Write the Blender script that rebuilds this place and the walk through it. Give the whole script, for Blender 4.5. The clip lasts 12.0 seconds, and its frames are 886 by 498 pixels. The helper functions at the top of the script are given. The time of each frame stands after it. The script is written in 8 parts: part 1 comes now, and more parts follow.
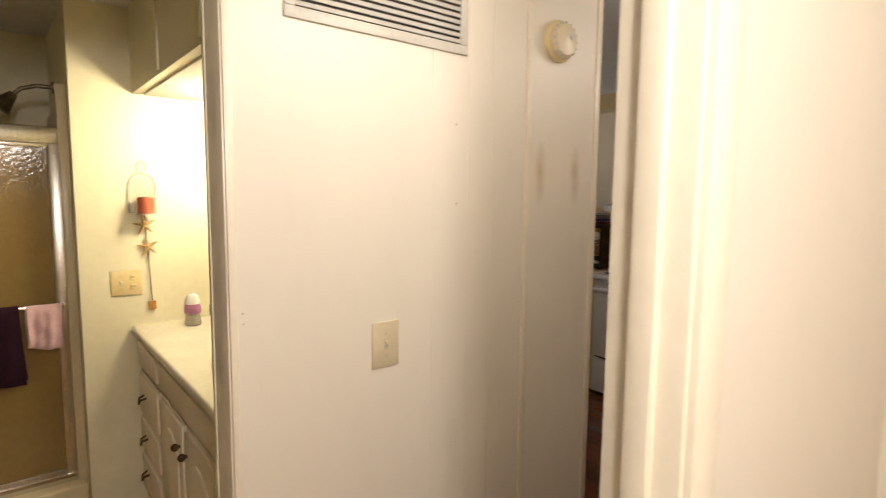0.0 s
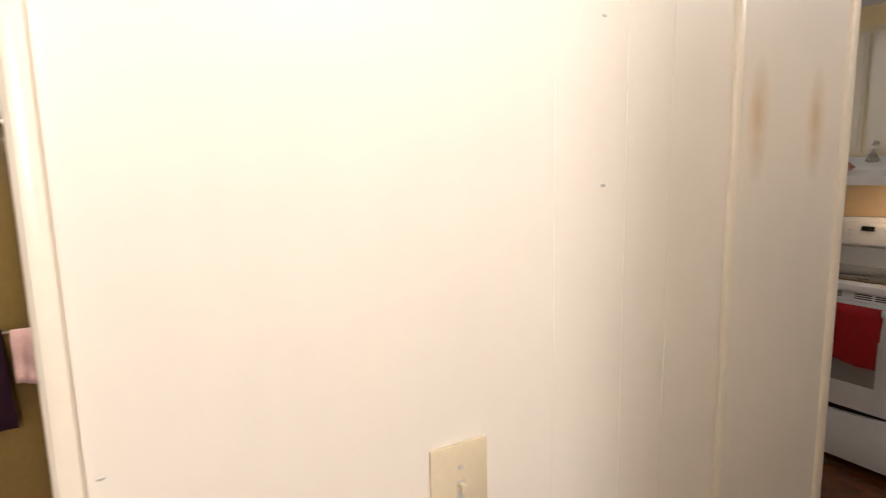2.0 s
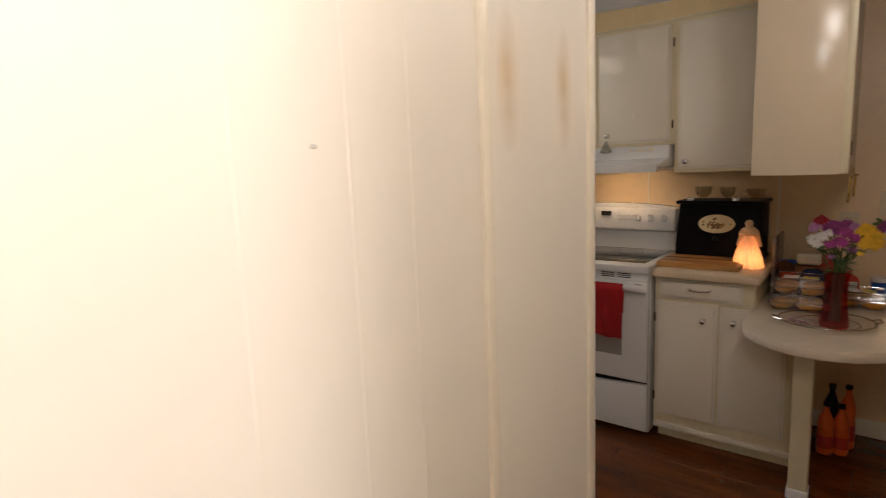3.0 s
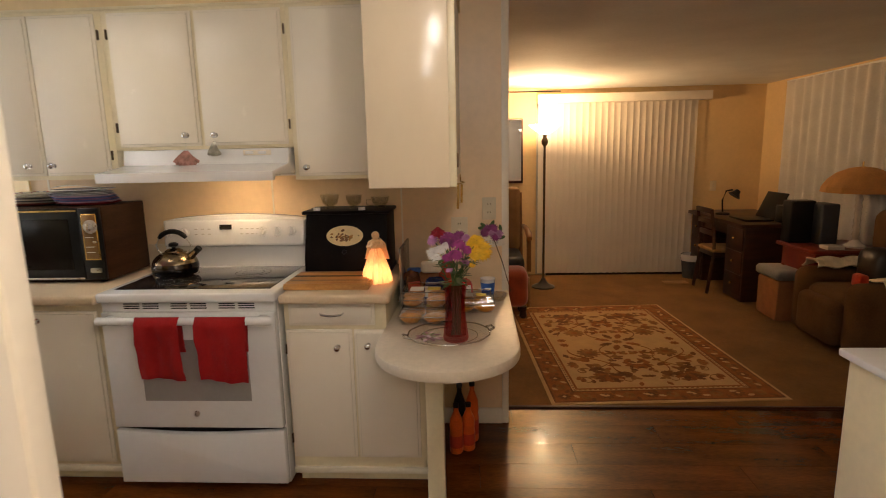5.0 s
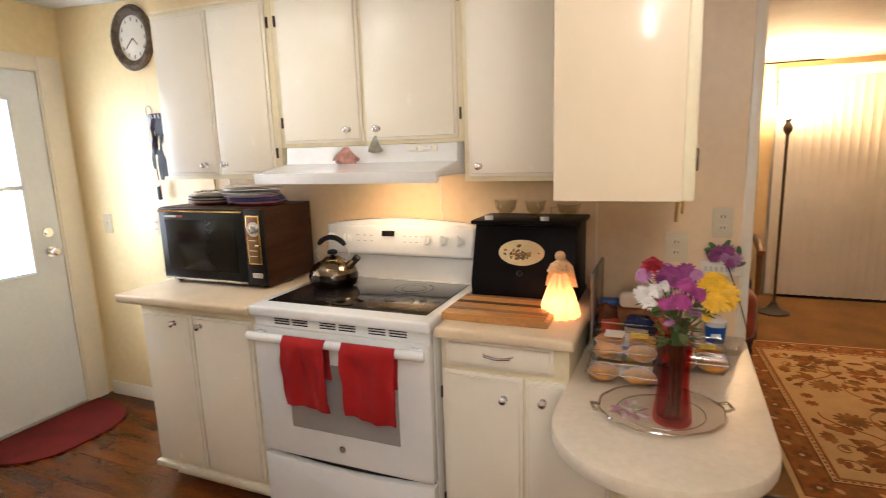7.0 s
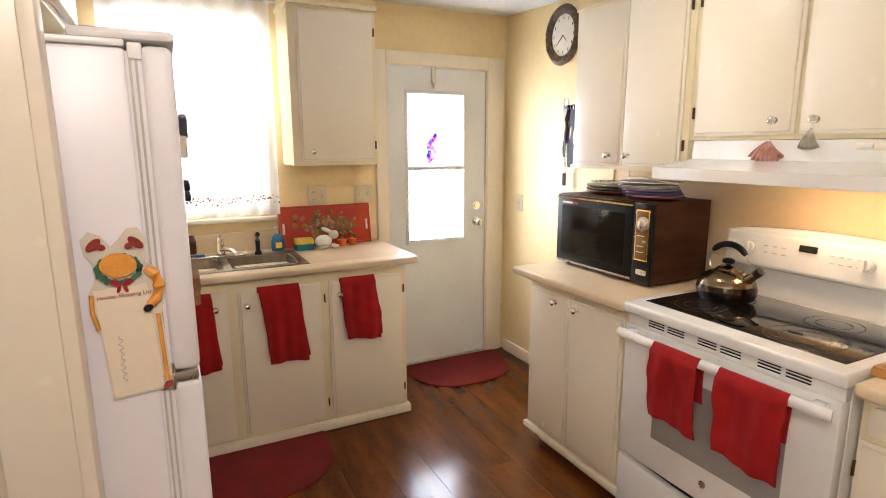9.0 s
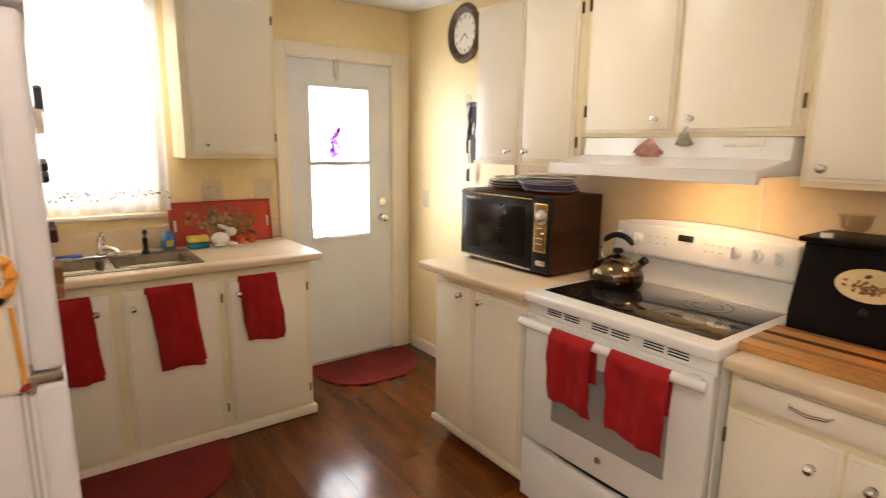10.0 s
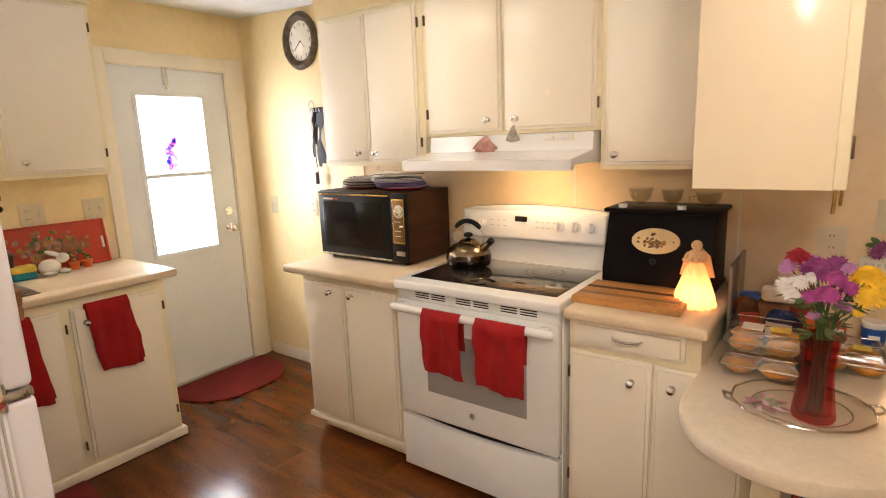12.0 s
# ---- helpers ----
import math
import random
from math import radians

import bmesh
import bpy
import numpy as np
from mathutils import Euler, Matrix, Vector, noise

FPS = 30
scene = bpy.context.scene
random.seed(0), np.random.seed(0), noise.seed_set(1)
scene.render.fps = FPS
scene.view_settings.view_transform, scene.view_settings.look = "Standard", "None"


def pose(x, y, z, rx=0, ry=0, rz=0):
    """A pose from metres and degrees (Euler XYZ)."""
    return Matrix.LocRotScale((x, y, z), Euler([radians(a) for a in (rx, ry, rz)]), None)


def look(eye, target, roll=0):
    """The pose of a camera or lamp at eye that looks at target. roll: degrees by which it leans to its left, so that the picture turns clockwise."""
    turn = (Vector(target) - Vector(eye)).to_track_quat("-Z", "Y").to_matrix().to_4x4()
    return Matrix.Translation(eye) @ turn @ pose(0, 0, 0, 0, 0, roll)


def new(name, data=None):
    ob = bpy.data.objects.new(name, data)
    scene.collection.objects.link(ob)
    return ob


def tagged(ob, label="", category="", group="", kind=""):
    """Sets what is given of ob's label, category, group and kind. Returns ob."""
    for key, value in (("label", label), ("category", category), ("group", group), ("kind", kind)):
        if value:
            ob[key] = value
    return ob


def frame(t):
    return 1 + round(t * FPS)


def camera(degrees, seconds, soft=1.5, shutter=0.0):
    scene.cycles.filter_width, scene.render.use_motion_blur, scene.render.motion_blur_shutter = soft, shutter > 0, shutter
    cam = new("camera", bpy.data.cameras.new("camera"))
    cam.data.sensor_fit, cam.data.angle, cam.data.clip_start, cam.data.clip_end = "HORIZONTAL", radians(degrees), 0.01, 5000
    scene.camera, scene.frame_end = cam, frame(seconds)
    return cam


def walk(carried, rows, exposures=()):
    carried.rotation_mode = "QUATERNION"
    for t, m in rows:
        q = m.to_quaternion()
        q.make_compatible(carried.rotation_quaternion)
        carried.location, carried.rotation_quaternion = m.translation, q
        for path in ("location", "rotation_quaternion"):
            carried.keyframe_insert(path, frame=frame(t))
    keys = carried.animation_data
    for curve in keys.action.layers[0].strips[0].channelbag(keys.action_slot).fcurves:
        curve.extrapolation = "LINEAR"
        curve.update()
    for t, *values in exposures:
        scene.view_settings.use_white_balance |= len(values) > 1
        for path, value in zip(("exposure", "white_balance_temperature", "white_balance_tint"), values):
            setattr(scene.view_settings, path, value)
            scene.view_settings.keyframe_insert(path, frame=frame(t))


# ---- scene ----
cam = camera(78.3, 12.0, soft=1.0, shutter=0.25)
PATH = [
    (0, (0.536, 0.261, 1.507), (-1.009, 1.515, 1.301), 0.6),
    (0.5, (0.358, 0.425, 1.504), (-1.384, 1.382, 1.287), 2.4),
    (1, (0.166, 0.551, 1.5), (-1.621, 1.42, 1.271), 1.8),
    (1.5, (0.007, 0.634, 1.488), (-1.781, 1.492, 1.229), 0.4),
    (2, (-0.107, 0.705, 1.502), (-1.826, 1.686, 1.215), -1.3),
    (2.5, (-0.189, 0.779, 1.515), (-1.635, 2.125, 1.202), -2.0),
    (3, (-0.229, 0.932, 1.451), (-1.46, 2.48, 1.156), -2.4),
    (3.5, (-0.252, 1.117, 1.488), (-1.152, 2.874, 1.167), -1.8),
    (3.7, (-0.261, 1.169, 1.465), (-1.011, 2.997, 1.158), -0.7),
    (5.3, (-0.246, 1.595, 1.493), (-0.327, 3.561, 1.132), -1.5),
    (5.5, (-0.22, 1.685, 1.495), (-0.34, 3.647, 1.124), -1.6),
    (6, (-0.256, 1.831, 1.497), (-0.352, 3.794, 1.126), -2.3),
    (6.5, (-0.277, 1.957, 1.502), (-0.767, 3.864, 1.152), -3.2),
    (7, (-0.349, 2.043, 1.5), (-1.113, 3.855, 1.138), -1.9),
    (7.5, (-0.397, 2.104, 1.519), (-1.527, 3.716, 1.165), -3.4),
    (7.7, (-0.407, 2.119, 1.523), (-1.721, 3.587, 1.178), -2.4),
    (9.3, (-0.378, 2.125, 1.504), (-2.141, 2.993, 1.129), -0.3),
    (9.5, (-0.379, 2.129, 1.501), (-2.133, 3.013, 1.123), -0.6),
    (10, (-0.374, 2.141, 1.485), (-1.955, 3.308, 1.111), 0.7),
    (10.5, (-0.398, 2.094, 1.507), (-1.701, 3.572, 1.167), 0.7),
    (11, (-0.413, 2.05, 1.521), (-1.579, 3.642, 1.194), -0.9),
    (11.5, (-0.358, 1.994, 1.511), (-1.572, 3.539, 1.138), -0.4),
    (12, (-0.318, 1.911, 1.503), (-1.476, 3.495, 1.117), -2.2),
]
EXPOSURES = [(0.0, -1.88, 6400, 12), (1.0, -1.76, 6150, 15), (1.5, -1.70, 5850, 14), (2.3, -1.53, 5850, 14), (3.0, -1.38, 5950, 14), (3.7, -1.36, 6300, 14), (5.3, -0.52, 6200, 12), (6.5, -0.10, 5700, 9), (7.5, 0.16, 5750, 12), (9.3, 0.04, 6150, 13), (10.0, -0.07, 6500, 13), (10.6, -0.07, 6550, 14), (12.0, 0.14, 6450, 14)]
walk(cam, [(t, look(eye, target, roll)) for t, eye, target, roll in PATH], EXPOSURES)

# ---- daylight outside ----
world = bpy.data.worlds.new("sky")
scene.world = world
world.use_nodes = True
wn = world.node_tree
sky = wn.nodes.new("ShaderNodeTexSky")
sky.sky_type, sky.sun_disc = "NISHITA", False
sky.sun_elevation, sky.sun_rotation = radians(38), radians(200)
wn.links.new(sky.outputs[0], wn.nodes["Background"].inputs[0])
wn.nodes["Background"].inputs[1].default_value = 0.12


def lamp(name, kind, place, power, colour, size=0.1, target=None, size_y=None):
    data = bpy.data.lights.new(name, kind)
    data.energy, data.color = power, colour
    if kind == "AREA":
        data.size = size
        if size_y:
            data.shape, data.size_y = "RECTANGLE", size_y
    elif kind in ("POINT", "SPOT"):
        data.shadow_soft_size = size
    elif kind == "SUN":
        data.angle = radians(size)
    ob = new(name, data)
    ob.matrix_world = look(place, target) if target else pose(*place)
    return ob


WARM, TUNGSTEN, DAY = (1.0, 0.80, 0.55), (1.0, 0.62, 0.29), (0.96, 0.97, 1.0)
lamp("sun", "SUN", (-8, -3, 8), 2.5, (1.0, 0.95, 0.86), 0.5, (0, 0, 0))
lamp("kitchen_window_daylight", "AREA", (-3.74, 2.28, 1.68), 35, DAY, 0.75, (0, 2.28, 1.3), 0.98)
lamp("door_glass_daylight", "AREA", (-3.78, 3.75, 1.37), 14, DAY, 0.36, (0, 3.5, 1.0), 0.9)
lamp("kitchen_ceiling_bulb", "AREA", (-1.86, 3.42, 2.20), 4.0, (1.0, 0.86, 0.66), 0.26, (-1.86, 3.42, 0))
# unseen fill added in the bedroom to brighten the jamb and hall wall
lamp("bedroom_fill", "POINT", (1.05, 0.28, 2.0), 255, (1.0, 0.92, 0.82), 0.12)
# added still lamp that brightens the hall wall; its source is unseen
lamp("hall_fill", "POINT", (-0.12, 0.98, 1.97), 29, (1.0, 0.90, 0.77), 0.12)
# added fill lamp, standing in for light carried with the camera
lamp("entry_fill", "POINT", (-0.15, 2.25, 2.09), 24, (1.0, 0.87, 0.74), 0.10)
lamp("bath_vanity_bulb", "POINT", (-1.92, 1.10, 1.74), 125, (1.0, 0.83, 0.52), 0.10)
lamp("hood_bulb", "AREA", (-1.42, 4.05, 1.396), 1.9, TUNGSTEN, 0.10, (-1.42, 4.22, 1.0))
lamp("torchere_bulb", "POINT", (0.515, 7.33, 1.80), 132, TUNGSTEN, 0.06)
lamp("night_light_bulb", "POINT", (-0.690, 3.885, 0.950), 1.1, (1.0, 0.46, 0.17), 0.02)


# ---- materials ----
def sock(n, name, value):
    n.inputs[name].default_value = value


def material(name, colour, rough=0.5, metal=0.0, vary=0.10, scale=5.0, bump=0.0, bump_scale=120.0, coat=0.0, glass=0.0,
             stretch=(1, 1, 1), dark=None, emit=0.0, sheen=0.0, random=0.0, ior=1.45, translucent=0.0, spec=0.5):
    """A surface with large blotches and fine grain in its colour, its roughness and its relief."""
    m = bpy.data.materials.new(name)
    m.use_nodes = True
    t, n, link = m.node_tree, m.node_tree.nodes, m.node_tree.links.new
    p = n["Principled BSDF"]
    co, mp = n.new("ShaderNodeTexCoord"), n.new("ShaderNodeMapping")
    sock(mp, "Scale", stretch)
    link(co.outputs["Object"], mp.inputs[0])
    big, fine = n.new("ShaderNodeTexNoise"), n.new("ShaderNodeTexNoise")
    sock(big, "Scale", scale), sock(big, "Detail", 4.0), sock(fine, "Scale", scale * 14), sock(fine, "Detail", 3.0)
    link(mp.outputs[0], big.inputs["Vector"]), link(mp.outputs[0], fine.inputs["Vector"])
    mixed = n.new("ShaderNodeMath")
    mixed.operation = "MULTIPLY_ADD"
    sock_sum = mixed.inputs
    link(big.outputs[0], sock_sum[0])
    sock_sum[1].default_value = 0.65
    small = n.new("ShaderNodeMath")
    small.operation = "MULTIPLY"
    link(fine.outputs[0], small.inputs[0])
    small.inputs[1].default_value = 0.35
    link(small.outputs[0], sock_sum[2])
    ramp = n.new("ShaderNodeValToRGB")
    low = dark or [c * (1 - 2.2 * vary) for c in colour]
    high = [min(1, c * (1 + (0.6 if dark is None else 0.0) * vary)) for c in colour]
    ramp.color_ramp.elements[0].position, ramp.color_ramp.elements[1].position = 0.28, 0.62
    ramp.color_ramp.elements[0].color, ramp.color_ramp.elements[1].color = (*low, 1), (*high, 1)
    link(mixed.outputs[0], ramp.inputs[0])
    out = ramp.outputs[0]
    if random:
        info, hsv, spread = n.new("ShaderNodeObjectInfo"), n.new("ShaderNodeHueSaturation"), n.new("ShaderNodeMapRange")
        link(info.outputs["Random"], spread.inputs[0])
        sock(spread, "To Min", 1 - random), sock(spread, "To Max", 1 + random)
        link(spread.outputs[0], hsv.inputs["Value"]), link(out, hsv.inputs["Color"])
        out = hsv.outputs[0]
    link(out, p.inputs["Base Color"])
    sock(p, "Metallic", metal), sock(p, "Coat Weight", coat), sock(p, "Transmission Weight", glass), sock(p, "IOR", ior)
    sock(p, "Sheen Weight", sheen), sock(p, "Specular IOR Level", spec)
    rr = n.new("ShaderNodeMapRange")
    sock(rr, "To Min", max(0.0, rough - 0.03)), sock(rr, "To Max", min(1.0, rough + 0.03))
    link(fine.outputs[0], rr.inputs[0]), link(rr.outputs[0], p.inputs["Roughness"])
    if bump:
        grain, b = n.new("ShaderNodeTexNoise"), n.new("ShaderNodeBump")
        sock(grain, "Scale", bump_scale), sock(b, "Strength", bump), sock(b, "Distance", 0.004)
        link(mp.outputs[0], grain.inputs["Vector"]), link(grain.outputs[0], b.inputs["Height"])
        link(b.outputs[0], p.inputs["Normal"])
    if emit:
        link(out, p.inputs["Emission Color"]), sock(p, "Emission Strength", emit)
    if translucent:
        tr, mx = n.new("ShaderNodeBsdfTranslucent"), n.new("ShaderNodeMixShader")
        link(out, tr.inputs[0]), sock(mx, "Fac", translucent)
        link(p.outputs[0], mx.inputs[1]), link(tr.outputs[0], mx.inputs[2])
        link(mx.outputs[0], n["Material Output"].inputs[0])
    return m


CREAM = material("cream_wall_paint", (0.80, 0.735, 0.63), 0.42, vary=0.02, scale=1.5, bump=0.08, bump_scale=50, stretch=(1, 1, 0.4))
YELLOW = material("yellow_wall_paint", (0.83, 0.66, 0.36), 0.45, vary=0.05, scale=2.0, bump=0.08, bump_scale=70)
STOVEWALL = material("peach_wall_paint", (0.80, 0.60, 0.36), 0.38, vary=0.05, scale=2.0, bump=0.08, bump_scale=70)
BATHWALL = material("ivory_bath_paint", (0.80, 0.75, 0.56), 0.5, vary=0.04, scale=2.0, bump=0.08, bump_scale=70)
TAN = material("tan_living_paint", (0.72, 0.52, 0.26), 0.6, vary=0.05, scale=2.0, bump=0.08, bump_scale=70)
CEIL = material("white_ceiling", (0.74, 0.74, 0.72), 0.8, vary=0.05, scale=3.0, bump=0.35, bump_scale=160)
TRIM = material("cream_gloss_trim", (0.82, 0.74, 0.60), 0.3, vary=0.04, scale=3.0)
WHITE = material("white_gloss_cabinet_paint", (0.86, 0.785, 0.645), 0.26, vary=0.010, scale=1.2)
ENDPANEL = material("cream_gloss_panel_paint", (0.81, 0.675, 0.475), 0.17, vary=0.015, scale=2.0, bump=0.10, bump_scale=14, stretch=(1, 1, 0.4))
FRAME = material("butter_cabinet_frame_paint", (0.80, 0.70, 0.47), 0.32, vary=0.05, scale=3.0)
DOORWHITE = material("white_door_paint", (0.74, 0.75, 0.75), 0.4, vary=0.04, scale=3.0)
LAMINATE = material("beige_laminate_counter", (0.69, 0.545, 0.365), 0.32, vary=0.05, scale=6.0)
TABLETOP = material("white_laminate_table", (0.67, 0.57, 0.43), 0.40, vary=0.08, scale=4.0)
ENAMEL = material("white_enamel", (0.82, 0.81, 0.79), 0.16, vary=0.02, scale=3.0, coat=0.4)
FRIDGEMAT = material("pebbled_white_fridge_paint", (0.82, 0.80, 0.82), 0.38, vary=0.02, scale=3.0, bump=0.14, bump_scale=260)
FRIDGESIDE = material("smooth_white_fridge_paint", (0.87, 0.845, 0.88), 0.30, vary=0.015, scale=2.0)
PLASTICW = material("off_white_plastic", (0.66, 0.56, 0.38), 0.35, vary=0.04, scale=8.0)
IVORYPL = material("yellowed_ivory_plastic", (0.74, 0.60, 0.32), 0.35, vary=0.05, scale=8.0)
GLASSBLACK = material("black_ceramic_glass", (0.008, 0.0075, 0.0075), 0.07, vary=0.1, scale=4.0, coat=0.5)
OVENGLASS = material("grey_oven_glass", (0.36, 0.34, 0.32), 0.14, vary=0.04, scale=4.0)
# steel with the kettle's warm golden reflections put into its colour
SHOULDER = material("reflection_tinted_steel", (0.30, 0.22, 0.13), 0.22, 1.0, vary=0.15, scale=5.0)
CHROME = material("chrome", (0.80, 0.79, 0.77), 0.10, 1.0, vary=0.05, scale=9.0)
STEEL = material("brushed_steel", (0.62, 0.59, 0.54), 0.28, 1.0, vary=0.10, scale=6.0, stretch=(1, 12, 1))
KETTLE = material("smoky_steel", (0.065, 0.056, 0.048), 0.20, 1.0, vary=0.15, scale=5.0)
BRONZE = material("dark_bronze", (0.12, 0.078, 0.040), 0.4, 0.7, vary=0.2, scale=10.0)
BRASS = material("brass", (0.72, 0.48, 0.16), 0.22, 1.0, vary=0.12, scale=12.0)
BLACKPL = material("black_plastic", (0.010, 0.010, 0.011), 0.32, vary=0.15, scale=9.0, spec=0.25)
BLACKWOOD = material("black_painted_wood", (0.008, 0.006, 0.006), 0.42, vary=0.2, scale=7.0, spec=0.10)
WALNUT = material("walnut_vinyl", (0.052, 0.022, 0.010), 0.42, vary=0.25, scale=3.0, stretch=(1, 1, 8), spec=0.16)
RED = material("red_towel_terry", (0.37, 0.008, 0.008), 0.95, vary=0.12, scale=7.0, bump=0.9, bump_scale=420)
PURPLE = material("dark_purple_terry", (0.020, 0.006, 0.016), 0.95, vary=0.2, scale=7.0, bump=0.9, bump_scale=420, spec=0.2)
PINK = material("pale_pink_terry", (0.70, 0.47, 0.52), 0.95, vary=0.1, scale=7.0, bump=0.9, bump_scale=420, sheen=0.3)
REDMAT = material("red_floor_mat", (0.165, 0.010, 0.007), 0.97, vary=0.2, scale=6.0, bump=1.0, bump_scale=300)
PLANK = material("cherry_laminate_plank", (0.155, 0.043, 0.007), 0.17, vary=0.30, scale=2.2, stretch=(1.0, 5, 1), coat=0.10, random=0.14, dark=(0.036, 0.008, 0.0015), spec=0.33)
CARPET = material("tan_carpet", (0.220, 0.112, 0.034), 1.0, vary=0.16, scale=3.0, bump=1.0, bump_scale=380)
BATHFLOOR = material("tan_bath_vinyl", (0.44, 0.28, 0.12), 0.5, vary=0.12, scale=5.0)
BOARD = material("striped_cutting_board", (0.55, 0.27, 0.075), 0.45, vary=0.3, scale=6.0, stretch=(0.6, 9, 1), dark=(0.26, 0.11, 0.03))


def thin_plastic(name, gloss, tint=(0.95, 0.94, 0.92, 1)):
    """Film-thin clear plastic: mostly let through, with a faint gloss."""
    m = bpy.data.materials.new(name)
    m.use_nodes = True
    n, link = m.node_tree.nodes, m.node_tree.links.new
    a, b, mx = n.new("ShaderNodeBsdfTransparent"), n.new("ShaderNodeBsdfGlossy"), n.new("ShaderNodeMixShader")
    sock(a, "Color", tint), sock(b, "Roughness", 0.12), sock(mx, "Fac", gloss)
    link(a.outputs[0], mx.inputs[1]), link(b.outputs[0], mx.inputs[2]), link(mx.outputs[0], n["Material Output"].inputs[0])
    return m


CLEARPL = thin_plastic("clear_plastic_clamshell", 0.08, (0.985, 0.98, 0.97, 1))
AMBERGLASS = thin_plastic("thin_smoky_glassware", 0.16, (0.965, 0.945, 0.90, 1))
PLATTERGLASS = thin_plastic("thin_clear_platter_glass", 0.07, (0.985, 0.97, 0.945, 1))
PANE = material("window_pane", (0.97, 0.98, 0.98), 0.02, glass=1.0, vary=0.0, scale=3.0, ior=1.05)
SHOWERGLASS = material("bronze_rippled_glass", (0.22, 0.150, 0.055), 0.14, vary=0.06, scale=3.0, bump=0.30, bump_scale=60, coat=0.3, stretch=(1, 1, 0.8))
SHEER = material("white_sheer_cotton", (0.90, 0.88, 0.84), 0.9, vary=0.05, scale=5.0, bump=0.3, bump_scale=300, translucent=0.55)
BLIND = material("cream_vertical_blind_vinyl", (0.86, 0.79, 0.68), 0.5, vary=0.03, scale=4.0)
SLATM = material("painted_vent_metal", (0.55, 0.52, 0.46), 0.4, vary=0.1, scale=6.0)
# near-black fill; behind the vent its colour stands in for shade
BLACKVOID = material("near_black_fill", (0.05, 0.047, 0.042), 0.9, vary=0.1)
REDGLASS = thin_plastic("thin_ruby_glass", 0.07, (0.90, 0.48, 0.49, 1))
SUNPURPLE = thin_plastic("purple_stained_film", 0.05, (0.30, 0.17, 0.52, 1))
SUNPINK = thin_plastic("pink_stained_film", 0.05, (0.60, 0.22, 0.42, 1))
SUNBLUE = thin_plastic("blue_stained_film", 0.05, (0.24, 0.26, 0.60, 1))
SINKSTEEL = material("worn_sink_steel", (0.27, 0.22, 0.16), 0.42, 1.0, vary=0.12, scale=6.0, stretch=(1, 8, 1))
SPRAYMETAL = material("tarnished_shower_metal", (0.22, 0.19, 0.14), 0.28, 1.0, vary=0.15, scale=9.0)
DOORBLACK = material("smoked_microwave_glass", (0.010, 0.008, 0.007), 0.16, vary=0.15, scale=5.0, spec=0.22)
GOLDBROWN = material("gold_brown_control_plate", (0.20, 0.105, 0.028), 0.40, 0.4, vary=0.15, scale=8.0)
LEAFDULL = material("dull_olive_leaf", (0.13, 0.14, 0.05), 0.6, vary=0.3, scale=30.0)
GREEN = material("flower_stem_green", (0.07, 0.13, 0.03), 0.6, vary=0.25, scale=30.0)
PETAL_P = material("purple_petals", (0.25, 0.04, 0.17), 0.6, vary=0.3, scale=40.0)
PETAL_M = material("magenta_petals", (0.42, 0.06, 0.25), 0.6, vary=0.3, scale=40.0)
PETAL_L = material("lilac_petals", (0.46, 0.20, 0.38), 0.6, vary=0.25, scale=40.0)
PETAL_Y = material("yellow_petals", (0.85, 0.50, 0.02), 0.6, vary=0.2, scale=40.0)
PETAL_W = material("white_petals", (0.82, 0.78, 0.72), 0.6, vary=0.1, scale=40.0)
PETAL_R = material("crimson_petals", (0.36, 0.012, 0.02), 0.6, vary=0.25, scale=40.0)
CRUST = material("golden_pie_crust", (0.62, 0.26, 0.03), 0.45, vary=0.3, scale=25.0, bump=0.6, bump_scale=160)
PAPER = material("printed_paper", (0.74, 0.68, 0.56), 0.8, vary=0.06, scale=8.0)
OVALPIC = material("sepia_oval_print", (0.74, 0.58, 0.30), 0.5, vary=0.1, scale=12.0)
SEPIA = material("sepia_ink", (0.26, 0.15, 0.06), 0.6, vary=0.3, scale=40.0)
BLUE = material("blue_print", (0.03, 0.11, 0.42), 0.4, vary=0.1, scale=20.0)
ORANGE = material("orange_plastic", (0.72, 0.13, 0.015), 0.35, vary=0.15, scale=12.0)
TRAYRED = material("red_tin_tray", (0.46, 0.045, 0.02), 0.35, vary=0.12, scale=6.0)
OCHRE = material("ochre_paint", (0.42, 0.20, 0.04), 0.5, vary=0.3, scale=40.0)
SPONGE = material("yellow_sponge", (0.80, 0.60, 0.10), 0.95, vary=0.15, scale=40.0, bump=0.8, bump_scale=300)
TEAL = material("teal_scourer", (0.03, 0.28, 0.34), 0.95, vary=0.2, scale=40.0, bump=0.8, bump_scale=300)
CERAMIC = material("white_glazed_ceramic", (0.80, 0.75, 0.66), 0.2, vary=0.08, scale=14.0)
CANDLE = material("rust_wax", (0.40, 0.10, 0.05), 0.5, vary=0.1, scale=14.0)
STARFISH = material("dried_starfish", (0.62, 0.40, 0.16), 0.8, vary=0.2, scale=60.0, bump=0.6, bump_scale=300)
SHELLPINK = material("pink_brown_shell", (0.42, 0.20, 0.15), 0.4, vary=0.3, scale=40.0)
SHELLGREY = material("grey_shell", (0.36, 0.33, 0.25), 0.4, vary=0.3, scale=40.0)
NIGHTGLOW = material("lit_frosted_skirt", (0.95, 0.68, 0.46), 0.4, vary=0.16, scale=12.0, emit=0.06, stretch=(1, 1, 0.3), translucent=0.8)
FROST = material("frosted_figurine_glass", (0.80, 0.50, 0.24), 0.4, vary=0.15, scale=10.0, emit=0.06)
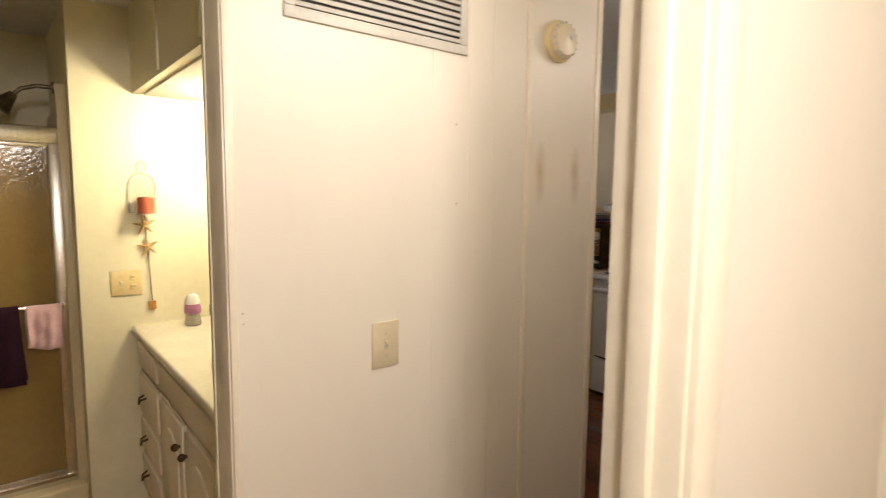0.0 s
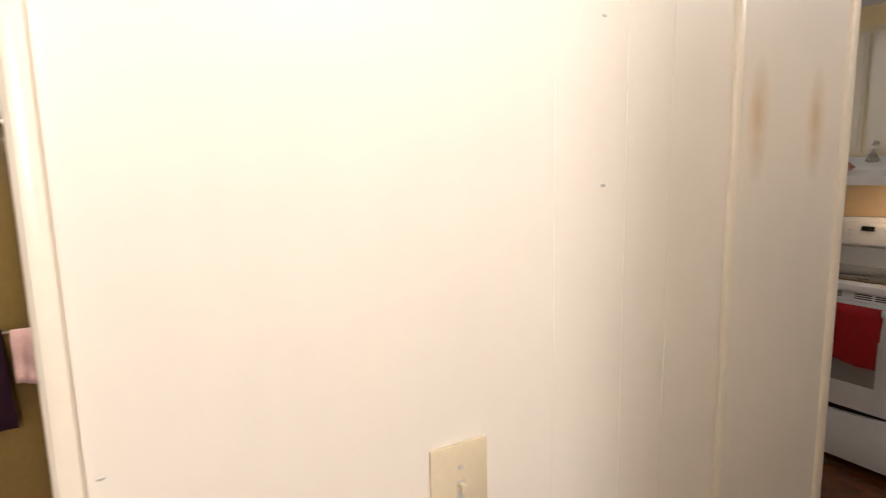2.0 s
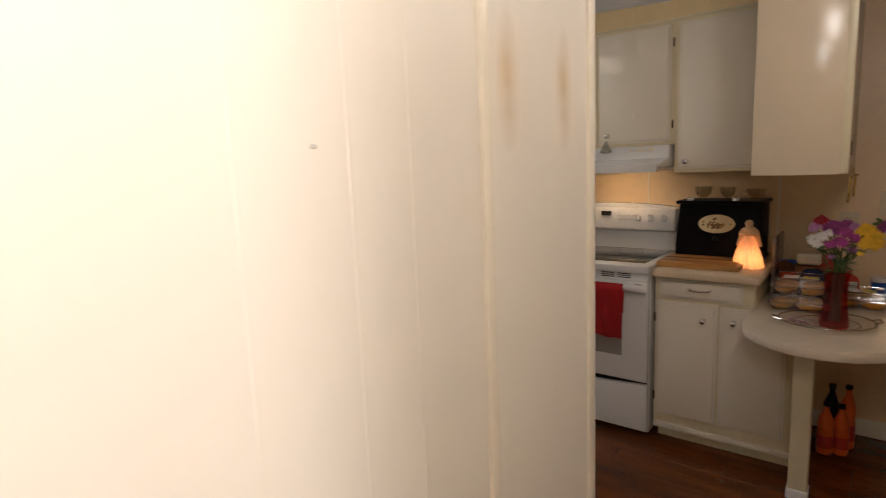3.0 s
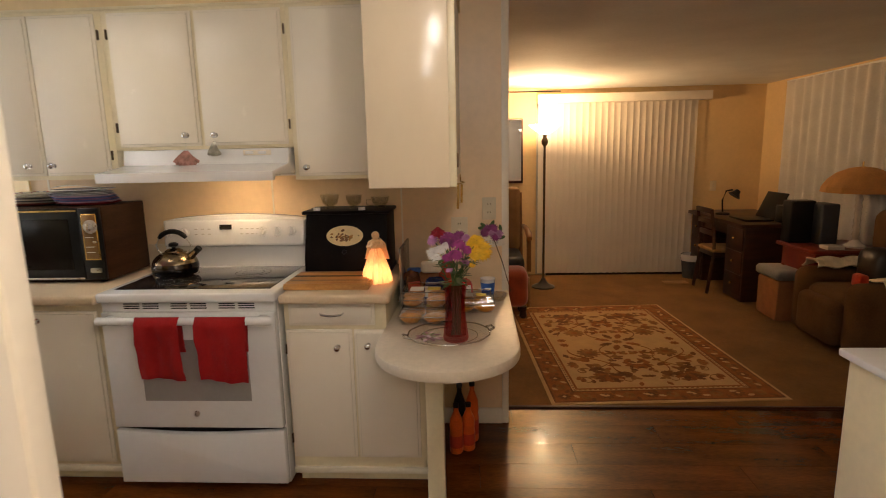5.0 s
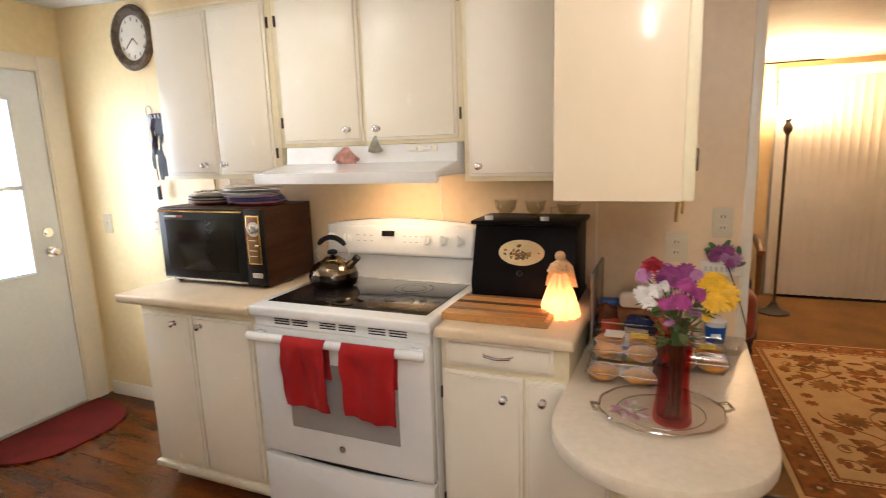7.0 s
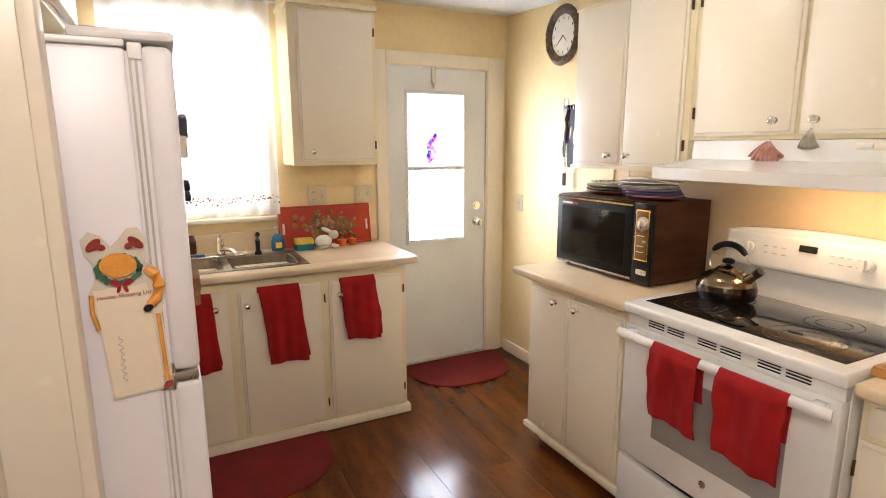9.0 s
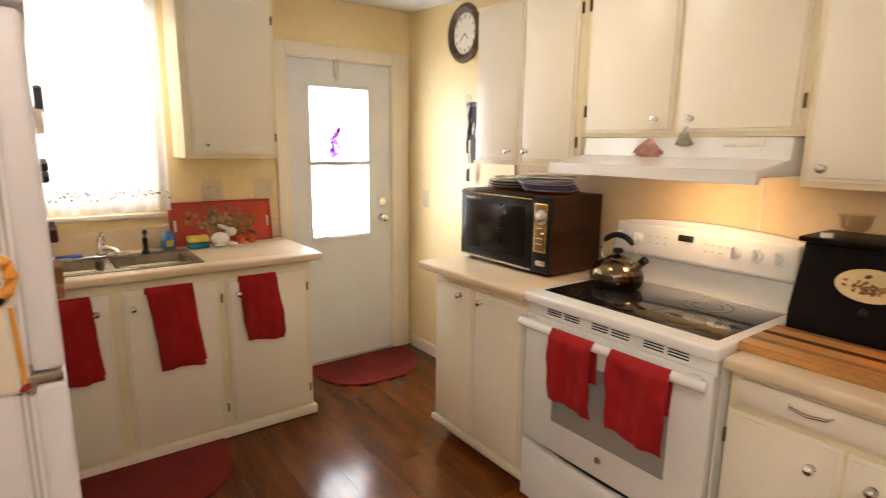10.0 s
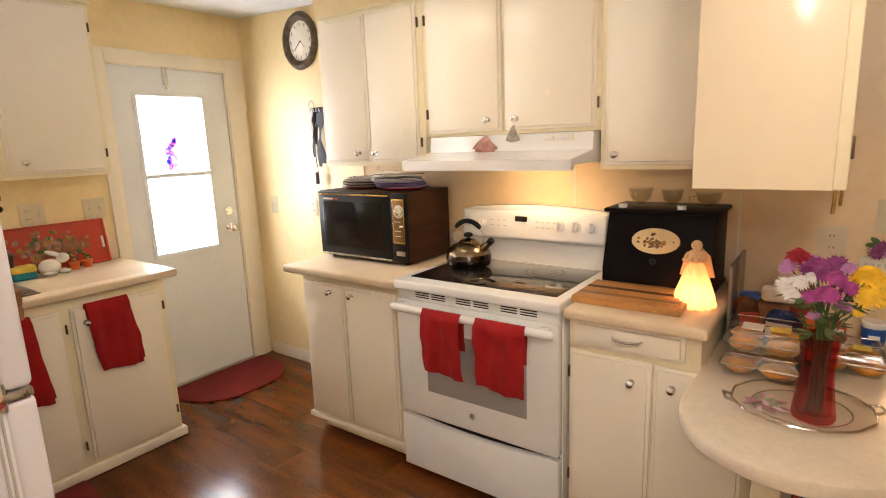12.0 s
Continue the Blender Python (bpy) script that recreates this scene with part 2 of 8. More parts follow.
LAMPGLASS = material("lit_frosted_bowl", (1.0, 0.80, 0.55), 0.4, vary=0.05, scale=8.0, emit=7.0)
BULBGLOW = material("lit_bulb", (1.0, 0.82, 0.55), 0.4, vary=0.02, scale=8.0, emit=14.0)
FIXTURE = material("lit_ceiling_diffuser", (1.0, 0.90, 0.75), 0.4, vary=0.02, scale=8.0, emit=3.0)
OUTSIDE = material("bright_overcast_distance", (1.0, 0.99, 0.97), 0.9, vary=0.02, scale=0.5, emit=3.5)
DARKWOOD = material("dark_mahogany", (0.055, 0.018, 0.009), 0.34, vary=0.3, scale=4.0, stretch=(1, 1, 6))
REDWOOD = material("red_lacquered_wood", (0.20, 0.022, 0.012), 0.3, vary=0.2, scale=4.0)
OAK = material("carved_oak", (0.24, 0.11, 0.035), 0.4, vary=0.25, scale=6.0)
LEATHER = material("black_leather", (0.03, 0.025, 0.022), 0.35, vary=0.2, scale=16.0, bump=0.3, bump_scale=160)
CHAIRTAN = material("tan_chair_fabric", (0.33, 0.19, 0.08), 0.9, vary=0.15, scale=10.0, bump=0.6, bump_scale=260)
ORANGEVELVET = material("burnt_orange_velvet", (0.36, 0.055, 0.012), 0.85, vary=0.2, scale=8.0, sheen=0.5)
SOFABROWN = material("brown_microfibre", (0.13, 0.066, 0.026), 0.95, vary=0.15, scale=6.0, bump=0.4, bump_scale=200, spec=0.2)
KNIT = material("cream_knit_throw", (0.66, 0.58, 0.42), 0.95, vary=0.2, scale=12.0, bump=0.9, bump_scale=150)
AMBERSHADE = material("amber_fabric_shade", (0.74, 0.40, 0.13), 0.7, vary=0.12, scale=9.0, translucent=0.4)
BLUESTUFF = material("blue_grey_plastic", (0.05, 0.055, 0.065), 0.5, vary=0.1, scale=9.0)
GREYSTUFF = material("grey_cushion", (0.33, 0.33, 0.31), 0.9, vary=0.1, scale=9.0, bump=0.4)
KRAFT = material("brown_paper_bag", (0.30, 0.13, 0.05), 0.8, vary=0.15, scale=9.0)
MIRROR = material("mirror_silver", (0.92, 0.92, 0.90), 0.01, 1.0, vary=0.0)
FIBREGLASS = material("beige_shower_surround", (0.62, 0.54, 0.36), 0.3, vary=0.05, scale=3.0)
CULTURED = material("cultured_marble_white", (0.84, 0.80, 0.68), 0.2, vary=0.05, scale=5.0)
CLOCKRIM = material("carved_dark_resin", (0.13, 0.085, 0.045), 0.5, vary=0.5, scale=30.0, bump=1.0, bump_scale=120)


# ---- mesh helpers ----
ORIGIN = {}


def box(bm, x0, x1, y0, y1, z0, z1, bevel=0.0, seg=2, turn=None):
    c = Vector(((x0 + x1) / 2, (y0 + y1) / 2, (z0 + z1) / 2))
    m = Matrix.Translation(c) @ (turn or Matrix.Identity(4)) @ Matrix.Diagonal((x1 - x0, y1 - y0, z1 - z0, 1))
    made = bmesh.ops.create_cube(bm, size=1, matrix=m)["verts"]
    if bevel:
        edges = list({e for v in made for e in v.link_edges})
        bmesh.ops.bevel(bm, geom=edges, offset=bevel, segments=seg, profile=0.5, affect="EDGES")
    return bm


def rod(bm, a, b, r, r2=None, seg=14):
    a, b = Vector(a), Vector(b)
    turn = (b - a).to_track_quat("Z", "Y").to_matrix().to_4x4()
    bmesh.ops.create_cone(bm, cap_ends=True, segments=seg, radius1=r, radius2=r if r2 is None else r2, depth=(b - a).length,
                          matrix=Matrix.Translation((a + b) / 2) @ turn)
    return bm


def ball(bm, c, r, squash=(1, 1, 1), u=14, v=9, turn=None):
    bmesh.ops.create_uvsphere(bm, u_segments=u, v_segments=v, radius=r,
                              matrix=Matrix.Translation(c) @ (turn or Matrix.Identity(4)) @ Matrix.Diagonal((*squash, 1)))
    return bm


def lathe(bm, profile, c, seg=24, squash=(1, 1), turn=None):
    """Turns (radius, height) pairs round the upright axis at c."""
    rings = []
    m = Matrix.Translation(c) @ (turn or Matrix.Identity(4))
    for r, z in profile:
        ring = [bm.verts.new(m @ Vector((r * squash[0] * math.cos(2 * math.pi * k / seg), r * squash[1] * math.sin(2 * math.pi * k / seg), z)))
                for k in range(seg)]
        rings.append(ring)
    for lo, hi in zip(rings, rings[1:]):
        for k in range(seg):
            bm.faces.new((lo[k], lo[(k + 1) % seg], hi[(k + 1) % seg], hi[k]))
    bm.faces.new(rings[0][::-1]), bm.faces.new(rings[-1])
    return bm


def tube(bm, points, r, seg=8):
    pts = [Vector(p) for p in points]
    rings = []
    for k, p in enumerate(pts):
        d = (pts[min(k + 1, len(pts) - 1)] - pts[max(k - 1, 0)]).normalized()
        side = d.cross(Vector((0, 0, 1)) if abs(d.z) < 0.9 else Vector((1, 0, 0))).normalized()
        up = side.cross(d)
        rr = r[k] if isinstance(r, (list, tuple)) else r
        rings.append([bm.verts.new(p + rr * (math.cos(2 * math.pi * j / seg) * side + math.sin(2 * math.pi * j / seg) * up)) for j in range(seg)])
    for lo, hi in zip(rings, rings[1:]):
        for j in range(seg):
            bm.faces.new((lo[j], hi[j], hi[(j + 1) % seg], lo[(j + 1) % seg]))
    bm.faces.new(rings[0]), bm.faces.new(rings[-1][::-1])
    return bm


def prism(bm, outline, axis, a, b, bevel=0.0):
    """Extrudes a closed outline of pairs along x, y or z, from a to b."""
    def at(u, v, w):
        return {"x": (w, u, v), "y": (u, w, v), "z": (u, v, w)}[axis]
    lo, hi = [bm.verts.new(at(u, v, a)) for u, v in outline], [bm.verts.new(at(u, v, b)) for u, v in outline]
    n = len(outline)
    faces = [bm.faces.new(lo), bm.faces.new(hi[::-1])]
    for k in range(n):
        faces.append(bm.faces.new((lo[k], hi[k], hi[(k + 1) % n], lo[(k + 1) % n])))
    bmesh.ops.recalc_face_normals(bm, faces=faces)
    if bevel:
        bmesh.ops.bevel(bm, geom=list({e for f in faces[:2] for e in f.edges}), offset=bevel, segments=2, profile=0.5, affect="EDGES")
    return bm


def sheet(bm, fn, nu, nv, thick):
    """A cloth or shell: fn(u, v) gives its places for u, v from 0 to 1."""
    grid = [[bm.verts.new(fn(i / nu, j / nv)) for j in range(nv + 1)] for i in range(nu + 1)]
    faces = [bm.faces.new((grid[i][j], grid[i + 1][j], grid[i + 1][j + 1], grid[i][j + 1])) for i in range(nu) for j in range(nv)]
    bmesh.ops.recalc_face_normals(bm, faces=faces)
    bm.normal_update()
    bmesh.ops.solidify(bm, geom=faces, thickness=thick)
    return bm


def B():
    return bmesh.new()


def mesh_of(name, bm, mat, origin, smooth=38):
    bmesh.ops.translate(bm, verts=bm.verts, vec=-Vector(origin))
    bmesh.ops.recalc_face_normals(bm, faces=bm.faces)
    me = bpy.data.meshes.new(name)
    bm.to_mesh(me)
    bm.free()
    me.materials.append(mat)
    for p in me.polygons:
        p.use_smooth = True
    me.set_sharp_from_angle(angle=radians(smooth))
    return me


def thing(name, place, label, category, group="", kind=""):
    ob = new(name)
    ob.empty_display_size = 0.05
    ob.location = place
    ORIGIN[ob.name] = Vector(place)
    return tagged(ob, label, category, group, kind)


def single(name, bm, mat, label, category, group="", kind="", smooth=38):
    """A thing of one mesh."""
    xs = [v.co for v in bm.verts]
    place = Vector((sum(v.x for v in xs) / len(xs), sum(v.y for v in xs) / len(xs), min(v.z for v in xs)))
    ob = new(name, mesh_of(name, bm, mat, place, smooth))
    ob.location = place
    ORIGIN[ob.name] = place
    return tagged(ob, label, category, group, kind)


def part(name, bm, mat, parent, label="", smooth=38):
    o = ORIGIN[parent.name]
    ob = new(name, mesh_of(name, bm, mat, o, smooth))
    ob.parent = parent
    ORIGIN[ob.name] = o
    return tagged(ob, label)


def structure(name, bm, mat, label, smooth=30):
    return single(name, bm, mat, label, name.split("_")[0], kind="structure", smooth=smooth)


# ---- shell ----
def ceiling_z(x):
    return 2.37 - 0.045 * (min(x, 0.9) + 3.7)


bm = B()
prism(bm, [(-4.0, ceiling_z(-4.0)), (0.9, ceiling_z(0.9)), (4.0, ceiling_z(4.0)), (4.0, 2.56), (-4.0, 2.56)], "y", -2.2, 8.3)
structure("ceiling", bm, CEIL, "white textured gently sloping ceiling")

# stove wall, with its free end beside the living room
bm = B()
box(bm, -3.80, -0.07, 4.30, 4.40, 0, 2.45)
wall_stove = structure("wall_stove", bm, STOVEWALL, "peach painted kitchen wall behind the stove")
for x in (-1.30, -2.52, -0.62):
    part("panel_joint", box(B(), x - 0.004, x + 0.004, 4.297, 4.301, 0.9, 2.3), TRIM, wall_stove)
part("corner_trim", box(B(), -0.10, -0.064, 4.294, 4.406, 0, 2.3, 0.004), TRIM, wall_stove, "cream painted corner trim")
part("base_trim", box(B(), -0.62, -0.10, 4.288, 4.301, 0, 0.09, 0.003), TRIM, wall_stove, "white painted baseboard")

# the stretch of wall beside the back door is the same wall, painted yellow
bm = B()
box(bm, -3.70, -2.62, 4.290, 4.2985, 0, 2.40)
structure("wall_corner", bm, YELLOW, "yellow painted panel wall beside the back door")
bm = B()
box(bm, -3.66, -2.60, 4.276, 4.289, 0, 0.085, 0.003)
structure("baseboard", bm, TRIM, "white painted baseboard by the back door")

# outer wall with window and back door
DY0, DY1, DZ = 3.395, 4.135, 2.012
WY0, WY1, WZ0, WZ1 = 1.90, 2.66, 1.18, 2.24
bm = B()
box(bm, -3.82, -3.70, 1.30, WY0, 0, 2.5)
box(bm, -3.82, -3.70, WY0, WY1, 0, WZ0)
box(bm, -3.82, -3.70, WY0, WY1, WZ1, 2.5)
box(bm, -3.82, -3.70, WY1, DY0, 0, 2.5)
box(bm, -3.82, -3.70, DY0, DY1, DZ, 2.5)
box(bm, -3.82, -3.70, DY1, 4.42, 0, 2.5)
structure("wall_sink", bm, YELLOW, "yellow painted kitchen wall with window and door")

# hall wall: cream panelling with battens, a doorway to the bath at its end
HX, HY0, HY1, BY0 = -0.65, 0.632, 1.92, -0.20
bm = B()
box(bm, -0.74, HX, HY0, HY1, 0, 2.5)
box(bm, -0.74, HX, BY0, HY0, 2.06, 2.5)
box(bm, -0.74, HX, -1.8, BY0, 0, 2.5)
wall_hall = structure("wall_hall", bm, CREAM, "cream painted panelled hall wall, faintly grooved")
for y in (1.185, 1.315, 1.41):
    part("panel_groove", box(B(), HX - 0.002, HX + 0.0009, y - 0.0022, y + 0.0022, 0.0, 2.3, 0.0004), CREAM, wall_hall)
part("batten", box(B(), HX - 0.002, HX + 0.008, 1.550, 1.572, 0, 2.3, 0.004), TRIM, wall_hall, "cream half-round batten")
part("corner_trim", box(B(), HX - 0.03, HX + 0.007, 1.899, 1.927, 0, 2.3, 0.005), TRIM, wall_hall, "cream corner moulding")
part("door_casing", box(B(), HX - 0.004, HX + 0.010, 0.629, 0.648, 0, 2.10, 0.004), TRIM, wall_hall, "cream door casing")
part("door_jamb", box(B(), -0.745, HX + 0.004, 0.625, 0.641, 0, 2.06, 0.004), TRIM, wall_hall, "cream door jamb")


def stain(y, z):
    """An old glue smear, rubbed into the paint at its rim."""
    m = bpy.data.materials.get("smear")
    if m is None:
        m = bpy.data.materials.new("smear")
        m.use_nodes = True
        n, link = m.node_tree.nodes, m.node_tree.links.new
        p, co, mp = n["Principled BSDF"], n.new("ShaderNodeTexCoord"), n.new("ShaderNodeMapping")
        grad, no, mul, tr, mx = n.new("ShaderNodeTexGradient"), n.new("ShaderNodeTexNoise"), n.new("ShaderNodeMath"), n.new("ShaderNodeBsdfTransparent"), n.new("ShaderNodeMixShader")
        grad.gradient_type, mul.operation = "SPHERICAL", "MULTIPLY"
        sock(mp, "Scale", (1, 30, 9))
        mp.inputs["Location"].default_value = (0, 0, -0.9)
        sock(no, "Scale", 18.0)
        link(co.outputs["Object"], mp.inputs[0]), link(mp.outputs[0], grad.inputs[0]), link(co.outputs["Object"], no.inputs["Vector"])
        link(grad.outputs[0], mul.inputs[0]), link(no.outputs[0], mul.inputs[1])
        sock(p, "Base Color", (0.86, 0.48, 0.03, 1)), sock(p, "Roughness", 0.5)
        half = n.new("ShaderNodeMath")
        half.operation = "MULTIPLY"
        half.inputs[1].default_value = 0.62
        link(mul.outputs[0], half.inputs[0])
        link(half.outputs[0], mx.inputs[0]), link(tr.outputs[0], mx.inputs[1]), link(p.outputs[0], mx.inputs[2])
        link(mx.outputs[0], n["Material Output"].inputs[0])
    bm = B()
    bm.faces.new([bm.verts.new((HX + 0.0015, y + a, z + b)) for a, b in ((-0.04, -0.13), (0.04, -0.13), (0.04, 0.13), (-0.04, 0.13))])
    single("wall_stain", bm, m, "brown vertical glue smear on the hall wall", "stain")


stain(1.625, 1.60)
stain(1.805, 1.60)
for y, z, r in ((1.267, 1.698, 0.004), (1.270, 1.476, 0.004), (0.660, 1.238, 0.0032), (0.661, 1.215, 0.0026)):
    single("wall_scuff", ball(B(), (HX + 0.0, y, z), r, (0.35, 1.3, 0.6), 8, 6), SLATM, "small grey scuff on the hall wall paint", "scuff", "wall scuffs")

# block between bath and kitchen: closet end, panel beside the refrigerator
bm = B()
box(bm, -1.140, -0.74, 1.84, HY1, 0, 2.5)
structure("wall_closet", bm, CREAM, "cream painted closet end wall")
bm = B()
box(bm, -3.70, -1.0, 1.28, 1.38, 0, 2.5)
structure("wall_recess", bm, YELLOW, "yellow wall behind the refrigerator")
bm = B()
box(bm, -1.172, -1.142, 1.40, 1.998, 0, 2.4, 0.003)
# white paint on this cream panel puts its glare into the colour
fridge_panel = structure("trim_fridge_panel", bm, WHITE, "cream tall side panel beside the refrigerator")
part("edge_trim", box(B(), -1.178, -1.134, 1.994, 2.012, 0, 2.4, 0.004), TRIM, fridge_panel, "cream edge moulding")

# bedroom wall with the doorway that the walk starts in
bm = B()
box(bm, 0.172, 0.262, 0.825, 1.80, 0, 2.5)
box(bm, 0.172, 0.262, -0.02, 0.825, 2.06, 2.5)
box(bm, 0.172, 0.262, -1.8, -0.02, 0, 2.5)
wall_bedroom = structure("wall_bedroom", bm, CREAM, "pale cream bedroom wall with an open doorway")
part("door_jamb", box(B(), 0.167, 0.267, 0.810, 0.828, 0, 2.06, 0.003), TRIM, wall_bedroom, "cream door jamb")
part("door_stop", box(B(), 0.202, 0.234, 0.798, 0.812, 0, 2.05, 0.003), TRIM, wall_bedroom, "cream door stop")
part("door_casing", box(B(), 0.260, 0.278, 0.816, 0.876, 0, 2.10, 0.005), TRIM, wall_bedroom, "cream door casing")
part("door_jamb", box(B(), 0.167, 0.267, -0.023, -0.002, 0, 2.06, 0.003), TRIM, wall_bedroom)
bm = B()
box(bm, 0.26, 3.2, 1.70, 1.80, 0, 2.5)
structure("wall_bedroom_side", bm, CREAM, "pale cream bedroom side wall")
bm = B()
box(bm, 3.05, 3.15, -1.8, 8.1, 0, 2.5)
structure("wall_east", bm, TAN, "tan painted outer living room wall")
bm = B()
box(bm, -3.82, 3.15, -1.9, -1.8, 0, 2.5)
structure("wall_south", bm, CREAM, "cream painted end wall")
bm = B()
box(bm, -3.6, 0.50, 7.95, 8.05, 0, 2.5)
box(bm, 0.50, 2.30, 7.95, 8.05, 2.02, 2.5)
box(bm, 2.30, 3.15, 7.95, 8.05, 0, 2.5)
structure("wall_north", bm, TAN, "tan painted living room wall with a patio door opening")
bm = B()
box(bm, -3.7, -3.6, 4.40, 8.05, 0, 2.5)
structure("wall_living_west", bm, TAN, "tan painted living room side wall")

# floors
bm = B()
box(bm, -3.82, 3.15, -1.9, 8.05, -0.20, -0.006)
floor = structure("floor", bm, BLACKVOID, "floor of the house under planks and carpet")
bm = B()
box(bm, -3.7, 3.05, 4.485, 7.95, -0.006, 0.008)
structure("floor_carpet", bm, CARPET, "tan cut-pile living room carpet")
bm = B()
box(bm, -3.4, -0.70, -1.8, 1.28, -0.006, 0.001)
structure("floor_bath", bm, BATHFLOOR, "tan sheet vinyl bath floor")
bm = B()
box(bm, 0.16, 3.05, -1.8, 1.7, -0.006, 0.006)
structure("floor_bedroom", bm, CARPET, "tan bedroom carpet")
bm = B()
box(bm, -0.062, 3.05, 4.470, 4.492, 0.0, 0.011, 0.003)
structure("trim_threshold", bm, DARKWOOD, "dark wood strip between planks and carpet")

# what lies outside the openings
bm = B()
box(bm, -9.02, -9.0, -3, 10, -1, 7)
tagged(single("backdrop", bm, OUTSIDE, "bright white daylight beyond the windows", "backdrop"), kind="structure")
bm = B()
box(bm, -60, 60, -60, 60, -0.65, -0.60)
structure("ground", bm, CARPET, "dry ground outside the house")


# ---- openings ----
def wall_plate(place, axis, label, holes, mat, w=0.07, h=0.115):
    """A switch or outlet plate on a wall; axis is the way that it faces."""
    ob = thing("wall_plate", place, label, "wall plate")
    d = Vector(axis)
    side = Vector((0, 0, 1)).cross(d)

    def slab(bm, u, v, w2, h2, d0, d1, bev):
        c0 = Vector(place) + side * u + Vector((0, 0, v)) + d * (d0 + d1) / 2
        ex = Vector((abs(side.x) * w2 + abs(d.x) * (d1 - d0), abs(side.y) * w2 + abs(d.y) * (d1 - d0), h2)) / 2
        return box(bm, c0.x - ex.x, c0.x + ex.x, c0.y - ex.y, c0.y + ex.y, c0.z - ex.z, c0.z + ex.z, bev)
    part("plate", slab(B(), 0, 0, w, h, 0, 0.006, 0.0025), mat, ob)
    for kind, u in holes:
        if kind == "switch":
            part("toggle_slot", slab(B(), u, 0, 0.011, 0.026, 0.005, 0.0068, 0), SLATM, ob)
            part("toggle", slab(B(), u, 0.005, 0.008, 0.012, 0.006, 0.017, 0.002), mat, ob)
            for v in (-0.030, 0.030):
                part("screw", rod(B(), Vector(place) + side * u + Vector((0, 0, v)) + d * 0.005, Vector(place) + side * u + Vector((0, 0, v)) + d * 0.0075, 0.0035, seg=10), SLATM, ob)
        else:
            for v in (-0.021, 0.021):
                part("socket", slab(B(), u, v, 0.028, 0.029, 0.005, 0.0085, 0.003), mat, ob)
                for k in (-0.006, 0.006):
                    part("slot", slab(B(), u + k, v + 0.003, 0.0025, 0.009, 0.008, 0.0090, 0), BLACKPL, ob)
    return ob


wall_plate((HX, 1.029, 1.108), (1, 0, 0), "off-white single switch plate on the hall wall", [("switch", 0)], PLASTICW, 0.082, 0.122)
wall_plate((-3.495, 4.290, 1.12), (0, -1, 0), "off-white switch plate beside the back door", [("switch", 0)], PLASTICW)
wall_plate((-3.085, 4.290, 1.115), (0, -1, 0), "white outlet plate half behind the microwave", [("outlet", 0)], PLASTICW)
wall_plate((-3.70, 2.935, 1.21), (1, 0, 0), "off-white double outlet plate above the sink counter", [("outlet", -0.02), ("switch", 0.03)], PLASTICW, 0.115)
wall_plate((-3.70, 3.23, 1.21), (1, 0, 0), "off-white double switch plate beside the back door", [("switch", -0.025), ("switch", 0.025)], PLASTICW, 0.115)
wall_plate((-0.165, 4.30, 1.195), (0, -1, 0), "worn cream outlet plate above the table", [("outlet", 0)], PLASTICW)
wall_plate((-0.32, 4.30, 1.095), (0, -1, 0), "cream double outlet plate behind the flowers", [("outlet", 0)], PLASTICW, 0.085)
wall_plate((2.53, 7.95, 1.04), (0, -1, 0), "tan switch plate beside the blinds", [("switch", 0)], PLASTICW)
wall_plate((-2.30, 0.69, 1.08), (1, 0, 0), "yellowed double switch and outlet plate in the bath", [("switch", -0.025), ("outlet", 0.025)], IVORYPL, 0.125)


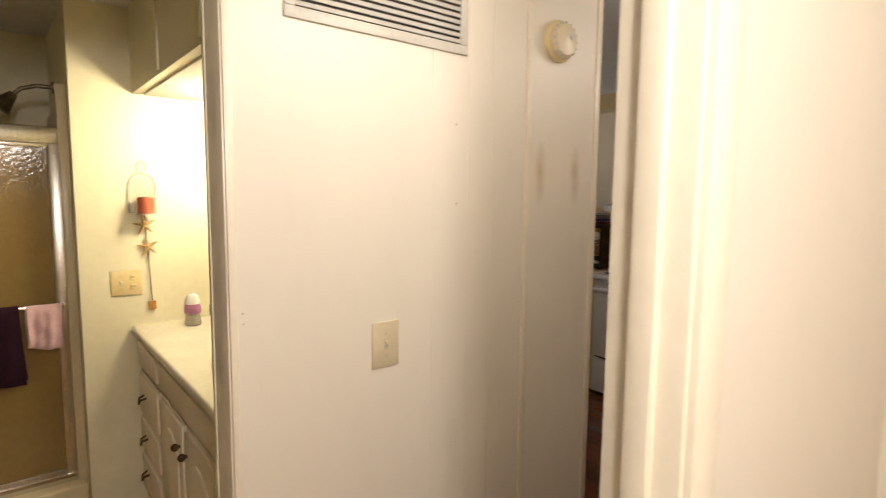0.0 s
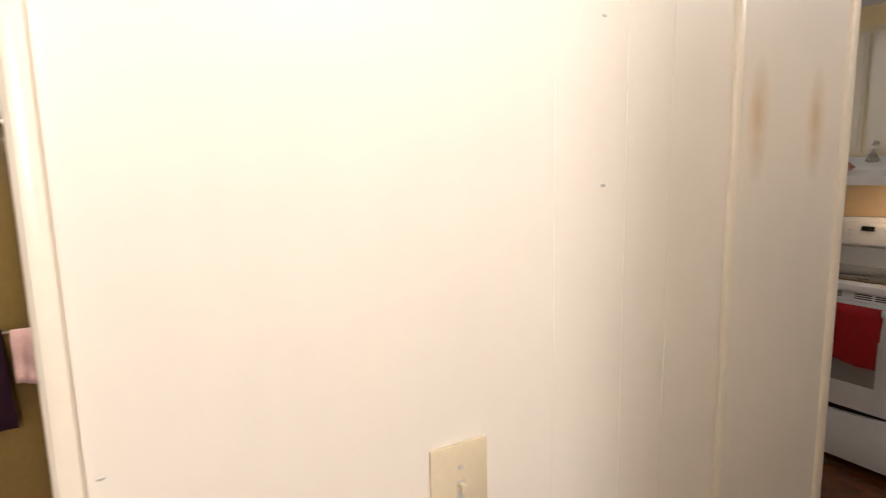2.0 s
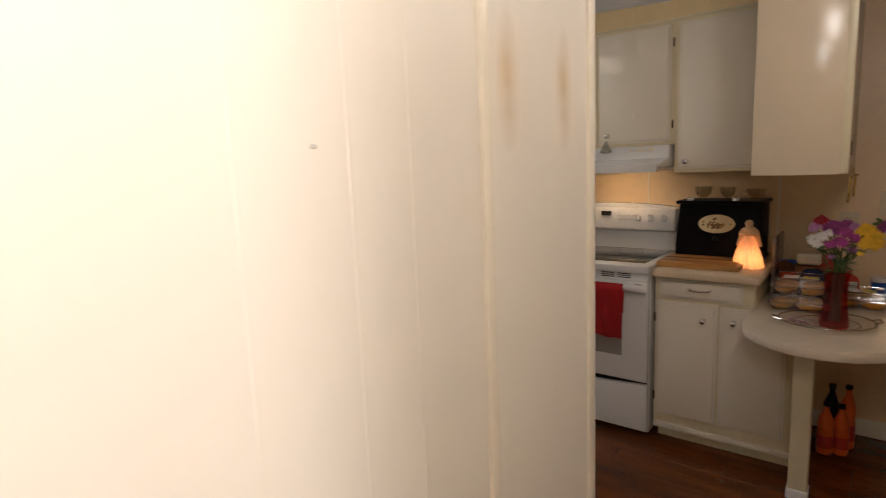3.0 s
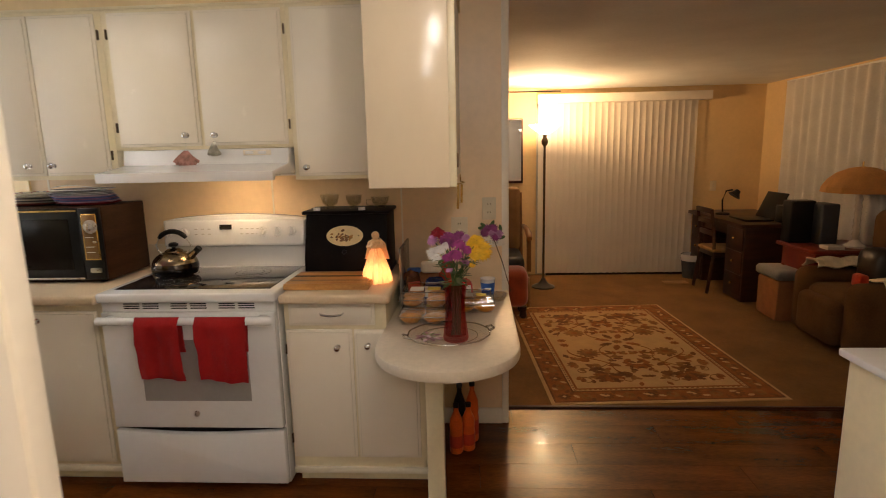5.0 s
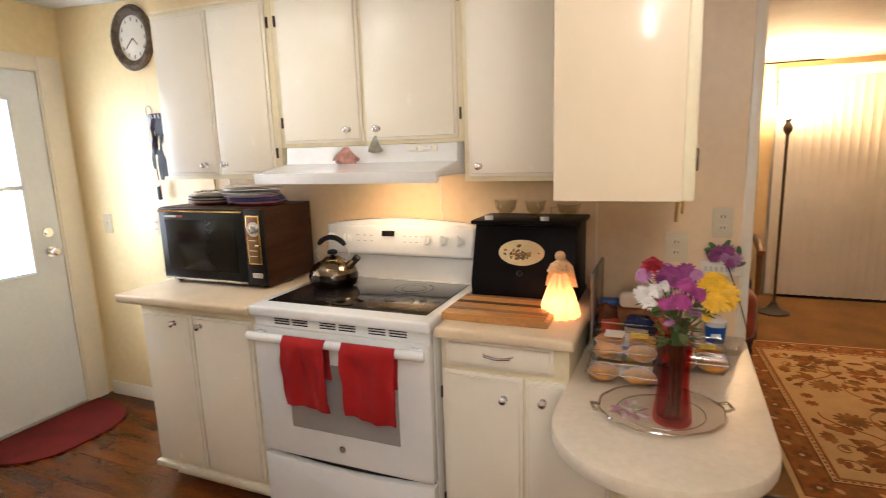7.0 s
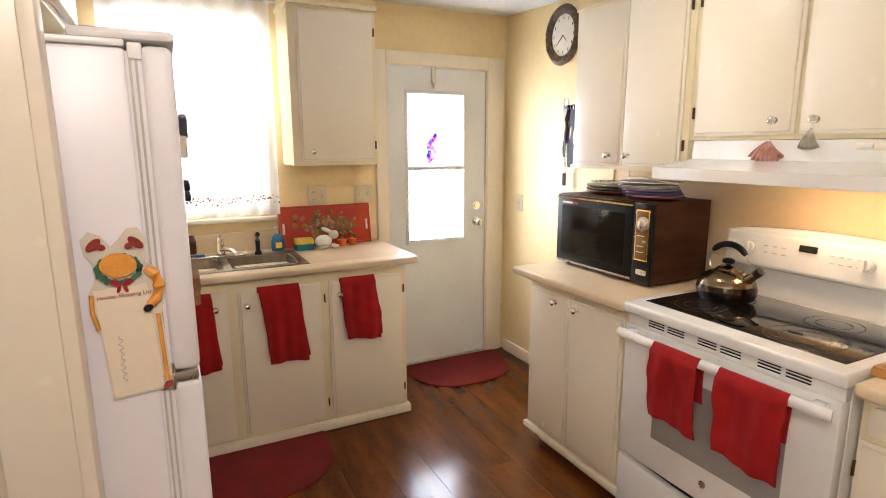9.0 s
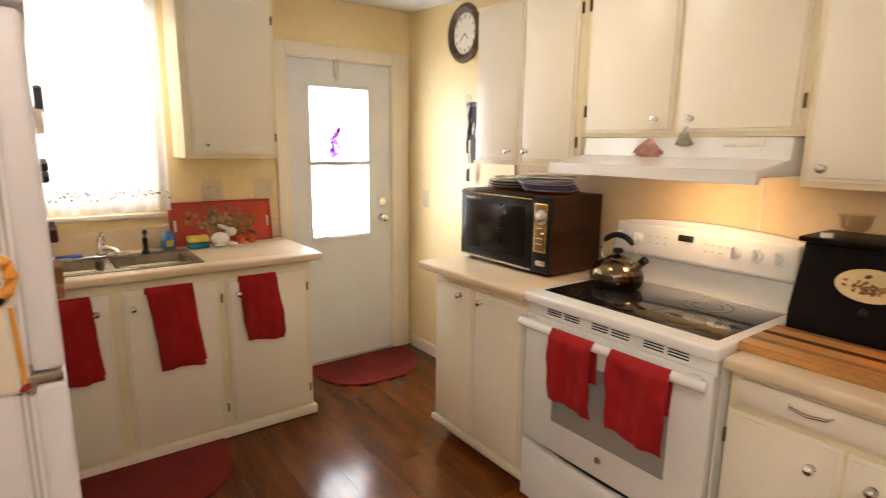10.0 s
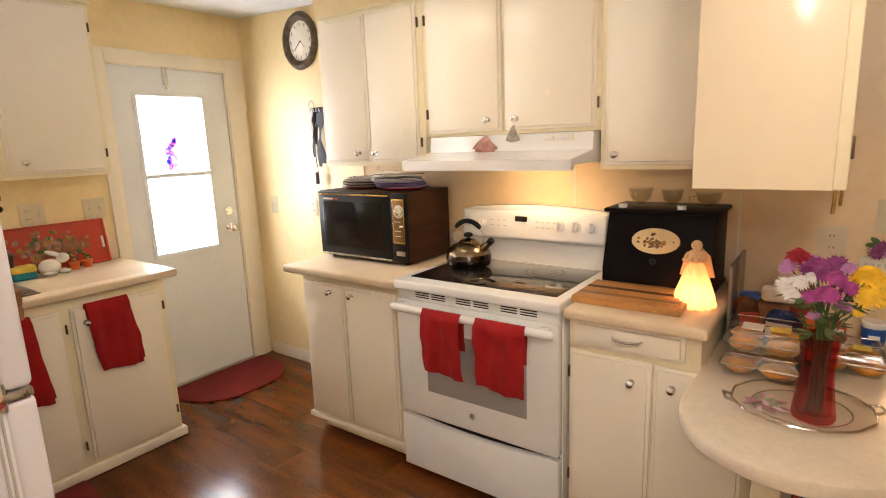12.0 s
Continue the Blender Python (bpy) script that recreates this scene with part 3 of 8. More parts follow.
def back_door():
    d = thing("door_back", (-3.70, 3.76, 0), "white half-glazed back door, closed, with chrome knobs", "door", kind="structure")
    x0, x1 = -3.745, -3.700
    gy0, gy1, gz0, gz1, gm = 3.537, 3.958, 0.870, 1.844, 1.362
    leaf = B()
    box(leaf, x0, x1, DY0 + 0.01, gy0, 0.02, DZ - 0.01)
    box(leaf, x0, x1, gy1, DY1 - 0.01, 0.02, DZ - 0.01)
    box(leaf, x0, x1, gy0, gy1, 0.02, gz0)
    box(leaf, x0, x1, gy0, gy1, gz1, DZ - 0.01)
    part("leaf", leaf, DOORWHITE, d, "white painted door leaf")
    fr = B()
    for a, b, c, e in ((gy0 - 0.016, gy0 + 0.006, gz0 - 0.016, gz1 + 0.016), (gy1 - 0.006, gy1 + 0.016, gz0 - 0.016, gz1 + 0.016),
                       (gy0, gy1, gz0 - 0.016, gz0 + 0.006), (gy0, gy1, gz1 - 0.006, gz1 + 0.016), (gy0, gy1, gm - 0.013, gm + 0.013)):
        box(fr, x1 - 0.004, x1 + 0.010, a, b, c, e, 0.003)
    part("glazing_frame", fr, DOORWHITE, d, "white glazing bead")
    for a, b in ((gz0, gm), (gm, gz1)):
        p = part("pane", box(B(), -3.728, -3.724, gy0, gy1, a, b), PANE, d)
        p.visible_shadow = False
    part("glazing_edge", box(B(), x1 - 0.001, x1 + 0.004, gy0 + 0.006, gy1 - 0.006, gz0 + 0.004, gz0 + 0.010), BLACKPL, d)
    for z, r in ((0.982, 0.030), (1.095, 0.028)):
        k = B()
        rod(k, (x1, 4.055, z), (x1 + 0.010, 4.055, z), r, seg=20)
        if z < 1.05:
            rod(k, (x1 + 0.01, 4.055, z), (x1 + 0.035, 4.055, z), 0.010)
            ball(k, (x1 + 0.052, 4.055, z), 0.026, (0.8, 1, 1))
        else:
            rod(k, (x1 + 0.01, 4.055, z), (x1 + 0.020, 4.055, z), 0.016)
        part("door_knob" if z < 1.05 else "deadbolt", k, CHROME, d, "chrome knob" if z < 1.05 else "chrome deadbolt")
    cl = B()
    box(cl, x1, x1 + 0.014, 3.715, 3.745, 1.905, 2.02, 0.003)
    rod(cl, (x1 + 0.012, 3.73, 1.915), (x1 + 0.012, 3.73, 1.875), 0.006)
    part("chain_latch", cl, STEEL, d, "steel door latch")
    ca = B()
    box(ca, -3.712, -3.682, DY0 - 0.075, DY0 - 0.002, 0, DZ + 0.08, 0.005)
    box(ca, -3.712, -3.682, DY1 + 0.002, DY1 + 0.13, 0, DZ + 0.08, 0.005)
    box(ca, -3.712, -3.6825, DY0 - 0.002, DY1 + 0.002, DZ, DZ + 0.08, 0.005)
    part("casing", ca, TRIM, d, "cream door casing")
    jb = B()
    box(jb, -3.82, -3.69, DY0 - 0.006, DY0 + 0.006, 0, DZ)
    box(jb, -3.82, -3.69, DY1 - 0.006, DY1 + 0.006, 0, DZ)
    box(jb, -3.82, -3.69, DY0, DY1, DZ - 0.006, DZ + 0.006)
    part("jamb", jb, TRIM, d)
    part("sill", box(B(), -3.82, -3.68, DY0, DY1, -0.005, 0.018, 0.004), STEEL, d, "metal threshold")
    for z in (0.25, 1.02, 1.80):
        part("hinge", rod(B(), (-3.697, DY0 + 0.004, z - 0.045), (-3.697, DY0 + 0.004, z + 0.045), 0.006, seg=8), STEEL, d)


back_door()


def suncatcher():
    s = thing("suncatcher", (-3.685, 3.71, 1.38), "purple and pink flower suncatcher hanging in the door glass", "ornament")
    part("cord", rod(B(), (-3.684, 3.71, 1.59), (-3.684, 3.71, 1.85), 0.001, seg=5), SLATM, s)
    rnd = random.Random(3)
    for k in range(13):
        bm = B()
        y, z = 3.71 + rnd.uniform(-0.035, 0.035), 1.41 + 0.0145 * k
        ball(bm, (-3.686, y, z), rnd.uniform(0.016, 0.026), (0.25, 1, 0.8), 9, 6, Matrix.Rotation(rnd.uniform(0, 3), 4, "X"))
        part("petal", bm, (SUNPURPLE, SUNPINK, SUNBLUE)[k % 3], s)


suncatcher()


def kitchen_window():
    w = thing("window_1", (-3.70, (WY0 + WY1) / 2, WZ0), "white framed kitchen window full of daylight", "window", kind="structure")
    f = B()
    for a, b, c, e in ((WY0, WY0 + 0.04, WZ0, WZ1), (WY1 - 0.04, WY1, WZ0, WZ1), (WY0, WY1, WZ0, WZ0 + 0.04), (WY0, WY1, WZ1 - 0.04, WZ1), (WY0, WY1, 1.60, 1.63)):
        box(f, -3.79, -3.745, a, b, c, e)
    part("window_frame", f, ENAMEL, w)
    for a, b in ((WZ0 + 0.04, 1.60), (1.63, WZ1 - 0.04)):
        part("pane", box(B(), -3.768, -3.764, WY0 + 0.04, WY1 - 0.04, a, b), PANE, w).visible_shadow = False
    part("window_sill", box(B(), -3.75, -3.675, WY0 - 0.03, WY1 + 0.05, WZ0 - 0.10, WZ0 - 0.075, 0.004), TRIM, w)
    c = thing("curtain", (-3.66, 2.28, 1.12), "white sheer cafe curtain with an embroidered flower border", "curtain")

    def folds(u, v):
        y = 1.88 + 0.82 * u
        return Vector((-3.655 + 0.016 * math.sin(u * 46) + 0.006 * math.sin(u * 97 + 1) * (1 - v), y, 1.12 + 1.17 * v))
    part("cloth", sheet(B(), folds, 96, 6, 0.001), SHEER, c)
    part("rod", rod(B(), (-3.65, 1.86, 2.29), (-3.65, 2.74, 2.29), 0.008), ENAMEL, c, "white curtain rod")
    rnd = random.Random(5)
    for k in range(130):
        u = (k + 0.5) / 130
        p = folds(u, 0.078 + rnd.choice((-0.014, 0.0, 0.012)) + rnd.uniform(-0.008, 0.008))
        ball_bm = B()
        ball(ball_bm, (p.x + 0.004, p.y, p.z), rnd.uniform(0.003, 0.0072), (0.25, 1, 1), 7, 5)
        part("embroidery", ball_bm, (PETAL_R, OCHRE, GREEN, SHELLGREY, BLUE)[k % 5], c)


kitchen_window()


# ---- kitchen cabinets ----
def knob(parent, place, axis):
    d, p = Vector(axis), Vector(place)
    bm = B()
    rod(bm, p, p + d * 0.004, 0.012, seg=14)
    rod(bm, p + d * 0.004, p + d * 0.016, 0.005, seg=10)
    ball(bm, p + d * 0.023, 0.0145, tuple(0.72 if abs(c) > 0.5 else 1.0 for c in d), 14, 9)
    return part("knob", bm, CHROME, parent, "round chrome knob")


def cabinet_door(parent, a0, a1, z0, z1, face, axis, mat, knob_at=None, hinge=None, lip=0.012, name="door"):
    """A lipped slab door on a face towards -y or +x; a runs along the face."""
    def slab(bm, a, b, c, e, d0, d1, bev):
        return box(bm, a, b, face - d1, face - d0, c, e, bev) if axis == "y" else box(bm, face + d0, face + d1, a, b, c, e, bev)
    d = part(name, slab(B(), a0, a1, z0, z1, 0.001, 0.010, 0.003), mat, parent)
    part("panel", slab(B(), a0 + lip, a1 - lip, z0 + lip, z1 - lip, 0.008, 0.020, 0.005), mat, d)
    out = (0, -1, 0) if axis == "y" else (1, 0, 0)
    if knob_at:
        knob(d, (knob_at[0], face - 0.019, knob_at[1]) if axis == "y" else (face + 0.019, knob_at[0], knob_at[1]), out)
    if hinge is not None:
        for z in (z0 + 0.09, z1 - 0.09):
            part("hinge", slab(B(), hinge - 0.0036, hinge + 0.0036, z - 0.022, z + 0.022, 0.0, 0.011, 0.002), BRONZE, d, "dark bronze hinge")
    return d


UY, BYF, ZTOP = 4.005, 3.70, 2.155


def upper(name, x0, x1, z0, doors, label):
    c = thing(name, ((x0 + x1) / 2, 4.15, z0), label, "cabinet", "kitchen wall cabinets")
    part("body", box(B(), x0, x1, UY, 4.298, z0, ZTOP, 0.002), FRAME, c, "butter-yellow cabinet frame")
    for d in doors:
        cabinet_door(c, *d[:4], UY, "y", WHITE, d[4], d[5])
    return c


upper("wall_cabinet", -2.62, -1.925, 1.395, [(-2.600, -2.275, 1.415, 2.135, (-2.345, 1.462), None), (-2.270, -1.955, 1.415, 2.135, (-2.225, 1.462), -1.945)],
      "white double-door wall cabinet above the microwave")
upper("wall_cabinet", -1.925, -1.075, 1.525, [(-1.895, -1.505, 1.540, 2.135, (-1.567, 1.589), -1.905), (-1.490, -1.095, 1.540, 2.135, (-1.431, 1.587), -1.085)],
      "white short double-door cabinet above the hood")
upper("wall_cabinet", -1.075, -0.625, 1.375, [(-1.055, -0.640, 1.392, 2.135, (-1.010, 1.432), None)], "white single-door wall cabinet beside the hood")
soffit = B()
box(soffit, -2.64, -0.30, 4.012, 4.298, ZTOP, 2.40)
structure("trim_soffit", soffit, YELLOW, "yellow painted soffit above the wall cabinets")
bm = B()
box(bm, -2.63, -0.63, 4.002, 4.012, ZTOP - 0.004, ZTOP + 0.010, 0.003)
structure("trim_cornice", bm, FRAME, "cream strip along the cabinet tops")


def end_cabinet():
    c = thing("hanging_cabinet", (-0.46, 3.87, 1.37), "cream glossy hanging cabinet end above the table", "cabinet", "kitchen wall cabinets")
    part("body", box(B(), -0.603, -0.326, 3.322, 4.296, 1.370, 2.40, 0.003), ENDPANEL, c, "glossy cream painted side panel")
    part("door", box(B(), -0.326, -0.309, 3.336, 4.28, 1.385, 2.15, 0.004), WHITE, c)
    part("stile", box(B(), -0.327, -0.302, 3.319, 3.334, 1.372, 2.40, 0.003), FRAME, c)
    for z in (1.46, 2.05):
        part("hinge", box(B(), -0.311, -0.296, 3.326, 3.340, z - 0.024, z + 0.024, 0.003), BRONZE, c, "dark bronze hinge")


end_cabinet()


def base_m():
    c = thing("base_cabinet", (-2.2, 4.0, 0), "white two-door base cabinet under the microwave", "cabinet", "kitchen base cabinets")
    part("body", box(B(), -2.535, -1.868, BYF, 4.296, 0.075, 0.872, 0.002), FRAME, c, "cream cabinet frame")
    cabinet_door(c, -2.522, -2.228, 0.115, 0.835, BYF, "y", WHITE, (-2.315, 0.795), None)
    cabinet_door(c, -2.222, -1.900, 0.115, 0.835, BYF, "y", WHITE, (-2.165, 0.795), None)
    part("toe_kick", box(B(), -2.50, -1.868, BYF + 0.05, 4.29, 0.0, 0.076), FRAME, c)
    part("base_strip", box(B(), -2.548, -1.868, BYF - 0.018, BYF + 0.004, 0.070, 0.098, 0.004), TRIM, c, "cream base moulding")


def base_n():
    c = thing("base_cabinet", (-0.76, 4.0, 0), "white base cabinet with one drawer and two doors", "cabinet", "kitchen base cabinets")
    part("body", box(B(), -1.068, -0.455, BYF, 4.296, 0.075, 0.715, 0.002), FRAME, c, "cream cabinet frame")
    part("upper_body", box(B(), -1.068, -0.625, BYF, 4.296, 0.716, 0.872, 0.002), FRAME, c)
    cabinet_door(c, -1.062, -0.774, 0.150, 0.748, BYF, "y", WHITE, (-0.836, 0.672), -1.066)
    cabinet_door(c, -0.766, -0.490, 0.150, 0.746, BYF, "y", WHITE, (-0.704, 0.680), None)
    d = cabinet_door(c, -1.046, -0.672, 0.765, 0.862, BYF, "y", WHITE, name="drawer")
    part("handle", tube(B(), [(-0.905, 3.680, 0.822), (-0.898, 3.664, 0.820), (-0.855, 3.657, 0.816), (-0.812, 3.664, 0.820), (-0.805, 3.680, 0.822)], 0.0045), CHROME, d, "curved chrome pull")
    part("toe_kick", box(B(), -1.06, -0.46, BYF + 0.06, 4.29, 0.0, 0.076), FRAME, c)
    part("base_strip", box(B(), -1.068, -0.452, BYF - 0.014, BYF + 0.004, 0.072, 0.100, 0.004), TRIM, c, "cream base moulding")


base_m(), base_n()


def slab_counter(name, x0, x1, y0, y1, label):
    bm = B()
    box(bm, x0, x1, y0, y1, 0.872, 0.912, 0.012, 3)
    return single(name, bm, LAMINATE, label, "countertop")


slab_counter("countertop", -2.62, -1.868, 3.640, 4.288, "beige laminate countertop under the microwave")
slab_counter("countertop", -1.070, -0.600, 3.640, 4.288, "beige laminate countertop beside the stove")
bm = B()
box(bm, -2.95, -1.868, 4.286, 4.2995, 0.912, 1.03, 0.003)
structure("trim_backsplash", bm, LAMINATE, "low beige backsplash behind the microwave")


def peninsula():
    t = thing("table", (-0.335, 3.75, 0), "white laminate peninsula table with a rounded end", "table")
    outline = [(-0.612, 4.294), (-0.066, 4.294)]
    for k in range(0, 25):
        a = math.pi * k / 24
        outline.append((-0.354 + 0.280 * math.cos(a), 3.50 - 0.300 * math.sin(a) ** 0.9))
    part("tabletop", prism(B(), outline, "z", 0.716, 0.760, 0.009), TABLETOP, t, "white speckled laminate top")
    part("leg", box(B(), -0.445, -0.375, 3.485, 3.555, 0.0, 0.716, 0.004), FRAME, t, "cream square post")
    part("foot", box(B(), -0.450, -0.370, 3.480, 3.560, 0.0, 0.045, 0.004), ENAMEL, t)


peninsula()
bm = B()
box(bm, -0.600, -0.588, 3.98, 4.294, 0.762, 1.045, 0.003)
single("side_splash", bm, material("smoked_acrylic", (0.20, 0.17, 0.15), 0.15, vary=0.1, scale=5.0), "dark end panel beside the counter", "panel")


# ---- stove ----
SX0, SX1, SF = -1.862, -1.090, 3.665


def stove():
    s = thing("stove", (-1.475, 3.98, 0), "white freestanding electric range with black glass cooktop", "stove")
    part("body", box(B(), SX0, SX1, SF + 0.03, 4.285, 0.02, 0.890, 0.004), ENAMEL, s)
    rim = B()
    box(rim, SX0 + 0.002, SX1 + 0.008, 3.637, 4.20, 0.883, 0.924, 0.010, 3)
    part("cooktop_rim", rim, ENAMEL, s, "white enamel cooktop rim")
    glass = B()
    box(glass, SX0 + 0.040, SX1 - 0.036, 3.715, 4.165, 0.9225, 0.9265, 0.0015)
    top = part("cooktop", glass, GLASSBLACK, s, "black ceramic glass")
    RING = material("grey_burner_print", (0.10, 0.095, 0.09), 0.25, vary=0.2, scale=30.0)
    for x, y, r in ((-1.68, 3.84, 0.09), (-1.30, 3.83, 0.115), (-1.68, 4.03, 0.075), (-1.33, 4.04, 0.085)):
        for rr in (r, r * 0.62):
            bm = B()
            bmesh.ops.create_circle(bm, segments=40, radius=rr, matrix=Matrix.Translation((x, y, 0.9270)))
            bmesh.ops.create_circle(bm, segments=40, radius=rr - 0.003, matrix=Matrix.Translation((x, y, 0.9270)))
            bmesh.ops.bridge_loops(bm, edges=bm.edges)
            part("burner_ring", bm, RING, top)
    # back guard with a bowed top
    out = [(SX0 + 0.004, 0.90), (SX1 - 0.002, 0.90), (SX1 - 0.002, 1.165)]
    for k in range(1, 12):
        u = k / 12
        out.append((SX1 - 0.010 + (SX0 - SX1 + 0.016) * u, 1.172 + 0.022 * math.sin(math.pi * u)))
    out.append((SX0 + 0.004, 1.165))
    part("backguard", prism(B(), out, "y", 4.205, 4.284, 0.010), ENAMEL, s)
    panel = B()
    box(panel, SX0 + 0.016, SX1 - 0.014, 4.180, 4.225, 1.030, 1.168, 0.016, 3, Matrix.Rotation(radians(-10), 4, "X"))
    pn = part("control_panel", panel, ENAMEL, s, "white sloped control panel")
    disp = B()
    box(disp, -1.545, -1.483, 4.1735, 4.181, 1.121, 1.146, 0.001, 1, Matrix.Rotation(radians(-10), 4, "X"))
    part("display", disp, GLASSBLACK, pn, "dark clock display")
    for x in (-1.815, -1.735, -1.325, -1.250, -1.174):
        k = B()
        d = Vector((0, -math.cos(radians(10)), math.sin(radians(10))))
        p = Vector((x, 4.1815, 1.108))
        rod(k, p, p + d * 0.006, 0.027, seg=20)
        rod(k, p + d * 0.006, p + d * 0.020, 0.021, 0.018, seg=20)
        box(k, x - 0.005, x + 0.005, p.y - 0.030, p.y - 0.010, p.z - 0.019, p.z + 0.024, 0.002)
        part("control_knob", k, ENAMEL, pn, "white control knob")
    for i in range(7):
        for j in range(2):
            x = -1.60 - 0.035 * i if i < 3 else -1.43 + 0.028 * (i - 3)
            part("button_print", box(B(), x - 0.007, x + 0.007, 4.1742, 4.1795, 1.095 + 0.026 * j, 1.100 + 0.026 * j, 0, 1, Matrix.Rotation(radians(-10), 4, "X")), SLATM, pn)
    # vent slots under the rim
    vp = part("vent_panel", box(B(), SX0 + 0.006, SX1 - 0.004, 3.668, 3.70, 0.838, 0.884, 0.002), ENAMEL, s)
    for k in range(6):
        x = SX0 + 0.14 + 0.085 * k + (0.04 if k > 1 else 0) + (0.04 if k > 3 else 0)
        for z in (0.853, 0.863, 0.873):
            part("vent_slot", box(B(), x - 0.035, x + 0.035, 3.6660, 3.6700, z - 0.0022, z + 0.0022), BLACKPL, vp)
    door = part("oven_door", box(B(), SX0 + 0.004, SX1 - 0.003, 3.655, 3.700, 0.305, 0.838, 0.008), ENAMEL, s, "white oven door")
    part("oven_window", box(B(), -1.700, -1.222, 3.6525, 3.660, 0.435, 0.715, 0.001), OVENGLASS, door, "grey printed oven glass")
    h = B()
    tube(h, [(SX0 + 0.020, 3.616, 0.812), (SX0 + 0.030, 3.612, 0.812), (SX1 - 0.015, 3.612, 0.812), (SX1 - 0.005, 3.616, 0.812)], 0.0185, 14)
    for x in (SX0 + 0.05, SX1 - 0.05):
        box(h, x - 0.018, x + 0.018, 3.616, 3.660, 0.798, 0.826, 0.004)
    part("handle", h, ENAMEL, door, "white bar handle")
    badge = B()
    rod(badge, (-1.474, 3.6545, 0.375), (-1.474, 3.6515, 0.375), 0.013, seg=20)
    part("badge", badge, STEEL, door, "small round grey maker's badge")
    dr = B()
    out = [(SX0 + 0.004, 0.035), (SX1 - 0.003, 0.035), (SX1 - 0.003, 0.292)]
    for k in range(1, 12):
        u = k / 12
        out.append((SX1 - 0.003 + (SX0 - SX1 + 0.007) * u, 0.292 - 0.020 * math.sin(math.pi * u)))
    out.append((SX0 + 0.004, 0.292))
    part("drawer", prism(dr, out, "y", 3.658, 3.70, 0.006), ENAMEL, s, "white storage drawer")
    # black strip paints the shade in the gap above the drawer
    part("drawer_gap_shade", box(B(), SX0 + 0.012, SX1 - 0.012, 3.686, 3.701, 0.26, 0.312), BLACKPL, s)
    for x in (SX0 + 0.06, SX1 - 0.06):
        part("foot", rod(B(), (x, 3.76, 0), (x, 3.76, 0.03), 0.018), BLACKPL, s)


stove()


def draped_towel(place, width, front, back, axis, label, wave, group, out=0.024, skew=0.0, mat=RED):
    """A folded towel hung over a bar or a cabinet edge."""
    x0, y0, z0 = place

    def fn(layer):
        def f(u, v):
            s = v * (front + back)
            wob = 0.007 * math.sin(u * 9 + wave) + 0.004 * math.sin(v * 11 + u * 5 + wave) + 0.004 * math.sin(u * 19 + 2.3 * wave + 3 * v) + 0.003 * math.sin(v * 23 - u * 7)
            a = (u - 0.5) * width * (1 - 0.10 * abs(math.sin(v * 2.2 + wave))) + skew * max(0, v * (front + back) - back) + 0.004 * layer
            if s < back:
                d, z = -out * 0.5, z0 - (back - s)
            else:
                d, z = out + 0.010 * layer + 0.02 * (s - back) / front * 0.3, z0 - (s - back) * (1 - 0.07 * layer) + 0.012 * math.sin(u * 3 + wave) * (s - back) / front
            arch = max(0.0, 1 - abs(s - back) / 0.03)
            d = d * (1 - arch) + arch * out * 0.25
            z += arch * 0.004
            d += wob * min(1, abs(s - back) / 0.08) * (1 if s > back else 0.3)
            return Vector((x0 + a, y0 - d, z)) if axis == "y" else Vector((x0 + d, y0 + a, z))
        return f
    t = thing("towel", place, label, "towel", group)
    part("outer_fold", sheet(B(), fn(1), 24, 34, 0.007), mat, t, smooth=80)
    part("inner_fold", sheet(B(), fn(0), 24, 34, 0.005), mat, t, smooth=80)
    return t


draped_towel((-1.580, 3.612, 0.834), 0.205, 0.275, 0.16, "y", "red terry towel hanging over the oven handle", 0.4, "red towels", skew=0.05)
draped_towel((-1.308, 3.612, 0.834), 0.215, 0.275, 0.16, "y", "red terry towel folded over the oven handle", 2.1, "red towels", skew=0.03)


def hood():
    h = thing("range_hood", (-1.475, 4.0, 1.38), "white under-cabinet range hood with its lamp on", "range hood")
    x0, x1 = -1.880, -1.095
    out = [(4.296, 1.385), (4.296, 1.523), (3.985, 1.523), (3.975, 1.455), (3.765, 1.425), (3.765, 1.385), (3.785, 1.385), (3.80, 1.405), (4.27, 1.405), (4.28, 1.385)]
    part("canopy", prism(B(), out, "x", x0, x1, 0.003), ENAMEL, h)
    part("switch_panel", box(B(), -1.305, -1.175, 3.976, 3.984, 1.492, 1.516, 0.002), WHITE, h, "cream switch panel")
    for x in (-1.275, -1.215):
        part("rocker", box(B(), x - 0.018, x + 0.018, 3.970, 3.978, 1.497, 1.511, 0.002), ENAMEL, h)
    part("lamp_lens", box(B(), -1.48, -1.36, 4.0, 4.10, 1.402, 1.4055), BULBGLOW, h, "lit hood lamp lens")


hood()


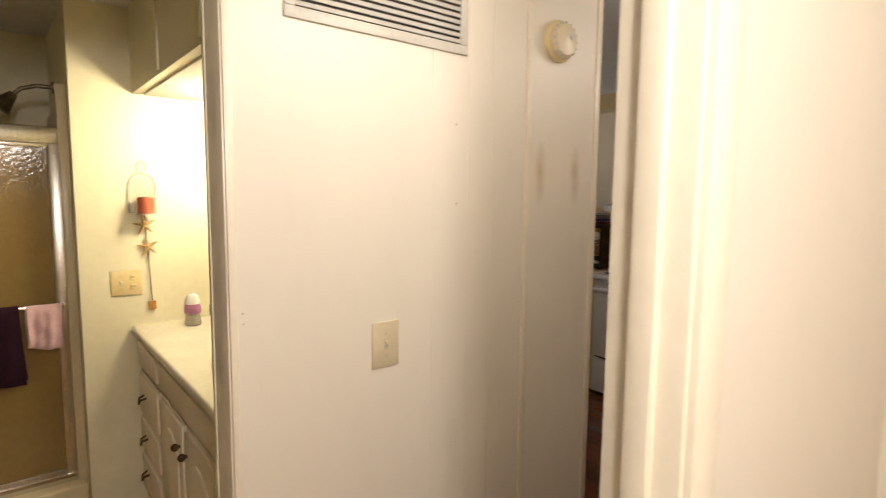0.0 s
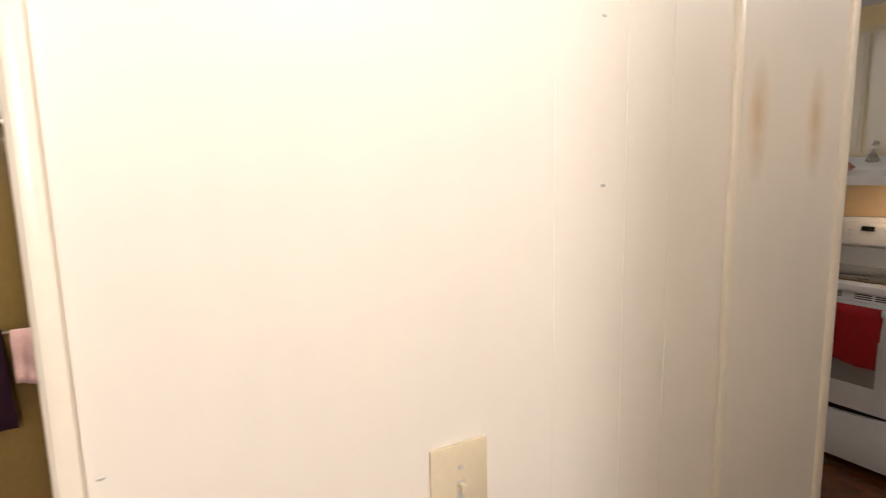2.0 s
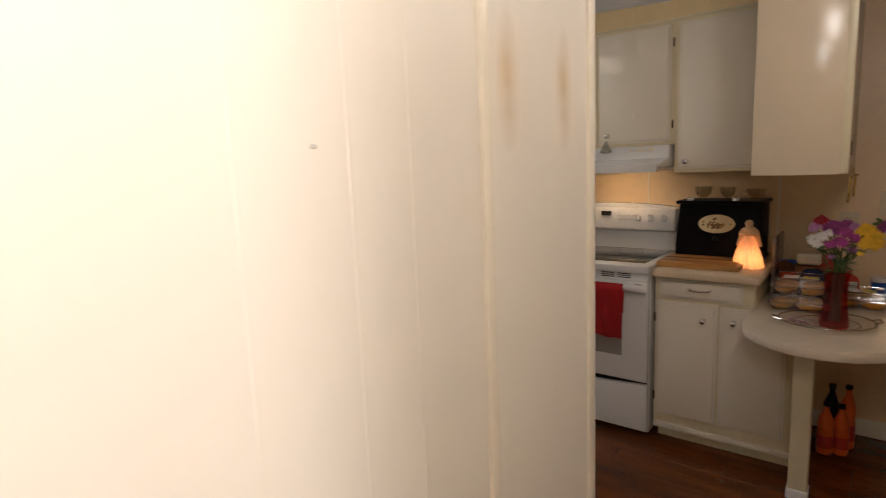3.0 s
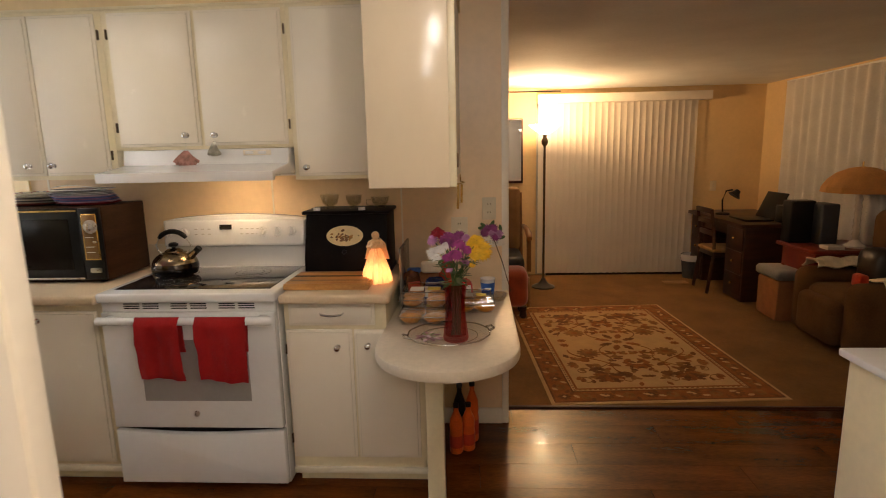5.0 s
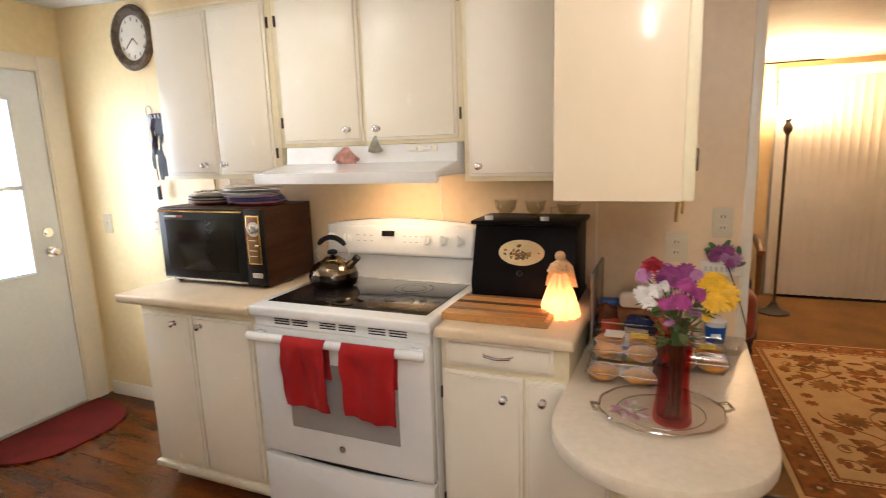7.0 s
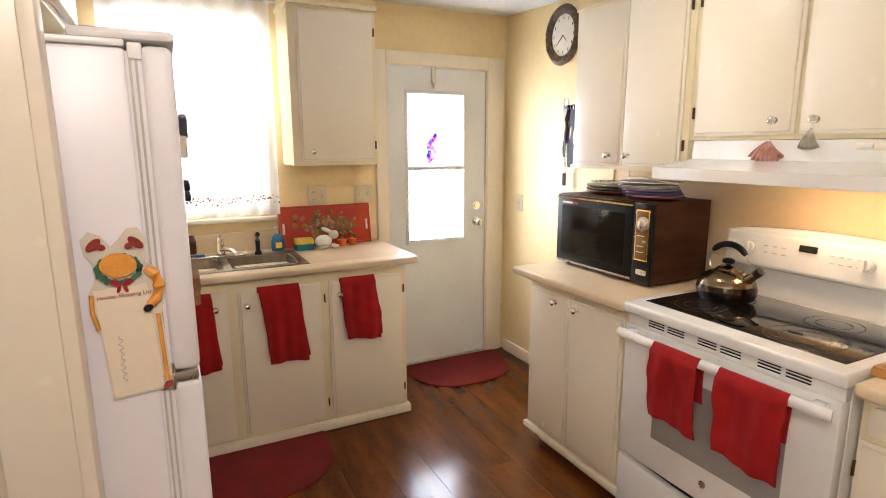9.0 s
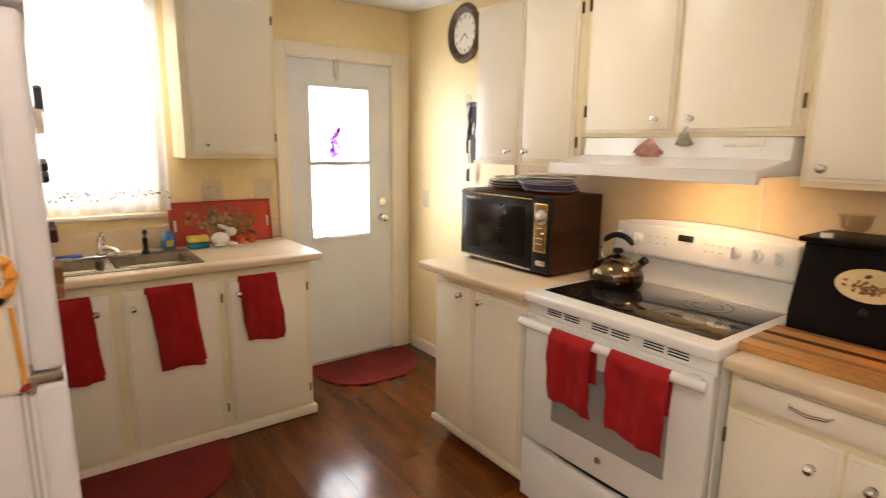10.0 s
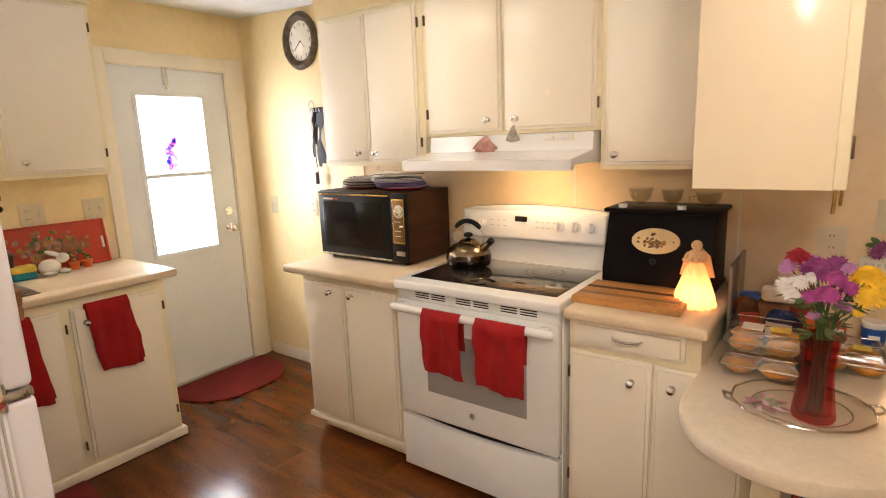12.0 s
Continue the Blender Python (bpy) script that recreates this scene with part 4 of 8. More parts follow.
def kettle():
    c = (-1.700, 4.005, 0.9268)
    k = thing("kettle", c, "smoky steel whistling kettle with a black handle", "kettle")
    part("body", lathe(B(), [(0.078, 0), (0.098, 0.006), (0.106, 0.026), (0.107, 0.046), (0.102, 0.062)], c, 32), KETTLE, k)
    part("shoulder", lathe(B(), [(0.103, 0.0615), (0.098, 0.074), (0.082, 0.094), (0.060, 0.108), (0.043, 0.114), (0.040, 0.115)], c, 32), SHOULDER, k, "upper dome tinted with warm reflections")
    part("lid", lathe(B(), [(0.042, 0.113), (0.041, 0.119), (0.026, 0.128), (0.008, 0.130)], c, 24), SHOULDER, k)
    part("lid_knob", lathe(B(), [(0.008, 0.127), (0.010, 0.136), (0.022, 0.141), (0.022, 0.152), (0.012, 0.158)], c, 18), BLACKPL, k, "black lid knob")
    sp = B()
    rod(sp, (c[0] + 0.075, c[1], c[2] + 0.082), (c[0] + 0.118, c[1], c[2] + 0.122), 0.020, 0.013)
    part("spout", sp, SHOULDER, k)
    part("spout_cap", rod(B(), (c[0] + 0.112, c[1], c[2] + 0.116), (c[0] + 0.128, c[1], c[2] + 0.131), 0.016), BLACKPL, k)
    arc = [(c[0] + 0.088 * math.cos(a), c[1], c[2] + 0.122 + 0.090 * math.sin(a)) for a in [math.pi * (0.22 + 0.56 * i / 10) for i in range(11)]]
    part("handle", tube(B(), arc, [0.008] + [0.012] * 9 + [0.008], 10), BLACKPL, k, "black curved handle")
    for s in (-1, 1):
        part("handle_arm", tube(B(), [(c[0] + s * 0.060, c[1], c[2] + 0.104), (c[0] + s * 0.078, c[1], c[2] + 0.118), (c[0] + s * 0.086, c[1], c[2] + 0.145), (c[0] + s * 0.068, c[1], c[2] + 0.180)], 0.004, 8), STEEL, k)


kettle()


def microwave():
    m = thing("microwave", (-2.268, 4.05, 0.912), "old walnut-sided microwave oven with a black glass door", "microwave")
    x0, x1, y0, y1, z0, z1 = -2.590, -1.972, 3.892, 4.240, 0.924, 1.272
    part("cabinet", box(B(), x0, x1, y0 + 0.015, y1, z0, z1, 0.004), WALNUT, m, "walnut vinyl case")
    d = part("door", box(B(), x0 + 0.003, -2.078, y0, y0 + 0.018, z0 + 0.006, z1 - 0.004, 0.004), BLACKPL, m, "black door")
    part("door_glass", box(B(), x0 + 0.04, -2.125, y0 - 0.003, y0 + 0.002, z0 + 0.055, z1 - 0.055, 0.003), DOORBLACK, d)
    part("door_trim", box(B(), x0 + 0.003, -2.08, y0 - 0.004, y0 + 0.003, z1 - 0.020, z1 - 0.013), BRASS, d, "brass trim line")
    part("door_trim", box(B(), x0 + 0.003, -2.08, y0 - 0.004, y0 + 0.003, z0 + 0.009, z0 + 0.016), STEEL, d)
    part("label_bar", box(B(), x0 + 0.045, x0 + 0.115, y0 - 0.003, y0 + 0.001, z1 - 0.045, z1 - 0.036), PAPER, d, "small unreadable label")
    part("label_bar", box(B(), x0 + 0.120, x0 + 0.155, y0 - 0.003, y0 + 0.001, z1 - 0.045, z1 - 0.036), TRAYRED, d)
    c = part("control_panel", box(B(), -2.074, x1 - 0.003, y0, y0 + 0.018, z0 + 0.006, z1 - 0.004, 0.004), BLACKPL, m, "black control panel")
    part("wood_panel", box(B(), -2.062, x1 - 0.016, y0 - 0.003, y0 + 0.002, z0 + 0.10, z1 - 0.030, 0.001), BRASS, c, "gold and brown control plate")
    part("inner_panel", box(B(), -2.056, x1 - 0.022, y0 - 0.0045, y0 - 0.001, z0 + 0.106, z1 - 0.036, 0.001), GOLDBROWN, c)
    dial = B()
    rod(dial, (-2.018, y0 - 0.004, 1.182), (-2.018, y0 - 0.010, 1.182), 0.032, seg=28)
    rod(dial, (-2.018, y0 - 0.010, 1.182), (-2.018, y0 - 0.024, 1.182), 0.019, seg=20)
    part("timer_dial", dial, STEEL, c, "steel timer dial")
    part("dial_bar", box(B(), -2.024, -2.012, y0 - 0.029, y0 - 0.022, 1.165, 1.199, 0.002), CHROME, c)
    part("power_lever", box(B(), -2.012, -1.992, y0 - 0.014, y0 - 0.004, 1.105, 1.116, 0.002), CHROME, c)
    for z in (1.130, 1.085, 1.06):
        part("mark", box(B(), -2.050, -2.010, y0 - 0.0055, y0 - 0.004, z, z + 0.003), PAPER, c)
    part("latch_button", box(B(), -2.044, -1.992, y0 - 0.008, y0 + 0.002, z0 + 0.040, z0 + 0.062, 0.003), STEEL, c, "steel door release")
    for x in (x0 + 0.05, x1 - 0.05):
        for y in (y0 + 0.05, y1 - 0.04):
            part("foot", rod(B(), (x, y, 0.912), (x, y, 0.926), 0.014), BLACKPL, m)


microwave()


def sink_run():
    c = thing("sink_cabinet", (-3.4, 2.6, 0), "white base cabinet with doors under the sink", "cabinet", "kitchen base cabinets")
    f = -3.095
    part("body", box(B(), -3.696, f, 1.50, 3.255, 0.04, 0.872, 0.002), FRAME, c, "cream cabinet frame")
    for a, b, kn, hg in ((2.822, 3.228, 2.875, 3.240), (2.377, 2.780, 2.417, 2.800), (1.98, 2.330, 2.275, None), (1.56, 1.965, 1.60, None)):
        cabinet_door(c, a, b, 0.068, 0.825, f, "x", WHITE, (kn, 0.750), hg)
    part("toe_kick", box(B(), -3.69, f - 0.05, 1.50, 3.22, 0.0, 0.041), FRAME, c)
    part("base_strip", box(B(), f - 0.004, f + 0.028, 1.50, 3.268, 0.004, 0.050, 0.004), TRIM, c, "cream base moulding")
    part("base_strip", box(B(), -3.69, f, 3.252, 3.268, 0.004, 0.050, 0.004), TRIM, c)
    bm = B()
    sx0, sx1, sy0, sy1 = -3.545, -3.155, 1.98, 2.735
    z0, z1 = 0.872, 0.912
    box(bm, -3.697, sx0, 1.50, 3.325, z0, z1, 0.004)
    box(bm, sx1, -3.062, 1.50, 3.325, z0, z1, 0.012, 3)
    box(bm, sx0 - 0.004, sx1 + 0.013, sy1, 3.325, z0, z1, 0.004)
    box(bm, sx0 - 0.004, sx1 + 0.013, 1.50, sy0, z0, z1, 0.004)
    top = single("countertop", bm, LAMINATE, "beige laminate countertop around the sink", "countertop")
    part("backsplash", box(B(), -3.699, -3.676, 1.50, 3.31, 0.912, 1.022, 0.004), LAMINATE, top, "beige laminate backsplash")
    s = thing("sink", (-3.35, 2.36, 0.80), "double-bowl stainless steel sink, empty", "sink")
    rim = B()
    xa, xb, ya, yb = sx0 - 0.012, sx1 + 0.012, sy0 - 0.012, sy1 + 0.012
    bowls = ((-3.475, -3.185, 2.010, 2.335), (-3.475, -3.185, 2.375, 2.705))
    box(rim, xa, bowls[0][0], ya, yb, 0.912, 0.9165, 0.002)
    box(rim, bowls[0][1], xb, ya, yb, 0.912, 0.9165, 0.002)
    box(rim, bowls[0][0], bowls[0][1], ya, bowls[0][2], 0.912, 0.9165, 0.002)
    box(rim, bowls[0][0], bowls[0][1], bowls[0][3], bowls[1][2], 0.912, 0.9165, 0.002)
    box(rim, bowls[0][0], bowls[0][1], bowls[1][3], yb, 0.912, 0.9165, 0.002)
    part("rim", rim, SINKSTEEL, s)
    for a, b, e, g in bowls:
        def bowl(u, v, a=a, b=b, e=e, g=g):
            cx, cy = (a + b) / 2, (e + g) / 2
            ang = 2 * math.pi * u
            q = max(abs(math.cos(ang)), abs(math.sin(ang)))
            sq = 1 / q ** 0.78
            r = 1.0 if v < 0.7 else 1.0 - (v - 0.7) / 0.3
            depth = 0.9155 - 0.17 * min(1, v / 0.62)
            shrink = 1 - 0.06 * min(1, v / 0.62)
            return Vector((cx + (b - a) / 2 * math.cos(ang) * sq * r * shrink * 0.965, cy + (g - e) / 2 * math.sin(ang) * sq * r * shrink * 0.965, depth))
        part("bowl", sheet(B(), bowl, 48, 14, 0.002), SINKSTEEL, s, "stainless steel bowl")
    fz = 0.9165
    t = thing("faucet", (-3.55, 2.35, fz - 0.004), "chrome single-lever kitchen faucet", "faucet")
    part("base_plate", box(B(), -3.535, -3.490, 2.225, 2.475, fz - 0.001, fz + 0.016, 0.006), CHROME, t)
    part("column", lathe(B(), [(0.026, 0), (0.024, 0.045), (0.020, 0.060), (0.021, 0.066), (0.016, 0.092), (0.006, 0.096)], (-3.512, 2.35, fz + 0.015), 20), CHROME, t)
    part("lever", tube(B(), [(-3.512, 2.35, fz + 0.108), (-3.490, 2.352, fz + 0.125), (-3.460, 2.355, fz + 0.135)], 0.007), CHROME, t)
    part("spout", tube(B(), [(-3.500, 2.352, fz + 0.04), (-3.44, 2.37, fz + 0.062), (-3.36, 2.40, fz + 0.058), (-3.33, 2.41, fz + 0.045)], 0.011, 10), CHROME, t)
    sp = thing("sink_sprayer", (-3.512, 2.545, fz - 0.004), "black pull-out sink sprayer standing in its holder", "sprayer")
    part("holder", lathe(B(), [(0.020, 0), (0.018, 0.018), (0.012, 0.022)], (-3.512, 2.545, fz - 0.001), 16), BLACKPL, sp)
    part("wand", tube(B(), [(-3.512, 2.545, fz + 0.02), (-3.512, 2.545, fz + 0.08), (-3.505, 2.545, fz + 0.11), (-3.480, 2.543, fz + 0.118)], [0.011, 0.013, 0.015, 0.012], 12), BLACKPL, sp)


sink_run()
for y, w, z, fr, wv, lab in ((2.565, 0.205, 0.838, 0.41, 0.3, "dark red towel over the middle sink cabinet door"), (2.968, 0.205, 0.838, 0.345, 1.7, "dark red towel over the end sink cabinet door"),
                             (2.16, 0.19, 0.835, 0.38, 2.9, "dark red towel over a sink cabinet door")):
    draped_towel((-3.076, y, z), w, fr, 0.03, "x", lab, wv, "red towels", out=0.012, skew=0.10)


def sink_upper():
    c = thing("wall_cabinet", (-3.54, 2.99, 1.41), "white single-door wall cabinet beside the window", "cabinet", "kitchen wall cabinets")
    part("body", box(B(), -3.698, -3.402, 2.745, 3.225, 1.405, 2.235, 0.002), FRAME, c, "butter-yellow cabinet frame")
    cabinet_door(c, 2.785, 3.205, 1.425, 2.215, -3.402, "x", WHITE, (2.848, 1.479), 3.214)
    part("cornice", box(B(), -3.698, -3.385, 2.735, 3.235, 2.235, 2.262, 0.004), FRAME, c)
    part("soffit", box(B(), -3.698, -3.41, 2.75, 3.22, 2.26, 2.42), YELLOW, c)


sink_upper()


def fridge():
    f = thing("refrigerator", (-1.56, 1.8, 0), "white top-freezer refrigerator with pebbled doors", "refrigerator")
    x0, x1 = -1.925, -1.192
    part("body", box(B(), x0, x1, 1.42, 2.090, 0.03, 1.630, 0.006), FRIDGESIDE, f)
    part("top_panel", box(B(), x0, x1 + 0.001, 1.43, 2.090, 1.6305, 1.640, 0.003), ENAMEL, f)
    part("top_cap", box(B(), x0, x1 + 0.003, 2.030, 2.147, 1.6385, 1.652, 0.005), ENAMEL, f, "white hinge cap along the top edge")
    for z0, z1, nm in ((1.197, 1.634, "freezer_door"), (0.07, 1.183, "fridge_door")):
        d = part(nm, box(B(), x0, x1 + 0.002, 2.106, 2.143, z0, z1, 0.010, 3), FRIDGEMAT, f)
        part("gasket", box(B(), x0 + 0.012, x1 - 0.004, 2.089, 2.107, z0 + 0.008, z1 - 0.008), FRIDGESIDE, d, "pale grey door gasket")
        for y in (2.0925, 2.0995):
            part("gasket_fold", box(B(), x1 - 0.006, x1 - 0.001, y, y + 0.003, z0 + 0.01, z1 - 0.01), SLATM, d)
    hg = B()
    box(hg, x1 - 0.05, x1 + 0.004, 2.092, 2.140, 1.184, 1.196, 0.002)
    rod(hg, (x1 - 0.004, 2.106, 1.172), (x1 - 0.004, 2.106, 1.210), 0.006)
    part("hinge", hg, STEEL, f, "steel middle hinge")
    part("hinge_block", box(B(), x1 - 0.03, x1 + 0.0015, 2.092, 2.109, 1.616, 1.637, 0.003), ENAMEL, f, "small white hinge block")
    part("kick_grille", box(B(), x0 + 0.01, x1 - 0.01, 2.06, 2.09, 0.0, 0.065), BLACKPL, f)
    n = thing("shopping_list", (x1 + 0.003, 2.068, 1.20), "cream holiday shopping list pad with painted antler top", "notepad")
    px = x1 + 0.0012
    CARD = material("cream_note_paper", (0.86, 0.76, 0.60), 0.7, vary=0.03, scale=8.0)
    FAWN = material("orange_fawn_print", (0.80, 0.36, 0.06), 0.5, vary=0.12, scale=30.0)
    CLARET = material("claret_print", (0.30, 0.035, 0.025), 0.5, vary=0.15, scale=30.0)
    HOLLY = material("holly_green_print", (0.06, 0.17, 0.09), 0.5, vary=0.3, scale=60.0)
    out = [(2.047, 1.203), (2.102, 1.207), (2.104, 1.225), (2.100, 1.290), (2.106, 1.318), (2.100, 1.340), (2.090, 1.348), (2.092, 1.372), (2.086, 1.384), (2.076, 1.384), (2.068, 1.374), (2.060, 1.366),
           (2.052, 1.378), (2.042, 1.382), (2.035, 1.374), (2.037, 1.360), (2.046, 1.346), (2.043, 1.332), (2.036, 1.318), (2.038, 1.288), (2.043, 1.275)]
    part("backing", prism(B(), out, "x", px - 0.001, px + 0.0012), PAPER, n, "white die-cut card")
    part("sheet", prism(B(), [(2.050, 1.206), (2.096, 1.210), (2.089, 1.326), (2.041, 1.322)], "x", px + 0.001, px + 0.0030), CARD, n, "cream note sheet")

    def disc(y, z, ry, rz, lift, turn=0.0, k=20):
        ring = [(y + ry * math.cos(t) * math.cos(turn) - rz * math.sin(t) * math.sin(turn), z + ry * math.cos(t) * math.sin(turn) + rz * math.sin(t) * math.cos(turn)) for t in [2 * math.pi * i / k for i in range(k)]]
        return prism(B(), ring, "x", px + 0.0008, px + lift)
    for i in range(22):
        t = 2 * math.pi * i / 22
        part("wreath_leaf", disc(2.0655 + 0.0185 * math.cos(t), 1.3425 + 0.0135 * math.sin(t), 0.0050, 0.0024, 0.0034 + 0.0001 * (i % 3), t + 0.9 + 0.5 * (i % 2), 8), HOLLY, n)
    part("head_shape", disc(2.0655, 1.3470, 0.0165, 0.0125, 0.0042), FAWN, n, "plain orange oval")
    for s, y in ((-1, 2.046), (1, 2.083)):
        part("antler_shape", disc(y, 1.3690, 0.0085, 0.0042, 0.0030, 0.75 * -s), CLARET, n)
        part("antler_shape", disc(y + s * 0.001 - s * 0.007, 1.3665, 0.0045, 0.0030, 0.0033, 0.4 * s), CLARET, n)
    for s in (-1, 1):
        part("bow_shape", disc(2.067 + s * 0.0055, 1.3290, 0.0050, 0.0030, 0.0046, 0.5 * s, 12), PETAL_R, n)
        part("bow_tail", disc(2.067 + s * 0.003, 1.3225, 0.0018, 0.0046, 0.0045, 0.35 * s, 10), PETAL_R, n)
    part("arm_shape", tube(B(), [(px + 0.0025, 2.089, 1.342), (px + 0.0025, 2.097, 1.335), (px + 0.0025, 2.100, 1.322), (px + 0.0025, 2.096, 1.308), (px + 0.0025, 2.090, 1.302)], [0.004, 0.0058, 0.0062, 0.0056, 0.0045], 8), FAWN, n)
    part("hoof_shape", disc(2.0885, 1.3000, 0.0050, 0.0036, 0.0072, 0.4, 12), BLACKPL, n)
    part("side_shape", tube(B(), [(px + 0.002, 2.0965, 1.292), (px + 0.002, 2.0995, 1.216)], 0.0022, 6), FAWN, n)
    part("side_shape", tube(B(), [(px + 0.002, 2.0395, 1.318), (px + 0.002, 2.0385, 1.300), (px + 0.002, 2.0425, 1.281)], 0.0022, 6), FAWN, n)
    part("corner_shape", disc(2.0995, 1.2110, 0.0055, 0.0030, 0.0040, 0.5, 10), CLARET, n)
    title = bpy.data.curves.new("title", "FONT")
    title.body, title.size, title.extrude, title.shear = "Holiday Shopping List", 0.0056, 0.0002, 0.25
    text = bpy.data.objects.new("title", title)
    ink = bpy.data.meshes.new_from_object(text)
    bpy.data.objects.remove(text)
    bmn = B()
    bmn.from_mesh(ink)
    bpy.data.meshes.remove(ink)
    bmesh.ops.transform(bmn, matrix=pose(px + 0.0036, 2.0435, 1.3125, 0, 0, 90) @ Matrix.Rotation(radians(90), 4, "X") @ Matrix.Rotation(radians(3), 4, "Z"), verts=bmn.verts)
    part("title_lettering", bmn, CLARET, n, "claret lettering Holiday Shopping List")
    wv = [(px + 0.0034, 2.060 + 0.0022 * math.sin(k * 1.9), 1.222 + 0.0022 * k) for k in range(24)]
    part("pencil_scrawl", tube(B(), wv, 0.0005, 4), SLATM, n, "faint upright pencil scrawl")
    n.location, n.scale = (x1 + 0.004, 2.060, 1.169), (1.28, 1.28, 1.28)
    for y, z, m2, w in ((2.150, 1.535, BLUESTUFF, 0.030), (2.148, 1.510, PAPER, 0.030), (2.147, 1.455, BLACKPL, 0.010), (2.147, 1.440, BLACKPL, 0.008), (2.148, 1.370, DARKWOOD, 0.020), (2.149, 1.318, OAK, 0.026), (2.148, 1.296, KRAFT, 0.020)):
        bmn = B()
        box(bmn, x1 - 0.045, x1 - 0.018, y - 0.006, y + 0.004, z - w / 2, z + w / 2, 0.002, 1, Matrix.Rotation(radians(14), 4, "Y"))
        single("fridge_magnet", bmn, m2, "small clip magnet on the freezer door", "magnet", "fridge magnets")
    c = thing("fridge_cabinet", (-1.56, 1.6, 1.76), "cream cabinet above the refrigerator", "cabinet", "kitchen wall cabinets")
    part("body", box(B(), -1.94, -1.174, 1.40, 1.955, 1.76, 2.42, 0.003), FRAME, c)
    dd = part("door", box(B(), -1.545, -1.20, 1.955, 1.975, 1.775, 2.20, 0.004), WHITE, c)
    part("door", box(B(), -1.915, -1.565, 1.955, 1.975, 1.775, 2.20, 0.004), WHITE, c)
    knob(dd, (-1.50, 1.975, 1.82), (0, 1, 0))


fridge()


def mat_half(name, label, place, a, b, turn):
    """A half-round mat; a and b are its half width and depth."""
    out = [(-a, 0)] + [(-a * math.copysign(abs(math.cos(math.pi * k / 24)) ** 0.72, math.cos(math.pi * k / 24)), b * math.sin(math.pi * k / 24) ** 0.72) for k in range(1, 24)] + [(a, 0)]
    bm = B()
    prism(bm, out, "z", 0.002, 0.012, 0.003)
    bmesh.ops.transform(bm, matrix=pose(*place, 0, 0, turn), verts=bm.verts)
    return single(name, bm, REDMAT, label, "mat")


mat_half("door_mat", "dark red half-round mat at the back door", (-3.672, 3.815, 0), 0.365, 0.46, -90)
mat_half("sink_mat", "dark red half-round mat before the sink", (-3.085, 2.34, 0), 0.42, 0.50, -90)


def ceiling_light():
    x, y = -1.86, 3.42
    z = ceiling_z(x) + 0.003
    c = thing("ceiling_light", (x, y, z), "small lit white ceiling fixture in the kitchen", "lamp")
    part("base", lathe(B(), [(0.12, 0.0), (0.12, 0.02), (0.10, 0.022)], (x, y, z - 0.022), 28), ENAMEL, c)
    part("diffuser", lathe(B(), [(0.03, 0.0), (0.075, 0.008), (0.10, 0.030)], (x, y, z - 0.053), 28), FIXTURE, c, "lit frosted diffuser")
    # disc added for the bedroom fill lamp, out of view
    x, y = 1.05, 0.28
    z = ceiling_z(x) + 0.003
    c = thing("ceiling_light", (x, y, z), "white disc added above the bedroom fill lamp", "lamp")
    part("base", lathe(B(), [(0.07, 0.0), (0.07, 0.02)], (x, y, z - 0.02), 24), ENAMEL, c)


ceiling_light()


# ---- things on the kitchen counters ----
NAVYPRINT = material("navy_print", (0.012, 0.016, 0.045), 0.5, vary=0.2, scale=20.0)


def paper_plates(x, y, r, mats, label, dz=0.006, fan=0.0):
    p = thing("paper_plates", (x, y, 1.272), label, "plates", "plates on the microwave")
    for k, m in enumerate(mats):
        c = (x + fan * k, y - 0.004 * k, 1.2725 + dz * k)
        part("plate", lathe(B(), [(r * 0.62, 0.0), (r * 0.70, 0.001), (r, 0.012), (r, 0.0135), (r * 0.70, 0.0035), (r * 0.05, 0.002)], c, 28, (1, 0.72)), m, p)
    top = 1.2725 + dz * len(mats) + 0.006
    x += fan * len(mats)
    part("top_plate", lathe(B(), [(r * 0.45, 0.0), (r * 0.98, 0.012), (r * 0.98, 0.0145), (r * 0.60, 0.008), (r * 0.05, 0.007)], (x, y, top), 28, (1, 0.78)), PAPER if fan > 0 else ENAMEL, p, "printed top plate" if fan > 0 else "white top plate")
    if fan > 0:
        rnd = random.Random(15)
        for k in range(40):
            a, q = rnd.uniform(0, 6.28), r * rnd.uniform(0.64, 0.94)
            lift = 0.0085 + 0.0060 * (q / r - 0.60) / 0.38
            part("print_mark", ball(B(), (x + q * math.cos(a), y + 0.78 * q * math.sin(a), top + lift), rnd.uniform(0.004, 0.009), (1, 1, 0.25), 7, 4), (NAVYPRINT, NAVYPRINT, TRAYRED)[k % 3], p)
    return p


paper_plates(-2.42, 4.07, 0.130, [TRAYRED, PAPER, BLUESTUFF, PAPER, BLUESTUFF, PAPER], "patterned navy and red paper plates", 0.007, 0.006)
paper_plates(-2.13, 4.06, 0.150, [PETAL_R, PINK, BLUE, PETAL_L, BLUE, PINK, ENAMEL, ENAMEL], "stack of red, blue and white paper plates", 0.007, -0.003)
bm = B()
sheet(bm, lambda u, v: Vector((-2.26 + 0.22 * u, 3.98 + 0.12 * v, 1.358 + 0.010 * math.sin(3 * u + 2 * v))), 8, 6, 0.002)
single("napkin", bm, PAPER, "white paper napkin lying on the plates", "napkin")


